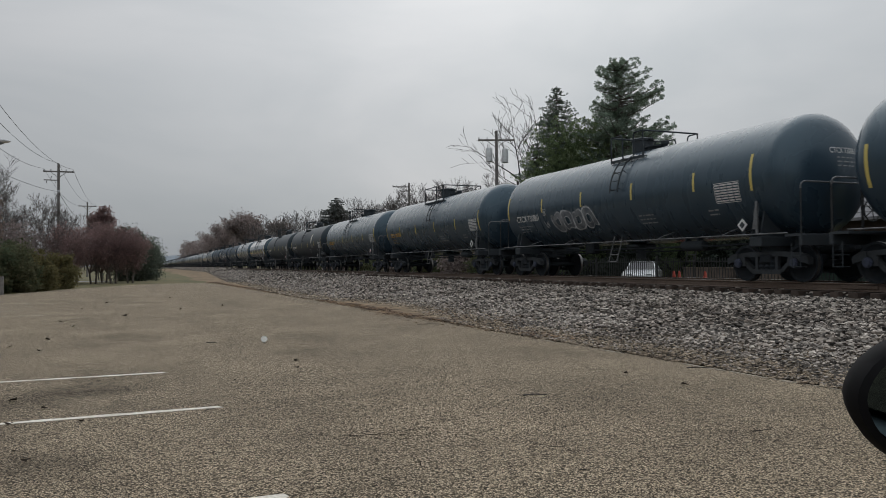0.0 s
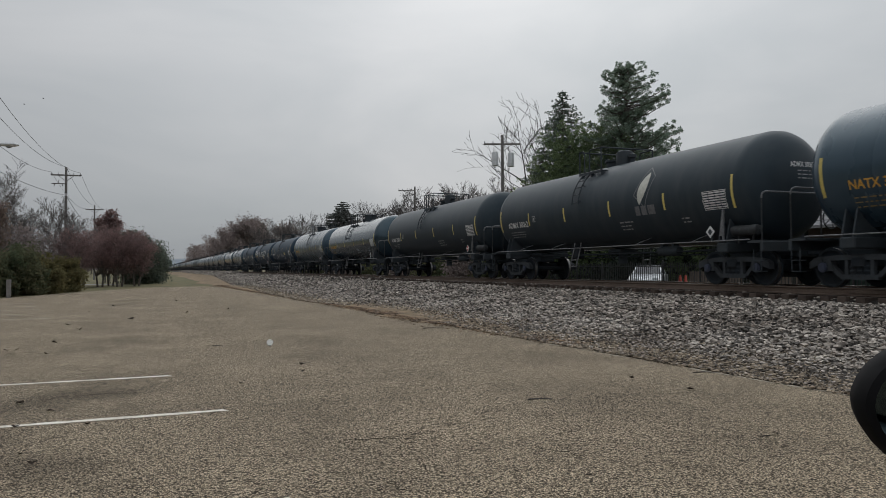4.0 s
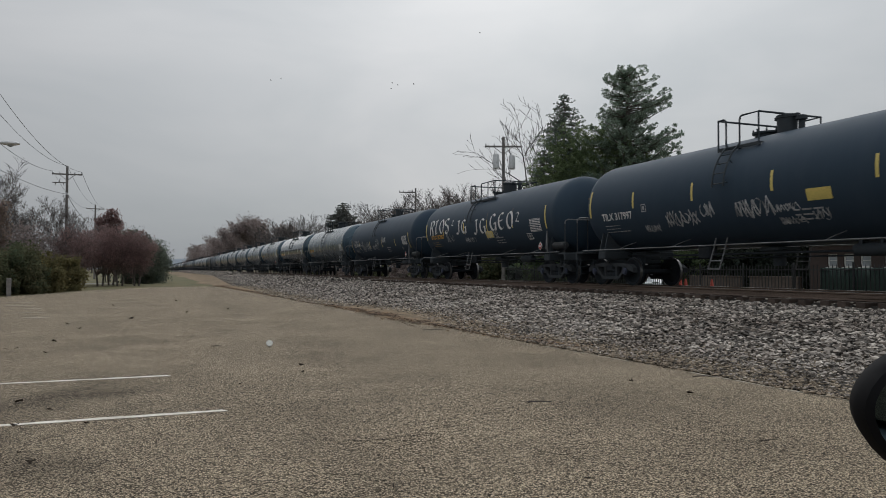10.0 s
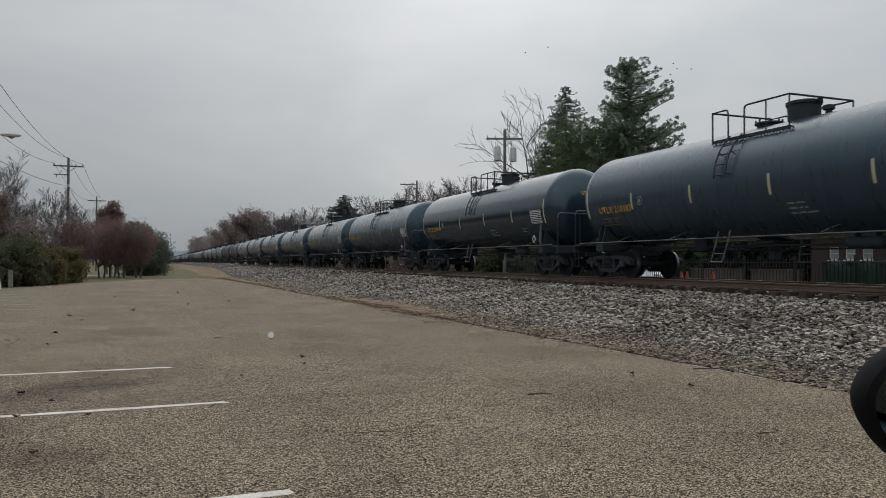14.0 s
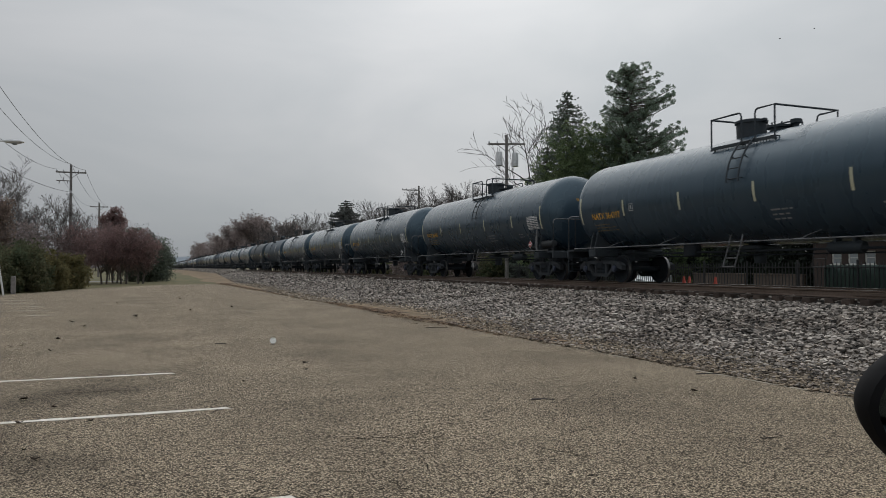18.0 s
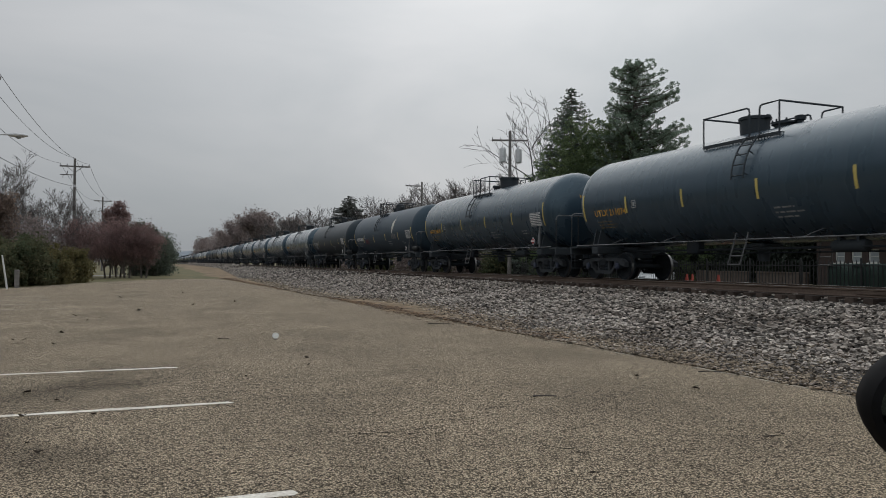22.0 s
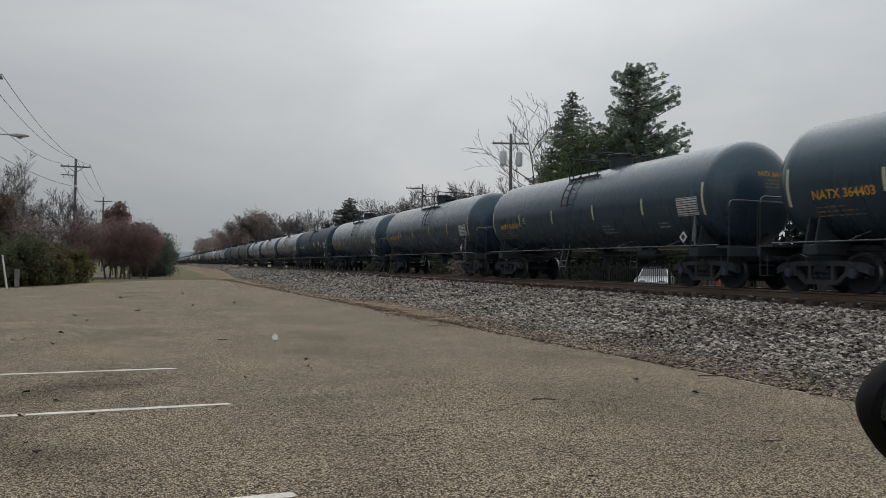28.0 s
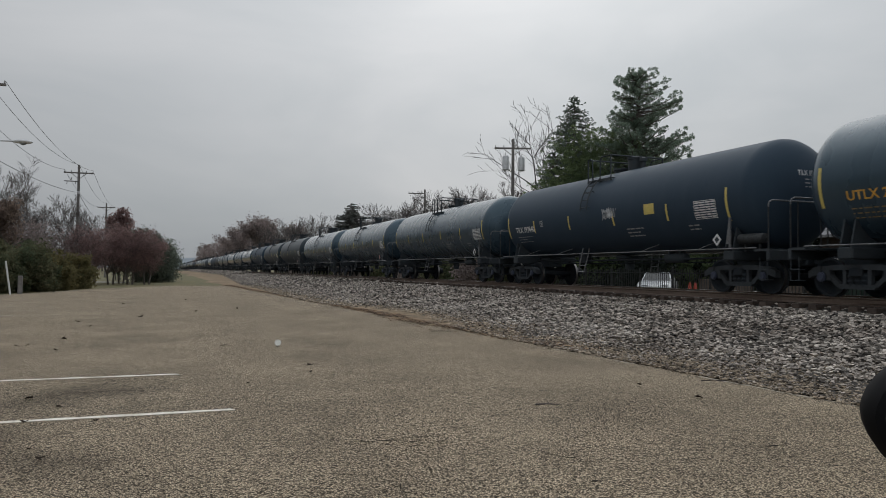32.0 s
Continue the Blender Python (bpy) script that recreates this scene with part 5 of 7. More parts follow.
def branching(rng, start, direction, length, radius, depth, shape, tips, bend=0.25, split=(2, 3), ratio=0.72, up=0.12, angle=0.6):
    """Limbs that fork and thin out."""
    d = Vector(direction).normalized()
    p = Vector(start)
    pts, rad = [p.copy()], [radius]
    n = 3 if depth > 1 else 2
    for i in range(n):
        d = (d + Vector((rng.gauss(0, 1), rng.gauss(0, 1), rng.gauss(0, 1))) * bend * 0.4 + Vector((0, 0, up * 0.4))).normalized()
        p = p + d * length / n
        pts.append(p.copy())
        rad.append(radius * (1 - 0.26 * (i + 1) / n))
        if depth <= 3:
            tips.append((*p, 0.65, *d))
    shape.pipe(pts, rad, seg=6 if radius > 0.08 else (4 if radius > 0.02 else 3), caps=False)
    if depth <= 0:
        tips.append((*p, 1.0, *d))
        return
    k = rng.randint(*split)
    for i in range(k):
        side = Vector((rng.gauss(0, 1), rng.gauss(0, 1), rng.gauss(0, 0.7))).normalized()
        nd = (d + side * angle * rng.uniform(0.6, 1.3) + Vector((0, 0, up))).normalized()
        branching(rng, pts[-1] if i < 2 else pts[-2], nd, length * ratio * rng.uniform(0.75, 1.15), max(0.012, rad[-1] * 0.82), depth - 1, shape, tips, bend, split, ratio, up, angle)


def limb(rng, shape, start, d, length, r0, level, up, thin=0.010, kids=(1.5, 2, 2)):
    """One limb, curving up, with side branches all along it; four levels down to fine twigs."""
    n = (7, 6, 4, 2)[level]
    p, d = Vector(start), Vector(d).normalized()
    pts, rad = [p.copy()], [r0]
    stray = 0.10 if level == 0 else 0.06
    for i in range(n):
        d = (d + Vector((rng.gauss(0, stray), rng.gauss(0, stray), up * (0.12 if level == 0 else 0.04) + rng.gauss(0, 0.05)))).normalized()
        p = p + d * length / n
        pts.append(p.copy())
        rad.append(max(thin, r0 * (1 - 0.8 * (i + 1) / n)))
        if level < 3 and i >= (1 if level else 2):
            for k in range(int(kids[level] + rng.random())):
                side = d.cross(Vector((rng.gauss(0, 1), rng.gauss(0, 1), rng.gauss(0, 1)))).normalized()
                nd = d * 0.8 + side * rng.uniform(0.4, 0.75) + Vector((0, 0, 0.15))
                limb(rng, shape, p, nd, length * rng.uniform(0.32, 0.55) * (1.15 - 0.6 * i / n), max(thin * 1.15, rad[-1] * 0.5), level + 1, up, thin, kids)
    shape.pipe(pts, rad, seg=6 if level == 0 else (4 if level == 1 else 3), caps=False)


def bare_tree(at, height, seed, label, spread=0.4, stems=1, kids=(1.0, 1.5, 1.2), up=0.5, mat=None, stout=1.0):
    """A short trunk that fans into long limbs, each with its branches and twigs."""
    rng = random.Random(seed)
    tree = thing("bare_tree", pose(*at), label, "tree")
    s, t = Shape(), Shape()
    fork = height * (0.2 if stems == 1 else 0.08)
    count = 5 if stems == 1 else 2 + stems
    s.pipe([(0, 0, -0.1), (0.03, 0.02, fork * 0.6), (0, 0, fork + 0.15)], [0.022 * height * 0.8, 0.018 * height * 0.8, 0.014 * height * 0.8], seg=8)
    for k in range(count):
        a = 6.283 * k / count + rng.uniform(-0.4, 0.4)
        lean = spread * rng.uniform(0.7, 1.5) if k else 0.1
        limb(rng, t, (0, 0, fork * rng.uniform(0.75, 1.0)), (lean * math.cos(a), lean * math.sin(a), 1), height * rng.uniform(0.6, 0.8), (0.0062 * height + 0.008) * stout, 0, up, (0.005 + 0.00007 * at[1]) * stout, kids)
    k = height / max(p[2] for p in t.v)
    t.v = [(x, y, z * k) for x, y, z in t.v]
    s.v = [(x, y, z * k) for x, y, z in s.v]
    part("trunk", s, BARK, tree)
    tagged(part("branchwork", t, mat or TWIG, tree), kind="stuff")
    return tree


# the open tree's limbs: side and height where each leaves the stem, lean, length, how strongly it turns up
OPEN_LIMBS = [(-0.75, 7.2, -2.6, 3.9, 1.6), (-0.85, 7.8, -0.85, 5.0, 0.1), (-1.9, 9.6, -0.05, 3.4, 0.1), (-0.8, 7.4, -0.06, 6.3, 0.05),
              (-1.0, 10.3, -0.5, 2.9, 0.3), (-0.98, 10.5, 0.25, 2.8, 0.1), (0.2, 7.4, 0.06, 6.4, 0.05), (0.4, 9.6, -0.42, 3.3, 0.3),
              (0.5, 10.6, 0.45, 2.6, 0.4), (-0.5, 7.8, 0.14, 3.4, 0.1), (-0.85, 6.6, -1.3, 3.0, 0.6), (-0.3, 7.2, 0.0, 4.2, 0.1)]


def open_tree(at, seed):
    """Two slender stems with few long limbs, open against the sky."""
    rng = random.Random(seed)
    tree = thing("bare_tree", pose(*at, rz=-math.degrees(math.atan2(at[0], at[1]))), "tall slender open leafless tree behind the pole", "tree")
    s, t = Shape(), Shape()
    s.pipe([(-0.5, 0, -0.1), (-0.6, 0.05, 3.5), (-0.8, 0, 7.6)], [0.17, 0.13, 0.09], seg=8)
    s.pipe([(-0.42, 0, 0.4), (-0.1, 0.1, 3.5), (0.2, 0.1, 7.6)], [0.13, 0.10, 0.07], seg=8)
    for side, z, lean, length, up in OPEN_LIMBS:
        limb(rng, t, (side, rng.uniform(-0.1, 0.1), z), (lean, rng.uniform(-0.3, 0.3), 1), length, 0.072 if length >= 5 else 0.044, 1, up * 2.5, 0.013, (0, 1.7, 0.9))
    k = (14.3 - 6.6) / (max(p[2] for p in t.v) - 6.6)
    t.v = [(x + 0.2, y, 6.6 + (z - 6.6) * k if z > 6.6 else z) for x, y, z in t.v]
    part("trunk", s, BARK, tree)
    tagged(part("branchwork", t, DARK_TWIG, tree), kind="stuff")


# how far the pine's boughs reach, by height: to its one side and to the other
PINE_Z = [3.0, 6.0, 8.4, 9.4, 10.2, 10.6, 10.95, 11.2, 11.85, 12.7, 13.5, 14.2, 14.8]
PINE_A = [2.6, 3.0, 3.0, 2.8, 2.9, 2.6, 0.3, 1.5, 2.1, 1.5, 1.5, 1.2, 0.5]
PINE_B = [3.2, 3.6, 3.5, 3.6, 3.8, 2.2, 1.0, 1.6, 2.7, 2.85, 2.3, 1.7, 0.9]


def pine(at, height, seed):
    """White pine: tiers of long boughs carrying separate ragged tufts, open near the top, uneven all round."""
    rng = random.Random(seed)
    tree = thing("pine_tree", pose(*at), "tall ragged green white pine behind the track", "tree")
    s = Shape()
    s.pipe([(0, 0, -0.1), (0.05, 0, height * 0.3), (-0.05, 0.1, height * 0.65), (0.25, -0.15, height * 0.97)], [0.26, 0.2, 0.11, 0.03], seg=9)
    turn = math.atan2(at[0], at[1])
    centres = []
    z = 3.0
    while z < height - 0.25:
        lo, hi = float(np.interp(z, PINE_Z, PINE_A)), float(np.interp(z, PINE_Z, PINE_B))
        for i in range(11 if z > 8 else 9):
            a = rng.choice((0.0, math.pi)) + rng.gauss(0, 0.75) if i < 7 else rng.uniform(0, 6.283)
            w = 0.5 + 0.5 * math.cos(a)
            r = max(0.35, (lo * (1 - w) + hi * w) * (rng.choice((0.5, 0.75, 0.95, 1.05)) if i < 7 else rng.uniform(0.15, 0.4)))
            ux, uy = math.cos(a - turn), math.sin(a - turn)
            z0 = z - r * rng.uniform(0.12, 0.4)
            p0, tip = Vector((0, 0, z0)), Vector((r * ux, r * uy, z + rng.gauss(0, 0.1)))
            mid = p0.lerp(tip, 0.55) + Vector((0, 0, -0.12 * r * 0.5))
            s.pipe([tuple(p0), tuple(mid), tuple(tip)], [0.05, 0.03, 0.010], seg=4, caps=False)
            n = max(3, int(r * 4.2))
            for j in range(n):
                f = 0.38 + 0.64 * (j + rng.random()) / n
                q = p0.lerp(mid, f / 0.55) if f < 0.55 else mid.lerp(tip, (f - 0.55) / 0.45)
                off = rng.gauss(0, 0.20) * min(1.0, r)
                centres.append((q.x - uy * off, q.y + ux * off, q.z + abs(rng.gauss(0.06, 0.12)), rng.uniform(0.6, 1.25)))
        for i in range(16 if z < 10.6 else 2):
            a, r = rng.uniform(0, 6.283), 0.62 * rng.random() ** 0.5
            w = 0.5 + 0.5 * math.cos(a)
            r *= lo * (1 - w) + hi * w
            centres.append((r * math.cos(a - turn), r * math.sin(a - turn), z + rng.uniform(-0.2, 0.2), rng.uniform(0.9, 1.5)))
        z += 0.34 * rng.uniform(0.8, 1.2)
    part("trunk", s, BARK, tree)
    part("crown", tufts("crown", NEEDLE, centres, 66, 0.12, seed, 1.35), None, tree)


def tufts(name, mat, centres, per, long, seed, broad=1.0):
    """Needle tufts: narrow blades that spread from each centre, mostly upwards and out."""
    rg = np.random.default_rng(seed)
    c = np.asarray(centres, dtype=float)
    n = len(c) * per
    base = np.repeat(c, per, axis=0)
    d = rg.normal(0, 1, (n, 3)) + np.array([0, 0, 0.45])
    d /= np.linalg.norm(d, axis=1, keepdims=True)
    root = base[:, :3] + d * rg.uniform(0.0, 0.10, (n, 1)) * base[:, 3:4]
    w = np.cross(d, rg.normal(0, 1, (n, 3)))
    w *= 0.014 * broad / np.linalg.norm(w, axis=1, keepdims=True)
    ln = long * base[:, 3:4] * rg.uniform(0.6, 1.25, (n, 1))
    v = np.stack([root - w * 0.5, root + d * ln * 0.55 - w, root + d * ln, root + d * ln * 0.55 + w], 1).reshape(-1, 3)
    return fast_mesh(name, v, np.arange(4 * n).reshape(-1, 4), mat)


def spruce(at, height, width, seed, label="dark narrow spruce tree behind the track", mat=None, coarse=1.0):
    """Tiers of drooping boughs with upturned tips, ragged and with gaps between the tiers."""
    rng = random.Random(seed)
    tree = thing("spruce_tree", pose(*at), label, "tree")
    s = Shape().pipe([(0, 0, -0.1), (0, 0, height * 0.5), (0, 0, height)], [0.18, 0.1, 0.015], seg=8)
    centres = []
    z = height * 0.06
    while z < height * 0.99:
        f = 1 - z / height
        reach = min(2.9 if coarse == 1 else 4.0, width * f ** 0.6) + 0.05
        for i in range(9):
            a = rng.uniform(0, 6.283)
            r = reach * rng.choice((0.45, 0.7, 0.85, 1.0, 1.15))
            n = max(2, int(r * 5))
            s.pipe([(0, 0, z), (0.6 * r * math.cos(a), 0.6 * r * math.sin(a), z - 0.16 * r), (r * math.cos(a), r * math.sin(a), z - 0.06 * r)], [0.03, 0.02, 0.008], seg=3, caps=False)
            for j in range(n):
                q = r * (0.2 + 0.82 * (j + rng.random()) / n)
                sw = rng.gauss(0, 0.10) * min(1.0, q + 0.2)
                centres.append((q * math.cos(a) - sw * math.sin(a), q * math.sin(a) + sw * math.cos(a), z - 0.34 * q + 0.28 * q * q / max(0.4, r) + rng.gauss(0, 0.03), min(0.95, 0.4 + 1.5 * f)))
        z += 0.23 * (1.0 + 0.25 * (coarse - 1)) * rng.uniform(0.8, 1.2)
    part("trunk", s, BARK, tree)
    part("crown", tufts("crown", mat or SPRUCE, centres, 48, 0.12 * coarse, seed, coarse), None, tree)


def shrub(at, size, mat, seed, label, name="shrub", count=60, per=70, leaf=0.07, loose=0.17, needles=0.0):
    """Clumped leaves over forking stems, with an uneven outline."""
    rng = random.Random(seed)
    ob = thing(name, pose(*at), label, name.replace("_", " "))
    sx, sy, sz = size
    centres = []
    while len(centres) < count:
        x, y, z = rng.uniform(-1, 1), rng.uniform(-1, 1), rng.uniform(0.05, 1)
        lump = 0.75 + (0.35 if needles else 0.6) * noise.noise(Vector((x * 2.4 + seed, y * 2.4, z * 2.4)))
        if x * x + y * y + (z * 1.0 - 0.35) ** 2 * 1.6 < lump:
            k = 1.0 if needles or rng.random() < 0.9 else rng.uniform(1.05, 1.25)
            centres.append((x * sx * k, y * sy * k, z * sz * k, rng.uniform(0.5, 1.2) if k == 1 else 0.35))
    s = Shape()
    for i in range(10):
        x, y, z, _ = centres[i * len(centres) // 10]
        s.pipe([(x * 0.1, y * 0.1, -0.05), (x * 0.5, y * 0.5, z * 0.55), (x, y, z)], [0.04, 0.025, 0.008], seg=5, caps=False)
    part("stem", s, BARK, ob)
    if needles:
        rg = np.random.default_rng(seed)
        c = np.repeat(np.array(centres), 6, axis=0)
        c[:, :3] += np.clip(rg.normal(0, 1, (len(c), 3)), -1.7, 1.7) * loose * (sx + sy + sz) / 3
        part("foliage", tufts("foliage", mat, c, per // 6, needles, seed, 1.7), None, ob)
    else:
        part("foliage", leaf_cloud("foliage", mat, centres, per, loose * (sx + sy + sz) / 3, leaf, seed, 1.2), None, ob)
    return ob


def leafy_tree(at, height, width, mat, seed, label, name="tree", trunk=0.25, per=40, leaf=0.16):
    rng = random.Random(seed)
    ob = thing(name, pose(*at), label, "tree")
    s, tips = Shape(), []
    branching(rng, (0, 0, -0.1), (0, 0, 1), height * trunk, height * 0.018 + 0.03, 4, s, tips, 0.2, (2, 3), 0.80, 0.05, 0.62)
    part("trunk", s, BARK, ob)
    zs = max(t[2] for t in tips)
    ws = max(max(abs(t[0]), abs(t[1])) for t in tips)
    fix = [(x * width / 2 / ws, y * width / 2 / ws, z * height * 0.93 / zs, t * rng.uniform(0.7, 1.3)) for x, y, z, t, *_ in tips]
    part("crown", leaf_cloud("crown", mat, fix, max(8, per // 3), width * 0.075, leaf, seed, 1.2, 0.8), None, ob)
    return ob


def domed_tree(at, height, width, clear, mat, seed, label, name, count=150, per=60, leaf=0.06):
    """Several slim stems under one rounded, airy crown whose twigs stick out of it."""
    rng = random.Random(seed)
    ob = thing(name, pose(*at), label, "tree")
    zc, rz = (clear + height) / 2, (height - clear) / 2
    centres = []
    while len(centres) < count * 3:
        x, y, z = rng.uniform(-1.1, 1.1), rng.uniform(-1.1, 1.1), rng.uniform(-1.1, 1.1)
        lump = 0.72 + 0.75 * noise.noise(Vector((x * 2.2 + seed, y * 2.2, z * 2.2)))
        if x * x + y * y + z * z < lump:
            centres.append((x * width / 2, y * width / 2, zc + z * rz, rng.uniform(0.4, 1.2)))
    s, t = Shape(), Shape()
    for i in range(12):
        x, y, z, _ = centres[i * len(centres) // 12]
        k = (i % 2 - 0.5) * 0.35
        foot = [(k, 0.1 * (i % 2), -0.05)] if i < 2 else []
        s.pipe(foot + [(k * 1.5, 0.12 * (i % 2), clear * 0.9), (x * 0.5, y * 0.5, (clear + z) * 0.5 + 0.2), (x, y, z)], [0.085, 0.07, 0.03, 0.008][1 - len(foot):], seg=6, caps=False)
    for x, y, z, k in centres[::2]:
        d = Vector((x, y, (z - zc) * 0.8 + 0.6)).normalized() * rng.uniform(0.25, 0.6)
        t.pipe([(x * 0.85, y * 0.85, z - 0.1), (x + d.x * 0.5 + rng.gauss(0, 0.05), y + d.y * 0.5, z + d.z * 0.5), (x + d.x, y + d.y, z + d.z)], [0.012, 0.009, 0.005], seg=3, caps=False)
    part("trunk", s, BARK, ob)
    tagged(part("twig_work", t, TWIG, ob), kind="stuff")
    part("crown", leaf_cloud("crown", mat, centres, per // 3, 0.075 * width, leaf, seed, 1.2, 0.8), None, ob)
    return ob


def far_wood(name, label, x0, x1, y0, y1, h0, h1, count, mat, seed, bare=0.0):
    """Distant woodland as one mass of small clumps and stems."""
    rng = random.Random(seed)
    centres, s = [], Shape()
    for i in range(count):
        f = rng.random()
        x, y, h = x0 + (x1 - x0) * f + rng.gauss(0, 2), y0 + (y1 - y0) * f + rng.gauss(0, 5), rng.uniform(h0, h1)
        s.pipe([(x, y, 0), (x, y, h * 0.5), (x + rng.gauss(0, 0.5), y, h * 0.9)], [0.2, 0.13, 0.03], seg=4, caps=False)
        for j in range(26):
            a, r = rng.uniform(0, 6.283), h * 0.36 * math.sqrt(rng.random())
            z = h * rng.uniform(0.25, 1.0)
            r *= math.sqrt(max(0.1, 1 - (z / h - 0.5) ** 2 * 3.2))
            centres.append((x + r * math.cos(a), y + r * math.sin(a), z, rng.uniform(0.7, 1.3)))
    ob = new(name, leaf_cloud(name, mat, centres, 26, 0.75, 0.26, seed, 1.2, 0.8))
    tagged(ob, label, "woodland", kind="stuff")
    part("stem", s, BARK, ob)


pine((28.5, 40.4, 0), 14.85, 11)
spruce((26.7, 45.2, 0), 13.9, 4.2, 12)
spruce((25.1, 45.4, 0), 9.9, 2.7, 14, "low dark spruce beside the taller one")
shrub((26.4, 43.6, 0), (4.0, 3.2, 10.9), JUNIPER, 15, "broad soft green juniper under the pine", "evergreen_tree", 620, 210, 0.060, 0.075, 0.15)
shrub((28.2, 41.6, 0), (3.5, 3.0, 11.2), JUNIPER, 18, "broad soft green juniper under the pine", "evergreen_tree", 620, 210, 0.060, 0.075, 0.15)
shrub((29.8, 37.2, 0), (2.6, 2.6, 7.2), JUNIPER, 16, "broad soft green juniper under the pine", "evergreen_tree", 200, 132, 0.075, 0.085, 0.2)
open_tree((26.4, 49.0, 0), 37)
for i, (x, y, h) in enumerate(((31.7, 85.0, 12.0), (35.5, 97.0, 12.5), (31.5, 78.0, 10.0), (29.5, 66.0, 9.9), (37.0, 108.0, 13.0), (27.0, 58.0, 9.0), (34.5, 88.0, 11.5), (27.0, 55.0, 8.9), (28.0, 61.0, 9.2))):
    bare_tree((x, y, 0), h, 40 + i, "grey leafless tree beyond the railway", 0.6, 1, (1.4, 2.3, 1.9), 0.3)
leafy_tree((37.5, 92.0, 0), 11.5, 9, BROWNLEAF, 52, "tree holding dull brown autumn leaves", "autumn_tree", 0.28, 26)
spruce((30.4, 128.0, 0), 13.4, 6.2, 53, "broad grey-green spruce beyond the railway", GREY_GREEN, 2.2)
for i, (x, y, h) in enumerate(((23.5, 152.0, 11.5), (25.0, 160.0, 12.5), (28.0, 140.0, 12.6), (26.0, 141.0, 12.0), (32.5, 118.0, 12.0), (33.5, 112.0, 12.5), (30.0, 100.0, 10.5), (31.0, 84.0, 11.4), (34.0, 80.0, 11.0), (26.5, 68.0, 9.6), (25.5, 62.0, 8.2), (23.7, 140.0, 11.5), (22.0, 165.0, 13.0), (34.0, 128.0, 13.6), (35.0, 120.0, 13.0))):
    bare_tree((x, y, 0), h, 200 + i, "grey leafless tree beyond the railway", 0.55, 1, (1.2, 1.7, 1.3), 0.35)
for i, (x, y, h, w) in enumerate(((18.6, 172.0, 14.0, 13), (20.0, 190.0, 14.5, 12), (15.5, 205.0, 13.0, 12), (22.0, 178.0, 12.5, 11))):
    leafy_tree((x + 3, y, 0), h, w, BROWNLEAF, 70 + i, "oak holding dull brown autumn leaves", "oak_tree", 0.25, 110, 0.17)
far_wood("far_trees", "distant leafless brown-grey woodland along the line", 24, 20, 215, 420, 9, 14, 34, BROWNLEAF, 80)
far_wood("far_trees", "distant woodland beside the line", -30, -14, 260, 420, 8, 12, 26, BROWNLEAF, 81)

far_wood("tree_line", "dark tree line along the near side of the car park", -46, -40, -90, 60, 9, 13, 40, DARK_HEDGE, 82)

# shrubs along the far side of the car park
for i, (x, y, sx, sz) in enumerate(((-9.2, 44.6, 1.8, 2.3), (-7.5, 47.0, 1.7, 2.4), (-6.8, 49.6, 1.6, 2.1), (-5.9, 53.2, 1.4, 2.0), (-10.2, 48.6, 2.2, 2.8), (-8.3, 53.2, 2.2, 2.8))):
    ripe = i in (2, 3)
    shrub((x, y, 0), (sx, sx, sz), OCHRE if ripe else HEDGE, 90 + i, "yellowing olive overgrown shrub at the asphalt edge" if ripe else "dull green overgrown shrub at the asphalt edge", "shrub", 150, 100, 0.06, 0.13)
for i, (x, y, h, w) in enumerate(((-6.4, 65.0, 4.8, 3.6), (-4.5, 67.0, 4.9, 3.8), (-3.0, 67.0, 5.0, 3.6), (-1.7, 67.5, 4.7, 3.0), (-3.9, 71.0, 5.2, 4.2))):
    domed_tree((x, y, 0), h, w * 1.12, 0.95, RUSSET, 100 + i, "low russet-leaved ornamental tree on the grass", "ornamental_tree", 150, 55, 0.045)
domed_tree((-5.2, 88.0, 0), 8.2, 2.8, 3.6, RUSSET, 106, "tree holding reddish brown leaves", "autumn_tree", 110, 60, 0.08)
leafy_tree((-9.4, 50.5, 0), 5.8, 3.6, TAN_LEAF, 107, "small tree holding tan brown leaves", "autumn_tree", 0.25, 110, 0.07)
leafy_tree((-12.2, 55.0, 0), 6.4, 4.6, TAN_LEAF, 108, "small tree holding tan brown leaves", "autumn_tree", 0.25, 110, 0.07)
for i, (x, y, s) in enumerate(((-0.5, 77.0, 1.7), (0.3, 83.0, 1.5), (-2.2, 77.0, 1.9))):
    shrub((x - 0.6, y, 0), (s, s, (4.6, 3.8, 4.8)[i]), DARK_HEDGE, 110 + i, "dark rounded evergreen shrub on the grass", "shrub", 80, 110, 0.075)
for i, (x, y, s, h) in enumerate(((-8.0, 71.0, 1.3, 2.3), (-8.4, 69.0, 1.5, 2.6))):
    shrub((x, y, 0), (s, s, h), HEDGE, 170 + i, "low green shrub under the russet trees", "shrub", 60, 90, 0.07)
for i, (x, y, h) in enumerate(((-10.1, 62.0, 9.7), (-8.3, 66.0, 7.2), (-12.9, 66.0, 9.4), (-6.3, 74.0, 6.9), (-4.6, 92.0, 6.5), (-1.2, 100.0, 5.6), (-14.5, 60.0, 9.0), (-7.6, 71.0, 6.8), (-10.6, 70.0, 7.8))):
    bare_tree((x, y, 0), h, 120 + i, "grey leafless tree behind the shrubs", 0.62 if i < 3 else 0.5, 1, (1.4, 1.8, 1.4) if i < 3 else (1.2, 1.5, 1.2), 0.3)
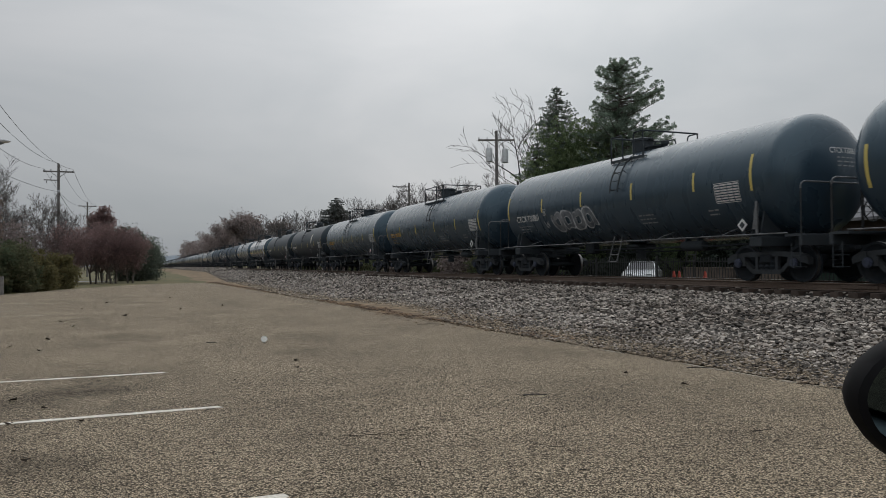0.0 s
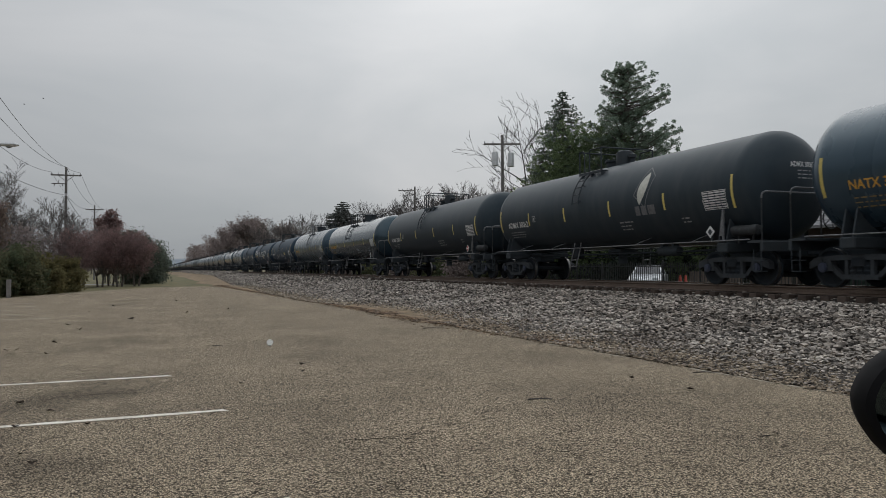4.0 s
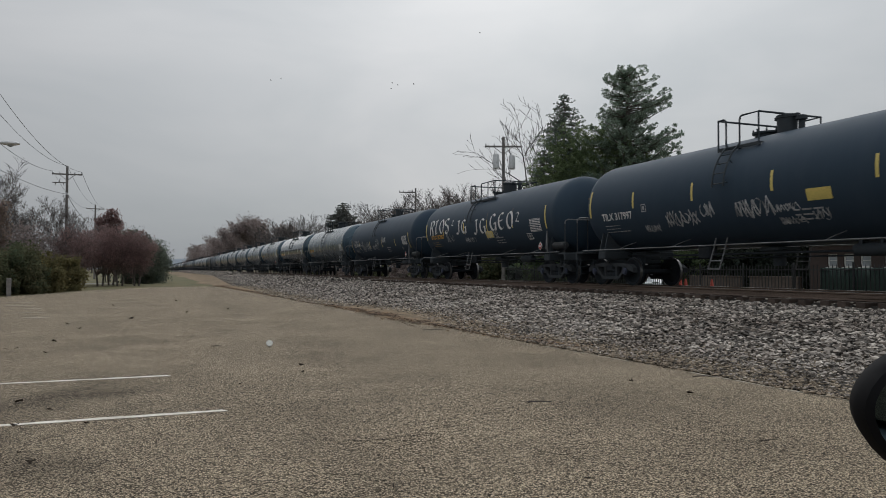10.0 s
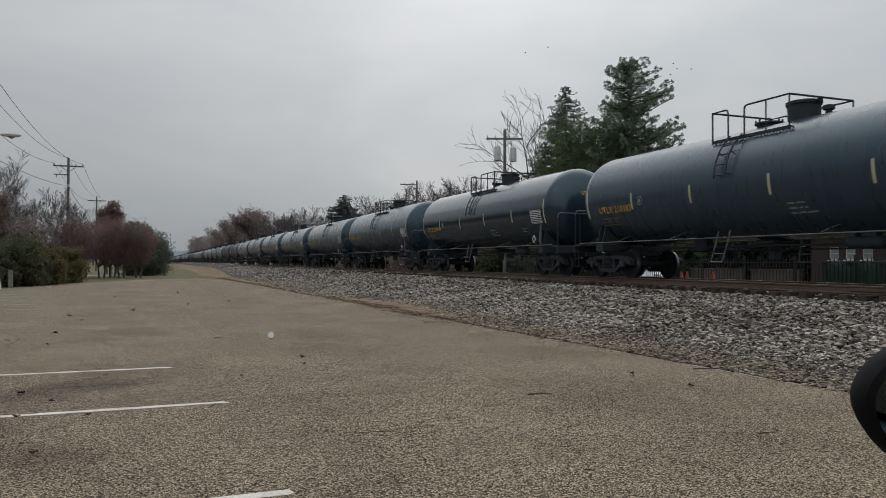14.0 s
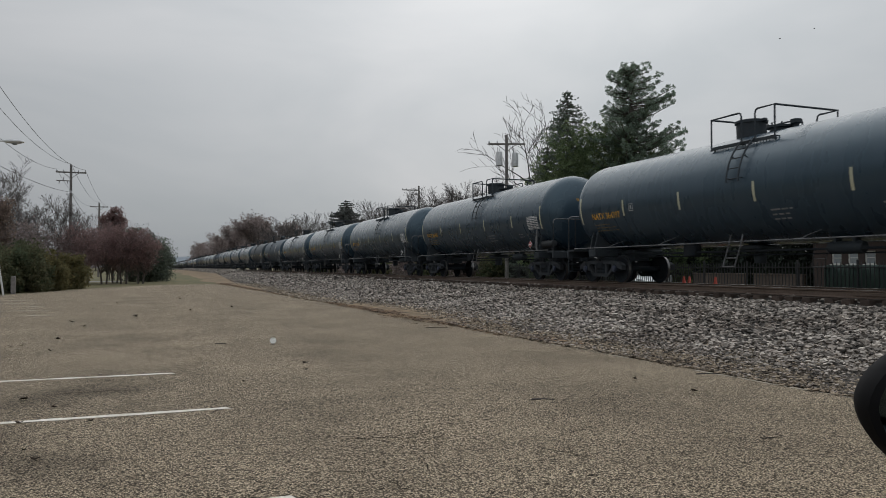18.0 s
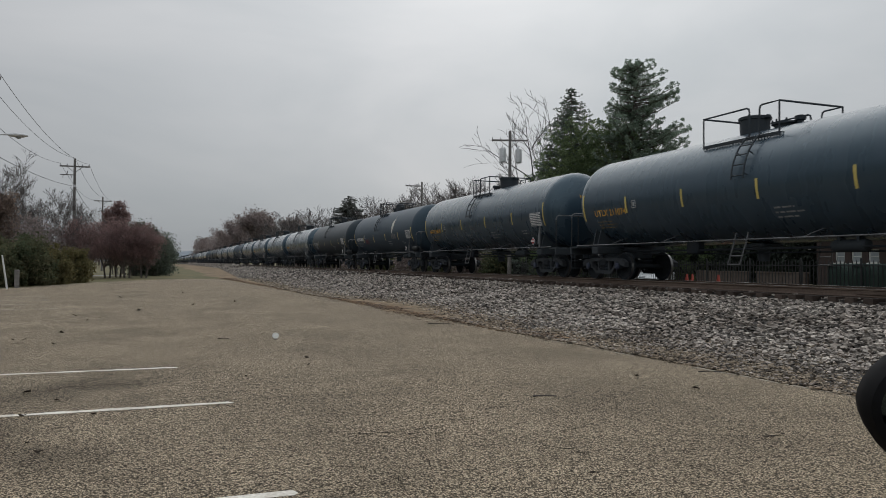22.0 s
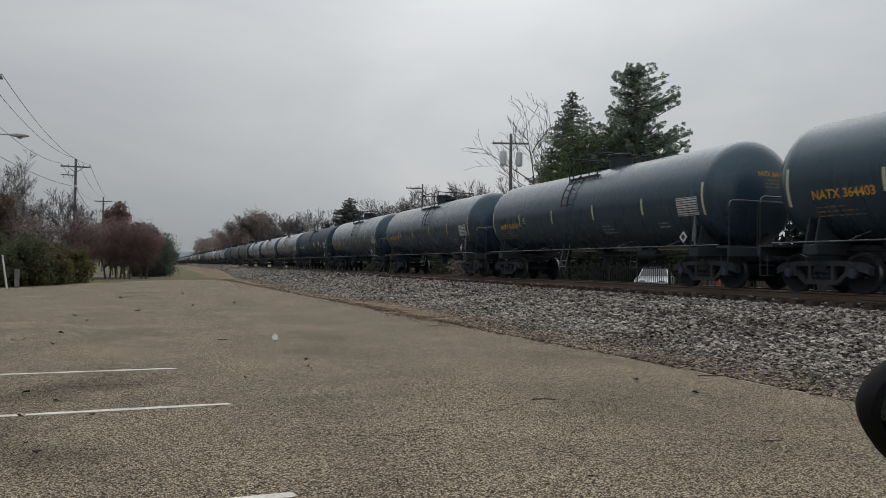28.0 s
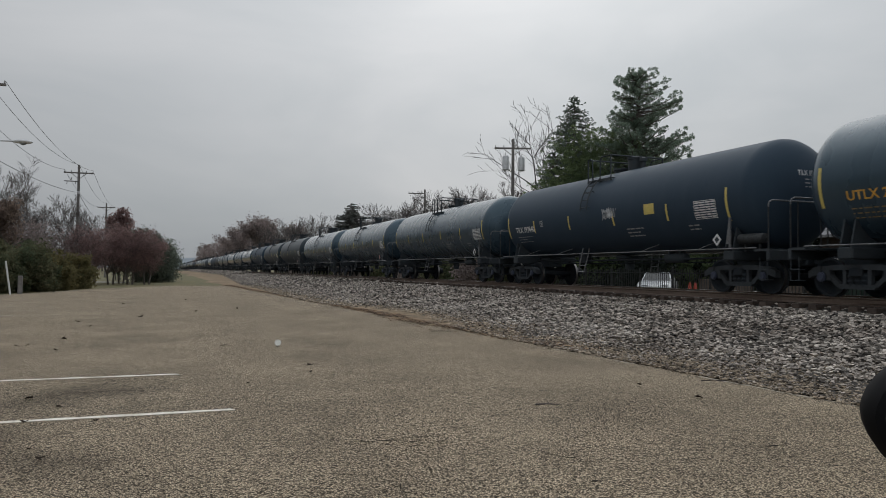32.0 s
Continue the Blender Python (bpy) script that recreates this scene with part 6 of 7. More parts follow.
for i, (x, y, s) in enumerate(((-11.5, 53.0, 2.6), (-13.5, 57.0, 3.0), (-10.5, 60.0, 2.8), (-8.5, 64.0, 2.6))):
    shrub((x, y, 0), (s, s, 4.2), BROWNLEAF, 130 + i, "brown twiggy thicket behind the shrubs", "thicket", 120, 90, 0.07)


# ---- poles, wires, lamp ----
def pole(at, height, arms, label, name="utility_pole"):
    ob = thing(name, pose(*at), label, "utility pole")
    part("post", Shape().rod((0, 0, -0.1), (0, 0, height), 0.15, 0.10, seg=12), POLE_WOOD, ob)
    for z, half, turn, *move in arms:
        c = move[0] if move else 0.0
        s = Shape().box((c - half, -0.06, z - 0.06), (c + half, 0.06, z + 0.06), 0.01)
        s.rod((c - half * 0.55, 0.02, z), (0, 0.02, z - 0.55), 0.025, seg=6)
        if not c:
            s.rod((half * 0.55, 0.02, z), (0, 0.02, z - 0.55), 0.025, seg=6)
        arm = part("crossarm", s, POLE_WOOD, ob)
        arm.matrix_basis = Matrix.Rotation(radians(turn), 4, 'Z')
        for u in (c - half * 0.95, c - half * 0.5, c + half * 0.5, c + half * 0.95):
            ins = part("insulator", Shape().turned([(0.03, z + 0.06), (0.055, z + 0.1), (0.04, z + 0.14), (0.055, z + 0.17), (0.02, z + 0.23)], Matrix.Translation((u, 0, 0)), 8), GALV, arm)
    return ob


def cable(p, q, sag, name="overhead_wire", r=0.014):
    p, q = SKEW @ Vector(p), SKEW @ Vector(q)
    pts = [p.lerp(q, i / 16) - Vector((0, 0, 4 * sag * (i / 16) * (1 - i / 16))) for i in range(17)]
    tagged(part(name, Shape().pipe(pts, r, seg=5, caps=False), CABLE), "black overhead wire strung between poles", "wire")


P1, P2 = (-7.6, 72.2, 0), (-8.4, 114.2, 0)
first = pole(P1, 10.45, ((9.75, 1.2, 0),), "grey wooden utility pole with one crossarm")
cut = part("fuse_cutout", Shape().box((-1.15, -0.05, 8.95), (-0.1, 0.05, 9.03), 0.01).rod((-0.62, 0, 9.0), (-0.55, 0, 9.35), 0.03, seg=6).rod((-0.9, 0, 9.0), (-0.95, 0, 8.72), 0.03, seg=6).rod((-0.3, 0, 9.0), (-0.24, 0, 8.75), 0.03, seg=6), POLE_WOOD, first)
part("clamp", Shape().box((-0.12, -0.14, 7.9), (0.12, 0.14, 8.12), 0.01), GALV, first)
pole(P2, 10.5, ((9.9, 1.15, 0),), "grey wooden utility pole further along the road")
P0 = (-8.5, 39.3, 0)
pole(P0, 10.8, ((9.9, 1.2, 0),), "grey wooden utility pole beside the car park")
for u in (-1.15, 0.0, 1.15):
    zz = 10.0 if u else 10.5
    cable((P0[0] + u, P0[1], zz + 0.1), (P1[0] + u, P1[1], zz), 0.9)
    cable((P1[0] + u, P1[1], zz), (P2[0] + u, P2[1], zz), 0.8)
cable((P0[0], P0[1], 6.9), (P1[0], P1[1], 8.0), 0.35, r=0.016)
cable((P1[0], P1[1], 8.0), (P2[0], P2[1], 8.0), 0.9, r=0.022)


def street_lamp(at):
    ob = thing("street_lamp", pose(*at), "grey cobra-head street lamp on a long arm", "street lamp")
    part("arm", Shape().pipe([(-1.35, 0.12, 8.6), (-1.0, 0.1, 8.8), (-0.6, 0, 8.93), (0.05, 0, 8.95)], 0.035, seg=8), GALV, ob)
    part("bracket", Shape().box((-1.4, 0.0, 8.4), (-1.3, 0.2, 8.8), 0.01), GALV, ob)
    s = Shape()
    rings = []
    for f, w, h in ((0, 0.05, 0.05), (0.12, 0.13, 0.09), (0.35, 0.19, 0.11), (0.62, 0.18, 0.1), (0.82, 0.05, 0.04)):
        rings.append([(f, w * math.cos(a), 8.95 + h * math.sin(a)) for a in np.linspace(0, 2 * math.pi, 12, endpoint=False)])
    part("lamp_head", s.loft(rings, True), GALV, ob)
    part("lens", Shape().turned([(0.02, 8.78), (0.11, 8.81), (0.14, 8.87)], Matrix.Translation((0.42, 0, 0)), 14), GLASS, ob)


street_lamp((-6.95, 39.25, -1.68))

tp = pole((22.7, 46.8, 0), 10.75, ((10.1, 1.3, -20),), "wooden pole carrying two grey transformers")
for u in (-0.62, 0.62):
    t = part("transformer", Shape().turned([(0.17, 8.5), (0.23, 8.53), (0.23, 9.42), (0.19, 9.5), (0.05, 9.53)], Matrix.Translation((u, -0.1, 0)), 16), GALV, tp, "grey transformer can")
    part("bushing", Shape().rod((u, -0.1, 9.5), (u, -0.1, 9.75), 0.035, seg=8), GALV, t)
pole((28.3, 82.1, 0), 11.0, ((10.5, 1.0, -10, -0.95),), "wooden pole with a single crossarm beyond the railway")
pole((12.5, 330.0, 0), 11.0, ((10.3, 1.2, 0),), "distant wooden pole beside the track")

# ---- beyond the track: fence, parked car, cones, brick building ----
FX = 21.8


def make_fence():
    fence = thing("iron_fence", pose(FX, 0, 0), "black iron picket fence beyond the track", "fence")
    picket = Shape().box((-0.012, -0.012, 0.08), (0.012, 0.012, 1.5))
    picket.rod((0, 0, 1.5), (0, 0, 1.58), 0.015, 0.002, seg=4)
    picket = picket.mesh("picket", FENCE)
    post = Shape().box((-0.03, -0.03, -0.05), (0.03, 0.03, 1.64), 0.006).mesh("fence_post", FENCE)
    y0, y1 = 8.0, 44.5
    for i in range(int((y1 - y0) / 0.16)):
        part("picket", picket, None, fence).matrix_basis = pose(0, y0 + 0.16 * i, 0)
    for i in range(int((y1 - y0) / 2.5) + 1):
        part("fence_post", post, None, fence).matrix_basis = pose(0, y0 + 2.5 * i + 0.06, 0)
    for z in (0.2, 1.36):
        part("fence_rail", Shape().box((-0.02, y0, z), (0.02, y1, z + 0.04)), FENCE, fence)


make_fence()
tarp = Shape()
n = 40
rings = [[(FX + 0.16 + 0.05 * math.sin(i * 1.7), 8.0 + 11.3 * i / n, z) for z in (0.0, 0.5, 1.0, 1.45)] for i in range(n + 1)]
tarp.add([p for r in rings for p in r], [(i * 4 + j, i * 4 + j + 1, (i + 1) * 4 + j + 1, (i + 1) * 4 + j) for i in range(n) for j in range(3)])
tob = part("screen_cloth", tarp, TARP, None, "dark green screen cloth tied along the fence")
tob.modifiers.new("thick", 'SOLIDIFY').thickness = 0.01
tagged(tob, category="screen cloth")


def cone(x, y):
    c = thing("traffic_cone", pose(x, y, 0.34), "small red-orange traffic cone beyond the track", "traffic cone", "traffic cones")
    part("cone_body", Shape().turned([(0.15, 0.03), (0.13, 0.06), (0.035, 0.68), (0.02, 0.7)], None, 16), CONE, c)
    part("cone_base", Shape().box((-0.19, -0.19, 0), (0.19, 0.19, 0.035), 0.01), CONE, c)


for x, y in ((18.2, 22.12), (18.15, 22.36), (18.2, 20.75)):
    cone(x, y)


def parked_car(at, turn):
    """Saloon: lower body, narrower glasshouse with pillars, windscreen and rear window, lamps, wheels."""
    ob = thing("parked_car", pose(*at, 0, 0, turn), "white parked saloon car behind the iron fence", "car")
    low = [(-2.2, 0.35), (-2.27, 0.6), (-2.2, 0.84), (-1.5, 0.96), (1.05, 0.98), (1.95, 0.84), (2.22, 0.68), (2.25, 0.35)]
    rings = [[(y * k, x, 0.35 + (z - 0.35) * q) for y, z in low] for x, k, q in ((-0.9, 0.97, 0.94), (-0.84, 1.0, 1.0), (0.84, 1.0, 1.0), (0.9, 0.97, 0.94))]
    part("body", Shape().loft(rings, True), CAR_WHITE, ob)
    roof = [(-1.0, 1.36), (-0.6, 1.41), (0.25, 1.42), (0.55, 1.37)]
    part("roof", Shape().loft([[(y, x, z) for y, z in roof] + [(y, x, z - 0.05) for y, z in reversed(roof)] for x in (-0.62, 0.62)], True), CAR_WHITE, ob)
    for y0, y1 in ((-1.62, -1.0), (1.1, 0.55)):
        for x in (-1, 1):
            part("pillar", Shape().rod((y0, 0.76 * x, 0.95), (y1, 0.61 * x, 1.37), 0.04, seg=6), CAR_WHITE, ob)
        s = Shape().add([(y0, -0.74, 0.96), (y0, 0.74, 0.96), (y1, 0.6, 1.36), (y1, -0.6, 1.36)], [(0, 1, 2, 3)])
        part("windscreen" if y0 > 0 else "rear_window", s, DARK_GLASS, ob)
    for x in (-1, 1):
        s = Shape().add([(-1.55, 0.77 * x, 0.96), (1.05, 0.77 * x, 0.96), (0.52, 0.62 * x, 1.36), (-0.97, 0.62 * x, 1.36)], [(0, 1, 2, 3)])
        part("side_window", s, DARK_GLASS, ob)
        part("headlamp", Shape().box((2.1, 0.5 * x - 0.16, 0.64), (2.2, 0.5 * x + 0.16, 0.76), 0.02), GLASS, ob)
        part("tail_lamp", Shape().box((-2.26, 0.6 * x - 0.16, 0.68), (-2.18, 0.6 * x + 0.16, 0.82), 0.02), RED, ob)
    for x in (-1.4, 1.4):
        for y in (-0.85, 0.85):
            w = part("wheel", Shape().turned([(0.2, -0.09), (0.31, -0.09), (0.33, -0.05), (0.33, 0.05), (0.31, 0.09), (0.2, 0.09)], None, 20), TYRE, ob)
            w.matrix_basis = pose(x, y, 0.33, 90)
            part("rim", Shape().turned([(0.05, -0.095), (0.2, -0.08), (0.2, 0.08), (0.05, 0.095)], None, 14), GALV, w)


parked_car((25.1, 33.5, 0), 228)


def brick_building():
    b = thing("brick_building", pose(27.0, 17.0, 0), "low red brick building with white windows and a grey roof", "building")
    x0, x1, y0, y1, h = 0.0, 9.0, -12.0, 7.6, 3.1
    # the wall facing the track, built in pieces round its window openings
    wins = [(-9.6, 1.0), (-7.0, 1.0), (-4.4, 1.0), (-1.9, 1.0), (0.6, 0.5), (1.4, 0.5), (2.2, 0.5), (3.7, 0.5), (4.8, 0.5), (5.6, 0.5), (6.4, 0.5)]
    s, y = Shape(), y0
    for c, w in wins:
        s.box((x0, y, 0), (x0 + 0.25, c - w / 2, h))
        s.box((x0, c - w / 2, 0), (x0 + 0.25, c + w / 2, 1.5))
        s.box((x0, c - w / 2, 2.06), (x0 + 0.25, c + w / 2, h))
        y = c + w / 2
    s.box((x0, y, 0), (x0 + 0.25, y1, h))
    s.box((x0 + 0.25, y0, 0), (x1, y0 + 0.25, h)).box((x0 + 0.25, y1 - 0.25, 0), (x1, y1, h)).box((x1, y0, 0), (x1 + 0.25, y1, h))
    part("wall", s, BRICK, b, "red brick wall", smooth=False)
    for c, w in wins:
        f = Shape()
        a, e = c - w / 2, c + w / 2
        for lo, hi, z0, z1 in ((a, a + 0.05, 1.5, 2.06), (e - 0.05, e, 1.5, 2.06), (a, e, 1.5, 1.55), (a, e, 2.01, 2.06), (a, e, 1.76, 1.79)):
            f.box((x0 + 0.05, lo, z0), (x0 + 0.13, hi, z1))
        k = int(w / 0.5)
        for i in range(1, k):
            yy = a + w * i / k
            f.box((x0 + 0.06, yy - 0.02, 1.5), (x0 + 0.12, yy + 0.02, 2.06))
        wob = part("window", f, TRIM, b, "white window frame", smooth=False)
        part("pane", Shape().box((x0 + 0.085, a + 0.05, 1.53), (x0 + 0.095, e - 0.05, 2.03)), GLASS, wob, smooth=False)
        part("window_sill", Shape().box((x0 - 0.05, a - 0.05, 1.44), (x0 + 0.02, e + 0.05, 1.5)), TRIM, wob, smooth=False)
    # roof with courses of shingles, low eaves
    r = Shape()
    for sgn in (0, 1):
        for i in range(14):
            f0, f1 = i / 14, (i + 1) / 14
            xa, xb = -0.5 + 5.2 * f0, -0.5 + 5.2 * f1
            za, zb = h - 0.05 + 3.4 * f0, h - 0.05 + 3.4 * f1
            if sgn:
                xa, xb = 9.25 - xa, 9.25 - xb
            r.add([(xa, y0 - 0.4, za + 0.05), (xb, y0 - 0.4, zb + 0.02), (xb, y1 + 0.4, zb + 0.02), (xa, y1 + 0.4, za + 0.05), (xa, y0 - 0.4, za - 0.05), (xb, y0 - 0.4, zb - 0.05), (xb, y1 + 0.4, zb - 0.05), (xa, y1 + 0.4, za - 0.05)],
                  [(0, 1, 2, 3), (4, 7, 6, 5), (0, 3, 7, 4), (1, 5, 6, 2), (0, 4, 5, 1), (3, 2, 6, 7)])
    part("roof", r, SHINGLE, b, "grey shingle roof", smooth=False)
    part("gutter", Shape().box((-0.62, y0 - 0.4, h - 0.12), (-0.5, y1 + 0.4, h)), SHINGLE, b, smooth=False)
    part("gable", Shape().add([(0, y0 + 0.02, h), (9.25, y0 + 0.02, h), (4.62, y0 + 0.02, h + 3.1), (0, y0 + 0.2, h), (9.25, y0 + 0.2, h), (4.62, y0 + 0.2, h + 3.1)], [(0, 1, 2), (5, 4, 3), (0, 3, 4, 1), (1, 4, 5, 2), (2, 5, 3, 0)]), BRICK, b, smooth=False)


brick_building()

# dark growth behind the fence and along the far side of the line
for i, (x, y, w, d, h, mat) in enumerate(((29.8, 27.2, 1.3, 2.4, 3.8, YEW), (30.0, 31.5, 1.5, 2.8, 3.6, YEW), (27.0, 37.5, 1.5, 2.6, 3.0, YEW), (26.6, 42.5, 1.5, 2.6, 3.0, YEW), (32.0, 35.0, 2.2, 2.6, 3.8, YEW), (25.0, 47.5, 1.6, 3.0, 2.6, YEW), (25.5, 53.5, 1.8, 3.4, 2.8, HEDGE), (26.0, 60.5, 1.8, 4.0, 2.6, BROWNLEAF), (26.0, 69.0, 2.0, 5.0, 3.0, HEDGE),
                                          (26.5, 79.0, 2.0, 5.5, 3.0, BROWNLEAF), (26.0, 91.0, 2.2, 6.5, 3.2, HEDGE), (26.0, 105.0, 2.4, 8.0, 3.4, BROWNLEAF), (25.5, 122.0, 2.6, 9.5, 3.6, HEDGE), (25.0, 142.0, 3.0, 11.0, 4.0, BROWNLEAF), (33.0, 41.5, 2.4, 3.2, 4.0, HEDGE))):
    shrub((x, y, 0), (w, d, h), mat, 150 + i, "dense dark undergrowth along the far side of the railway", "undergrowth", 100, 60, 0.115)
s = Shape()
for a, b in ((25.6, 28.6), (29.2, 33.0)):
    s.box((0, a, 0), (0.22, b, 1.0), 0.01)
    s.box((-0.04, a - 0.04, 1.0), (0.26, b + 0.04, 1.07), 0.01)
w = thing("garden_wall", pose(27.4, 0, 0), "low brown weathered wall behind the fence", "wall")
part("wall", s, GREY_WALL, w, smooth=False)

# far wooded ridge on the horizon; its haze is only the blue-grey colour
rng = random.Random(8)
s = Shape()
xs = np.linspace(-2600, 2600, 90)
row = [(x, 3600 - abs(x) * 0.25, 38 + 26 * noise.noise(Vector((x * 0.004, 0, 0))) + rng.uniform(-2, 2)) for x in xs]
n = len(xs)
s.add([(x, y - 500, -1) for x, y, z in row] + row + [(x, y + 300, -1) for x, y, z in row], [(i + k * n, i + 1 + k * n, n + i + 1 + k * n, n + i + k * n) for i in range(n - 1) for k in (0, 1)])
setting("backdrop", s, HILL, "wooded ridge on the horizon, coloured blue-grey for haze", "hill", smooth=True)

# ---- small things on the asphalt ----
cup = thing("paper_cup", pose(1.852, 13.31, 0.056, 0, 62, -98) @ Matrix.Diagonal((0.72, 0.72, 0.72, 1)), "white lidded paper cup lying on the asphalt", "cup")
part("cup_wall", Shape().loft([[(r * math.cos(a), r * math.sin(a), z) for a in np.linspace(0, 2 * math.pi, 20, endpoint=False)] for r, z in ((0.055, -0.06), (0.073, 0.04), (0.06, 0.04))], True), PAPER, cup)
part("cup_lid", Shape().turned([(0.074, 0.03), (0.079, 0.034), (0.079, 0.052), (0.064, 0.055), (0.058, 0.030), (0.02, 0.028)], None, 24), PAPER, cup)


def curled_leaf(rng):
    s = Shape()
    n = 6
    a, k = rng.uniform(0.02, 0.04), rng.uniform(0.4, 0.9)
    top = [((i / n - 0.5) * 2 * a, math.sin(math.pi * i / n) * a * k, 0.006 + 0.02 * abs(i / n - 0.5)) for i in range(n + 1)]
    low = [(x, -y, z + 0.004) for x, y, z in top]
    s.add(top + low, [(i, n + 1 + i, n + 2 + i, i + 1) for i in range(n)])
    return s.mesh("dead_leaf", LITTER)


LEAVES = [curled_leaf(random.Random(i)) for i in range(5)]


def make_litter():
    rng = random.Random(77)
    spots = [(0.03, 35.5), (0.91, 33.29), (-1.37, 30.03), (0.93, 24.23), (2.34, 25.74), (-1.92, 20.12), (-1.72, 15.43), (-2.2, 14.01), (-1.6, 13.42), (0.97, 9.05), (-1.12, 7.38), (-0.54, 7.23), (-0.93, 8.08), (-0.92, 6.28), (-0.96, 5.96), (-0.8, 5.95), (-1.57, 18.54), (-0.59, 21.79)]
    spots += [(rng.uniform(-3, 6), rng.uniform(5, 50)) for i in range(34)]
    for i, (x, y) in enumerate(spots):
        big = rng.uniform(0.8, 1.2) if i < 18 and y < 12 else rng.uniform(2.0, 3.0) if i < 18 else rng.uniform(0.8, 1.6)
        ob = tagged(new("dead_leaf", LEAVES[i % 5]), "brown curled dead leaf on the asphalt", "leaf", "fallen leaves")
        ob.matrix_basis = pose(x, y, 0.0, 0, 0, rng.uniform(0, 360)) @ Matrix.Diagonal((big, big, big * 1.5, 1))
    for x, y, turn, ln in ((5.92, 15.65, -18, 0.5), (1.06, 13.71, -20, 0.2), (3.73, 6.75, -18, 0.25), (6.6, 7.6, -20, 0.3)):
        t = tagged(part("twig", Shape().pipe([(-ln / 2, 0, 0.008), (0, 0.015, 0.012), (ln / 2, -0.01, 0.008)], [0.008, 0.007, 0.004], seg=5), TWIG), "thin dry twig on the asphalt", "twig")
        t.matrix_basis = pose(x, y, 0, 0, 0, turn)


def make_posts():
    p = thing("marker_post", pose(-7.2, 41.0, 0, 0, -8, 0), "leaning white marker post at the asphalt edge", "post")
    part("shaft", Shape().rod((0, 0, -0.05), (0, 0, 1.62), 0.045, 0.04, seg=10), TRIM, p)
    part("cap", Shape().turned([(0.045, 1.61), (0.05, 1.63), (0.02, 1.66)], None, 10), TRIM, p)
    q = thing("wooden_post", pose(-7.05, 42.6, 0), "short grey wooden bollard at the asphalt edge", "post")
    part("shaft", Shape().box((-0.1, -0.1, -0.05), (0.1, 0.1, 0.92), 0.02), POLE_WOOD, q)


def make_cracks():
    rng = random.Random(31)
    for pts in ([(1.13, 4.93), (1.31, 4.79), (1.41, 4.61), (1.46, 4.25)],
                [(1.4, 4.58), (1.38, 4.33), (1.42, 4.17)],
                [(1.75, 4.98), (1.73, 4.73), (1.77, 4.52)],
                [(2.64, 4.23), (2.72, 4.15), (2.72, 3.96)],
                [(1.99, 11.7), (2.06, 10.25), (2.05, 9.12)],
                [(0.28, 6.92), (0.44, 7.12), (0.62, 7.55)],
                [(4.48, 4.93), (4.47, 4.61), (4.77, 4.56)],
                [(2.74, 4.98), (2.85, 4.76), (2.94, 4.52)],
                [(1.57, 29.36), (1.64, 23.05), (1.54, 18.79)],
                [(-1.21, 8.69), (-0.92, 8.94), (-0.47, 8.96), (-0.12, 8.91)],
                [(5.09, 6.82), (5.32, 6.17), (5.59, 5.83)],
                [(1.44, 5.78), (1.79, 5.71), (2.02, 5.53)]):
        crack(pts, 0.013, rng)
    # a fine net of long wandering cracks
    for k in range(16):
        x, y, a = rng.uniform(0.6, 5.5), rng.uniform(3.6, 8.5), rng.uniform(0, 3.14)
        pts = [(x, y)]
        for i in range(rng.randint(3, 6)):
            a += rng.gauss(0, 0.5)
            x, y = x + 0.22 * math.cos(a), y + 0.22 * math.sin(a)
            pts.append((x, y))
        crack(pts, 0.006, rng)


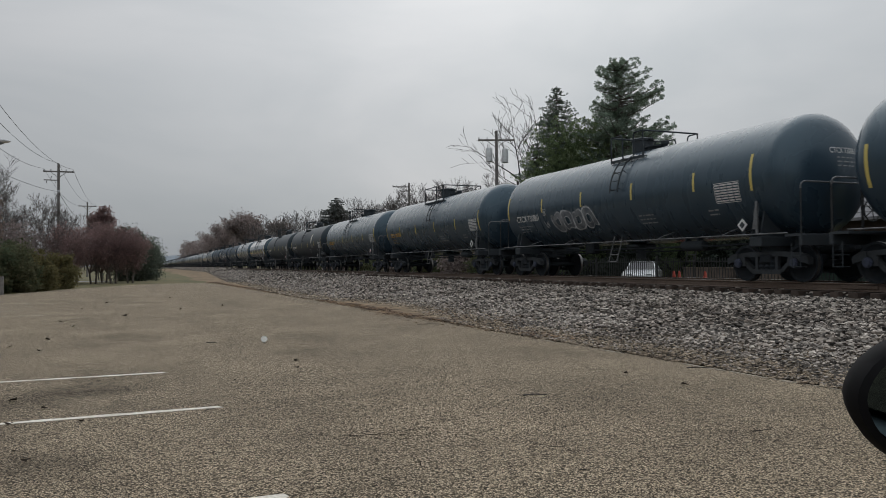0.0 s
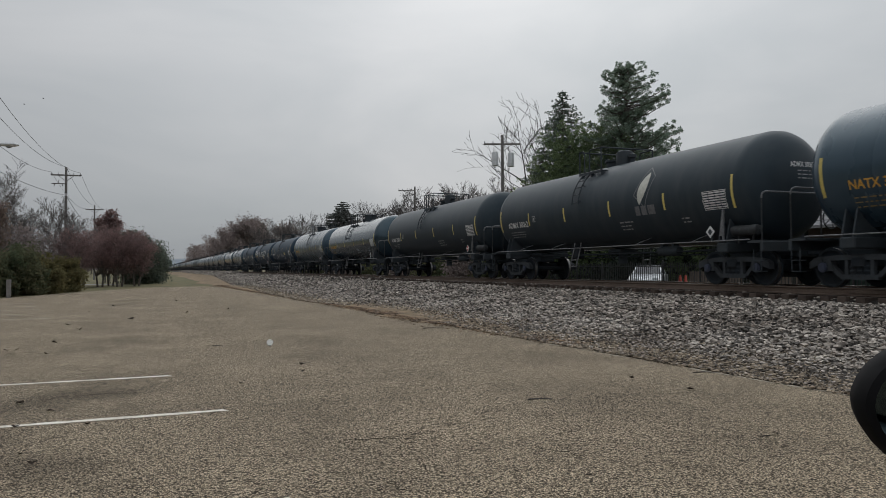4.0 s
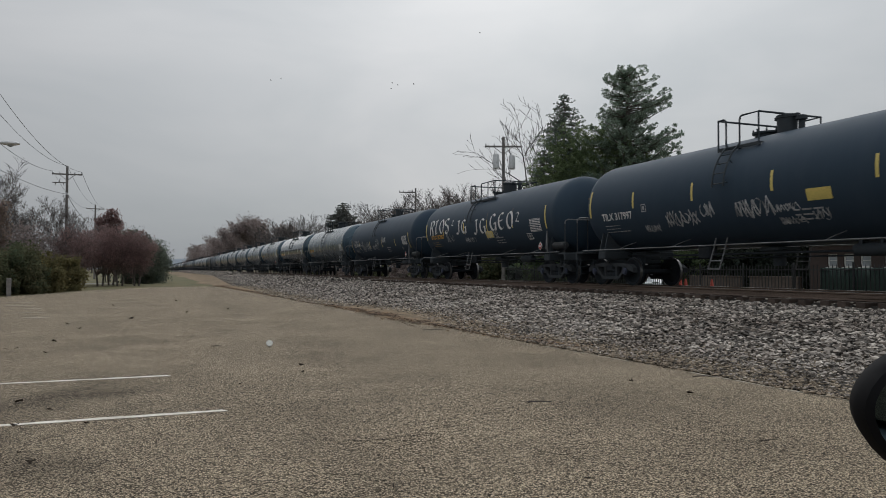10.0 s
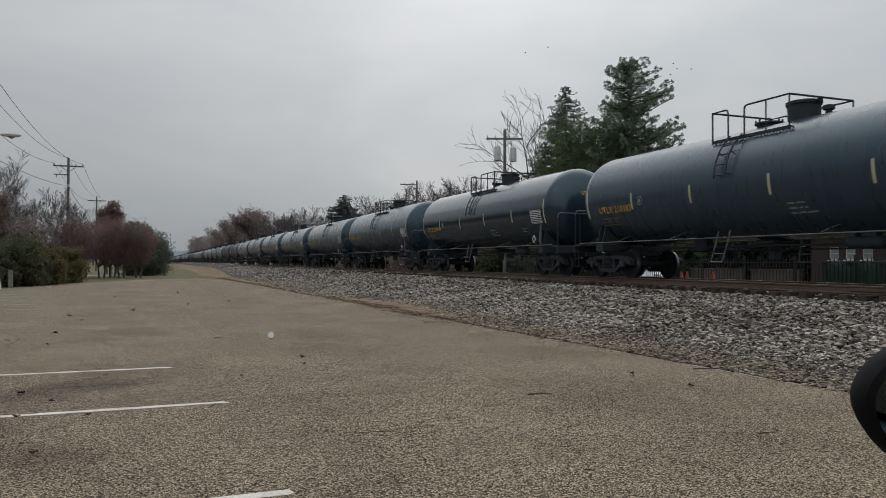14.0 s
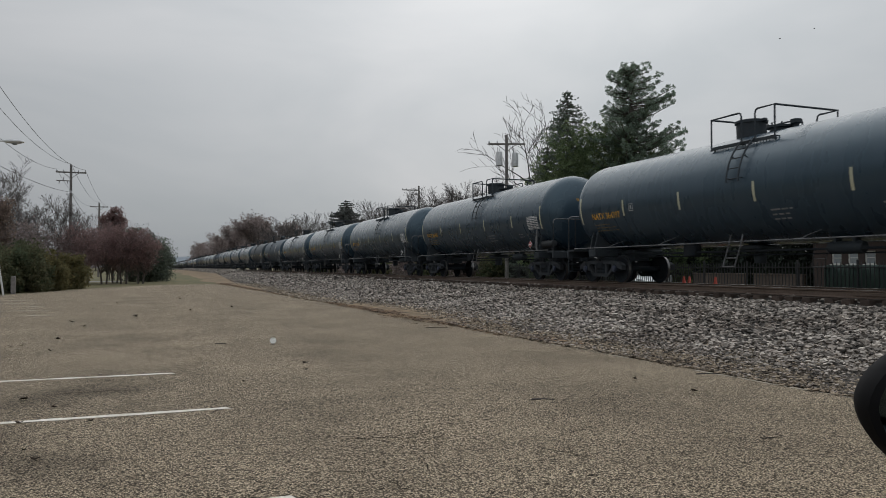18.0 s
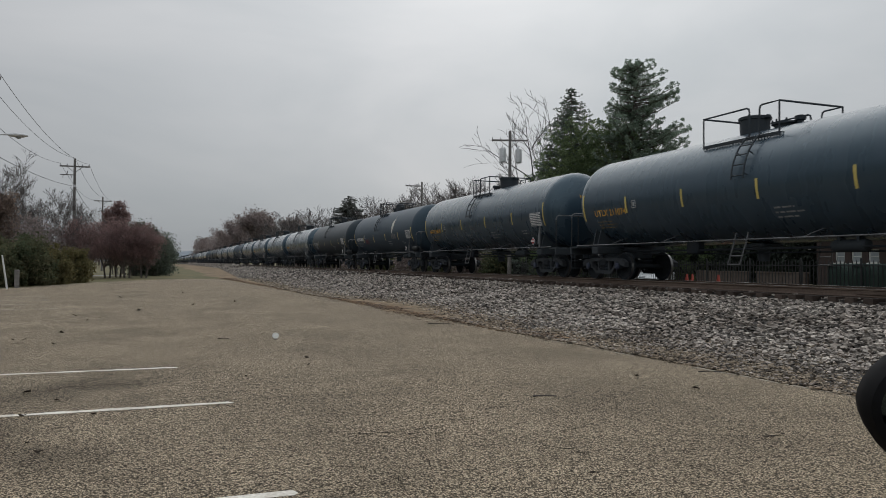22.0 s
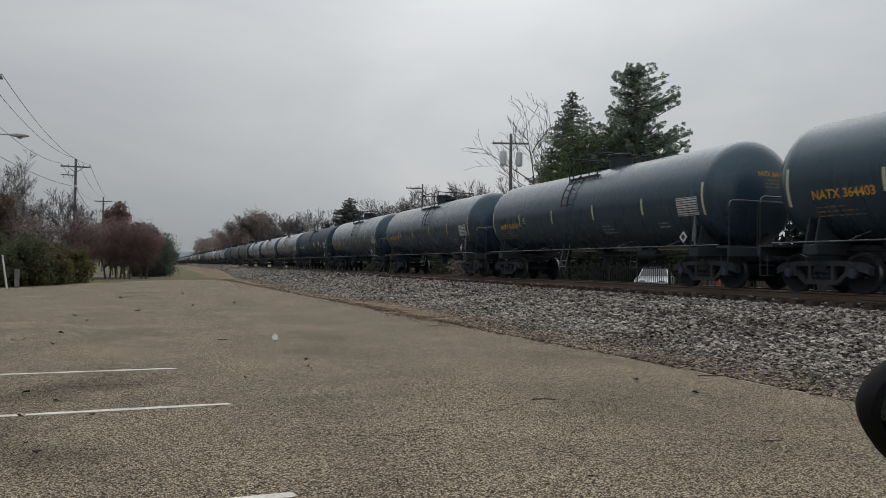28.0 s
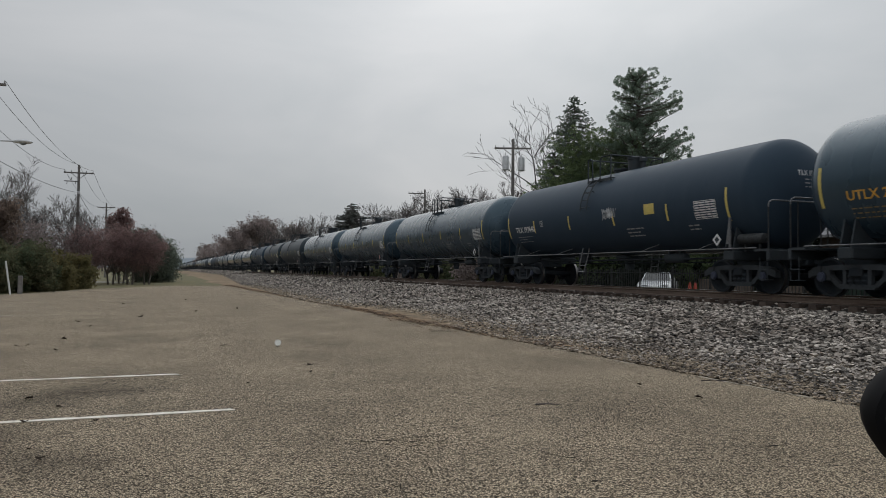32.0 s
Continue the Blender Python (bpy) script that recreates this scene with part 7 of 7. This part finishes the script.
def wing_mirror():
    """The filming car's own mirror: a rounded black shell with its glass, held by a stalk on the door."""
    fwd, side = Vector((math.sin(radians(21.11)), math.cos(radians(21.11)), 0)), Vector((math.cos(radians(21.11)), -math.sin(radians(21.11)), 0))
    c = Vector((0, 0, 1.374)) + fwd * 0.80 + side * 0.570 + Vector((0, 0, -0.147))
    turn = Matrix((( side.x, fwd.x, 0), (side.y, fwd.y, 0), (0, 0, 1))).to_4x4()
    ob = thing("wing_mirror", Matrix.Translation(c) @ turn, "black plastic car wing mirror on the door", "car mirror", "", False)
    rings = []
    for d, k in ((-0.035, 0.90), (-0.03, 0.97), (-0.015, 1.0), (0.02, 0.98), (0.06, 0.85), (0.09, 0.6), (0.105, 0.25)):
        row = []
        for i in range(32):
            a = 2 * math.pi * i / 32
            ca, sa = math.cos(a), math.sin(a)
            off = -0.022 + 0.027 * max(0.0, min(1.0, (d + 0.015) / 0.075))
            row.append((off + 0.105 * k * math.copysign(abs(ca) ** 1.0, ca), d, (0.070 if sa > 0 else 0.080) * k * math.copysign(abs(sa) ** 1.12, sa)))
        rings.append(row)
    inner = [[((x + 0.022) * 0.9 - 0.022, -0.02, z * 0.88) for x, _, z in rings[1]]]
    part("shell", Shape().loft(inner + rings, True), BLACK_PLASTIC, ob)
    g = [(-0.022 + 0.09 * math.copysign(abs(math.cos(a)) ** 0.8, math.cos(a)), 0.056 * math.copysign(abs(math.sin(a)) ** 0.85, math.sin(a))) for a in np.linspace(0, 2 * math.pi, 32, endpoint=False)]
    part("glass", Shape().loft([[(x, -0.027, z) for x, z in g], [(x, -0.022, z) for x, z in g]], True), MIRROR, ob, "mirror glass")
    part("stalk", Shape().pipe([(0.06, 0.03, -0.05), (0.14, 0.03, -0.10), (0.2, 0.0, -0.16)], [0.03, 0.028, 0.03], seg=10), BLACK_PLASTIC, ob)
    part("door_panel", Shape().box((0.16, -1.0, -1.0), (0.24, 0.1, -0.12), 0.03), CAR_WHITE, ob, "door of the filming car")
    w = part("wheel", Shape().turned([(0.2, -0.1), (0.31, -0.1), (0.33, -0.06), (0.33, 0.06), (0.31, 0.1), (0.2, 0.1)], None, 22), TYRE, ob)
    w.matrix_basis = pose(0.3, -0.75, 0.33 - c.z, 0, 90, 0)


def bird():
    ob = thing("bird", pose(0, 0, 0), "small dark bird in level flight", "bird", "flock of birds", False)
    part("body", Shape().turned([(0.005, -0.15), (0.04, -0.08), (0.055, 0.0), (0.04, 0.08), (0.03, 0.1), (0.005, 0.15)], Matrix.Rotation(radians(90), 4, 'Y'), 10), CABLE, ob)
    for side in (-1, 1):
        part("wing", Shape().loft([[(-0.06, 0, 0.0), (0.06, 0, 0.0), (0.06, 0, 0.015), (-0.06, 0, 0.015)], [(-0.1, side * 0.16, 0.06), (0.03, side * 0.16, 0.06), (0.03, side * 0.16, 0.07), (-0.1, side * 0.16, 0.07)], [(-0.13, side * 0.3, 0.03), (-0.1, side * 0.3, 0.03), (-0.1, side * 0.3, 0.035), (-0.13, side * 0.3, 0.035)]], True), CABLE, ob)
    return ob


# across and up from the eye at nine seconds, drift across and up each second, at 120 m
FLOCK = [(-38.5, 30.3, 10.4, 0.9), (-37.3, 30.35, 10.9, 1.1), (-20.3, 30.4, 12.2, 0.3), (-19.7, 29.5, 11.4, 0.3), (-18.6, 30.0, 11.4, 0.4), (-15.2, 29.95, 10.6, 0.6), (-5.6, 37.2, 11.9, 2.0)]
BIRDS = [bird() for _ in FLOCK]

make_litter()
make_posts()
make_cracks()
wing_mirror()
make_stones()
make_ties()

# ---- motion of the train ----
TRAVEL = lambda t: 12.0247 * t + 0.01035 * t * t


def motions():
    times = [0, 2, 4, 6, 8, 10, 12, 14, 16, 18, 20, 22, 24, 26, 28, 30, 32]
    for k, car in enumerate(CARS):
        y0 = MIDDLES[k] if k < len(MIDDLES) else MIDDLES[-1] + PITCH * (k - len(MIDDLES) + 1)
        walk(car, [(t, pose(TRACK_X, y0 - TRAVEL(t), RAIL_TOP)) for t in times])
    a = radians(21.35)
    for ob, (u, v, du, dv) in zip(BIRDS, FLOCK):
        rows = []
        for t in (0, 4, 8, 12, 16, 20, 24, 28, 32):
            p = u + du * (t - 9)
            rows.append((t, pose(p * math.cos(a) + 120 * math.sin(a), 120 * math.cos(a) - p * math.sin(a), EYE[2] + max(2.5, v + dv * (t - 9) * 0.9), 0, 0, -21.35)))
        walk(ob, rows)
    # wheels: all axles roll alike, so the axles of the first car carry the keys and the rest share them
    actions = {}
    for car in CARS:
        for truck in car.children:
            if not truck.name.startswith("truck"):
                continue
            for axle in truck.children:
                if not axle.name.startswith("wheelset"):
                    continue
                side = round(axle.matrix_basis.translation.y, 2)
                if side not in actions:
                    rows = [(i / FPS, pose(0, side, 0.457) @ Matrix.Rotation(TRAVEL(i / FPS) / 0.457, 4, 'X')) for i in range(0, 32 * FPS + 1)]
                    walk(axle, rows)
                    actions[side] = axle.animation_data
                else:
                    axle.rotation_mode = 'QUATERNION'
                    data = axle.animation_data_create()
                    data.action = actions[side].action
                    data.action_slot = actions[side].action_slot


motions()
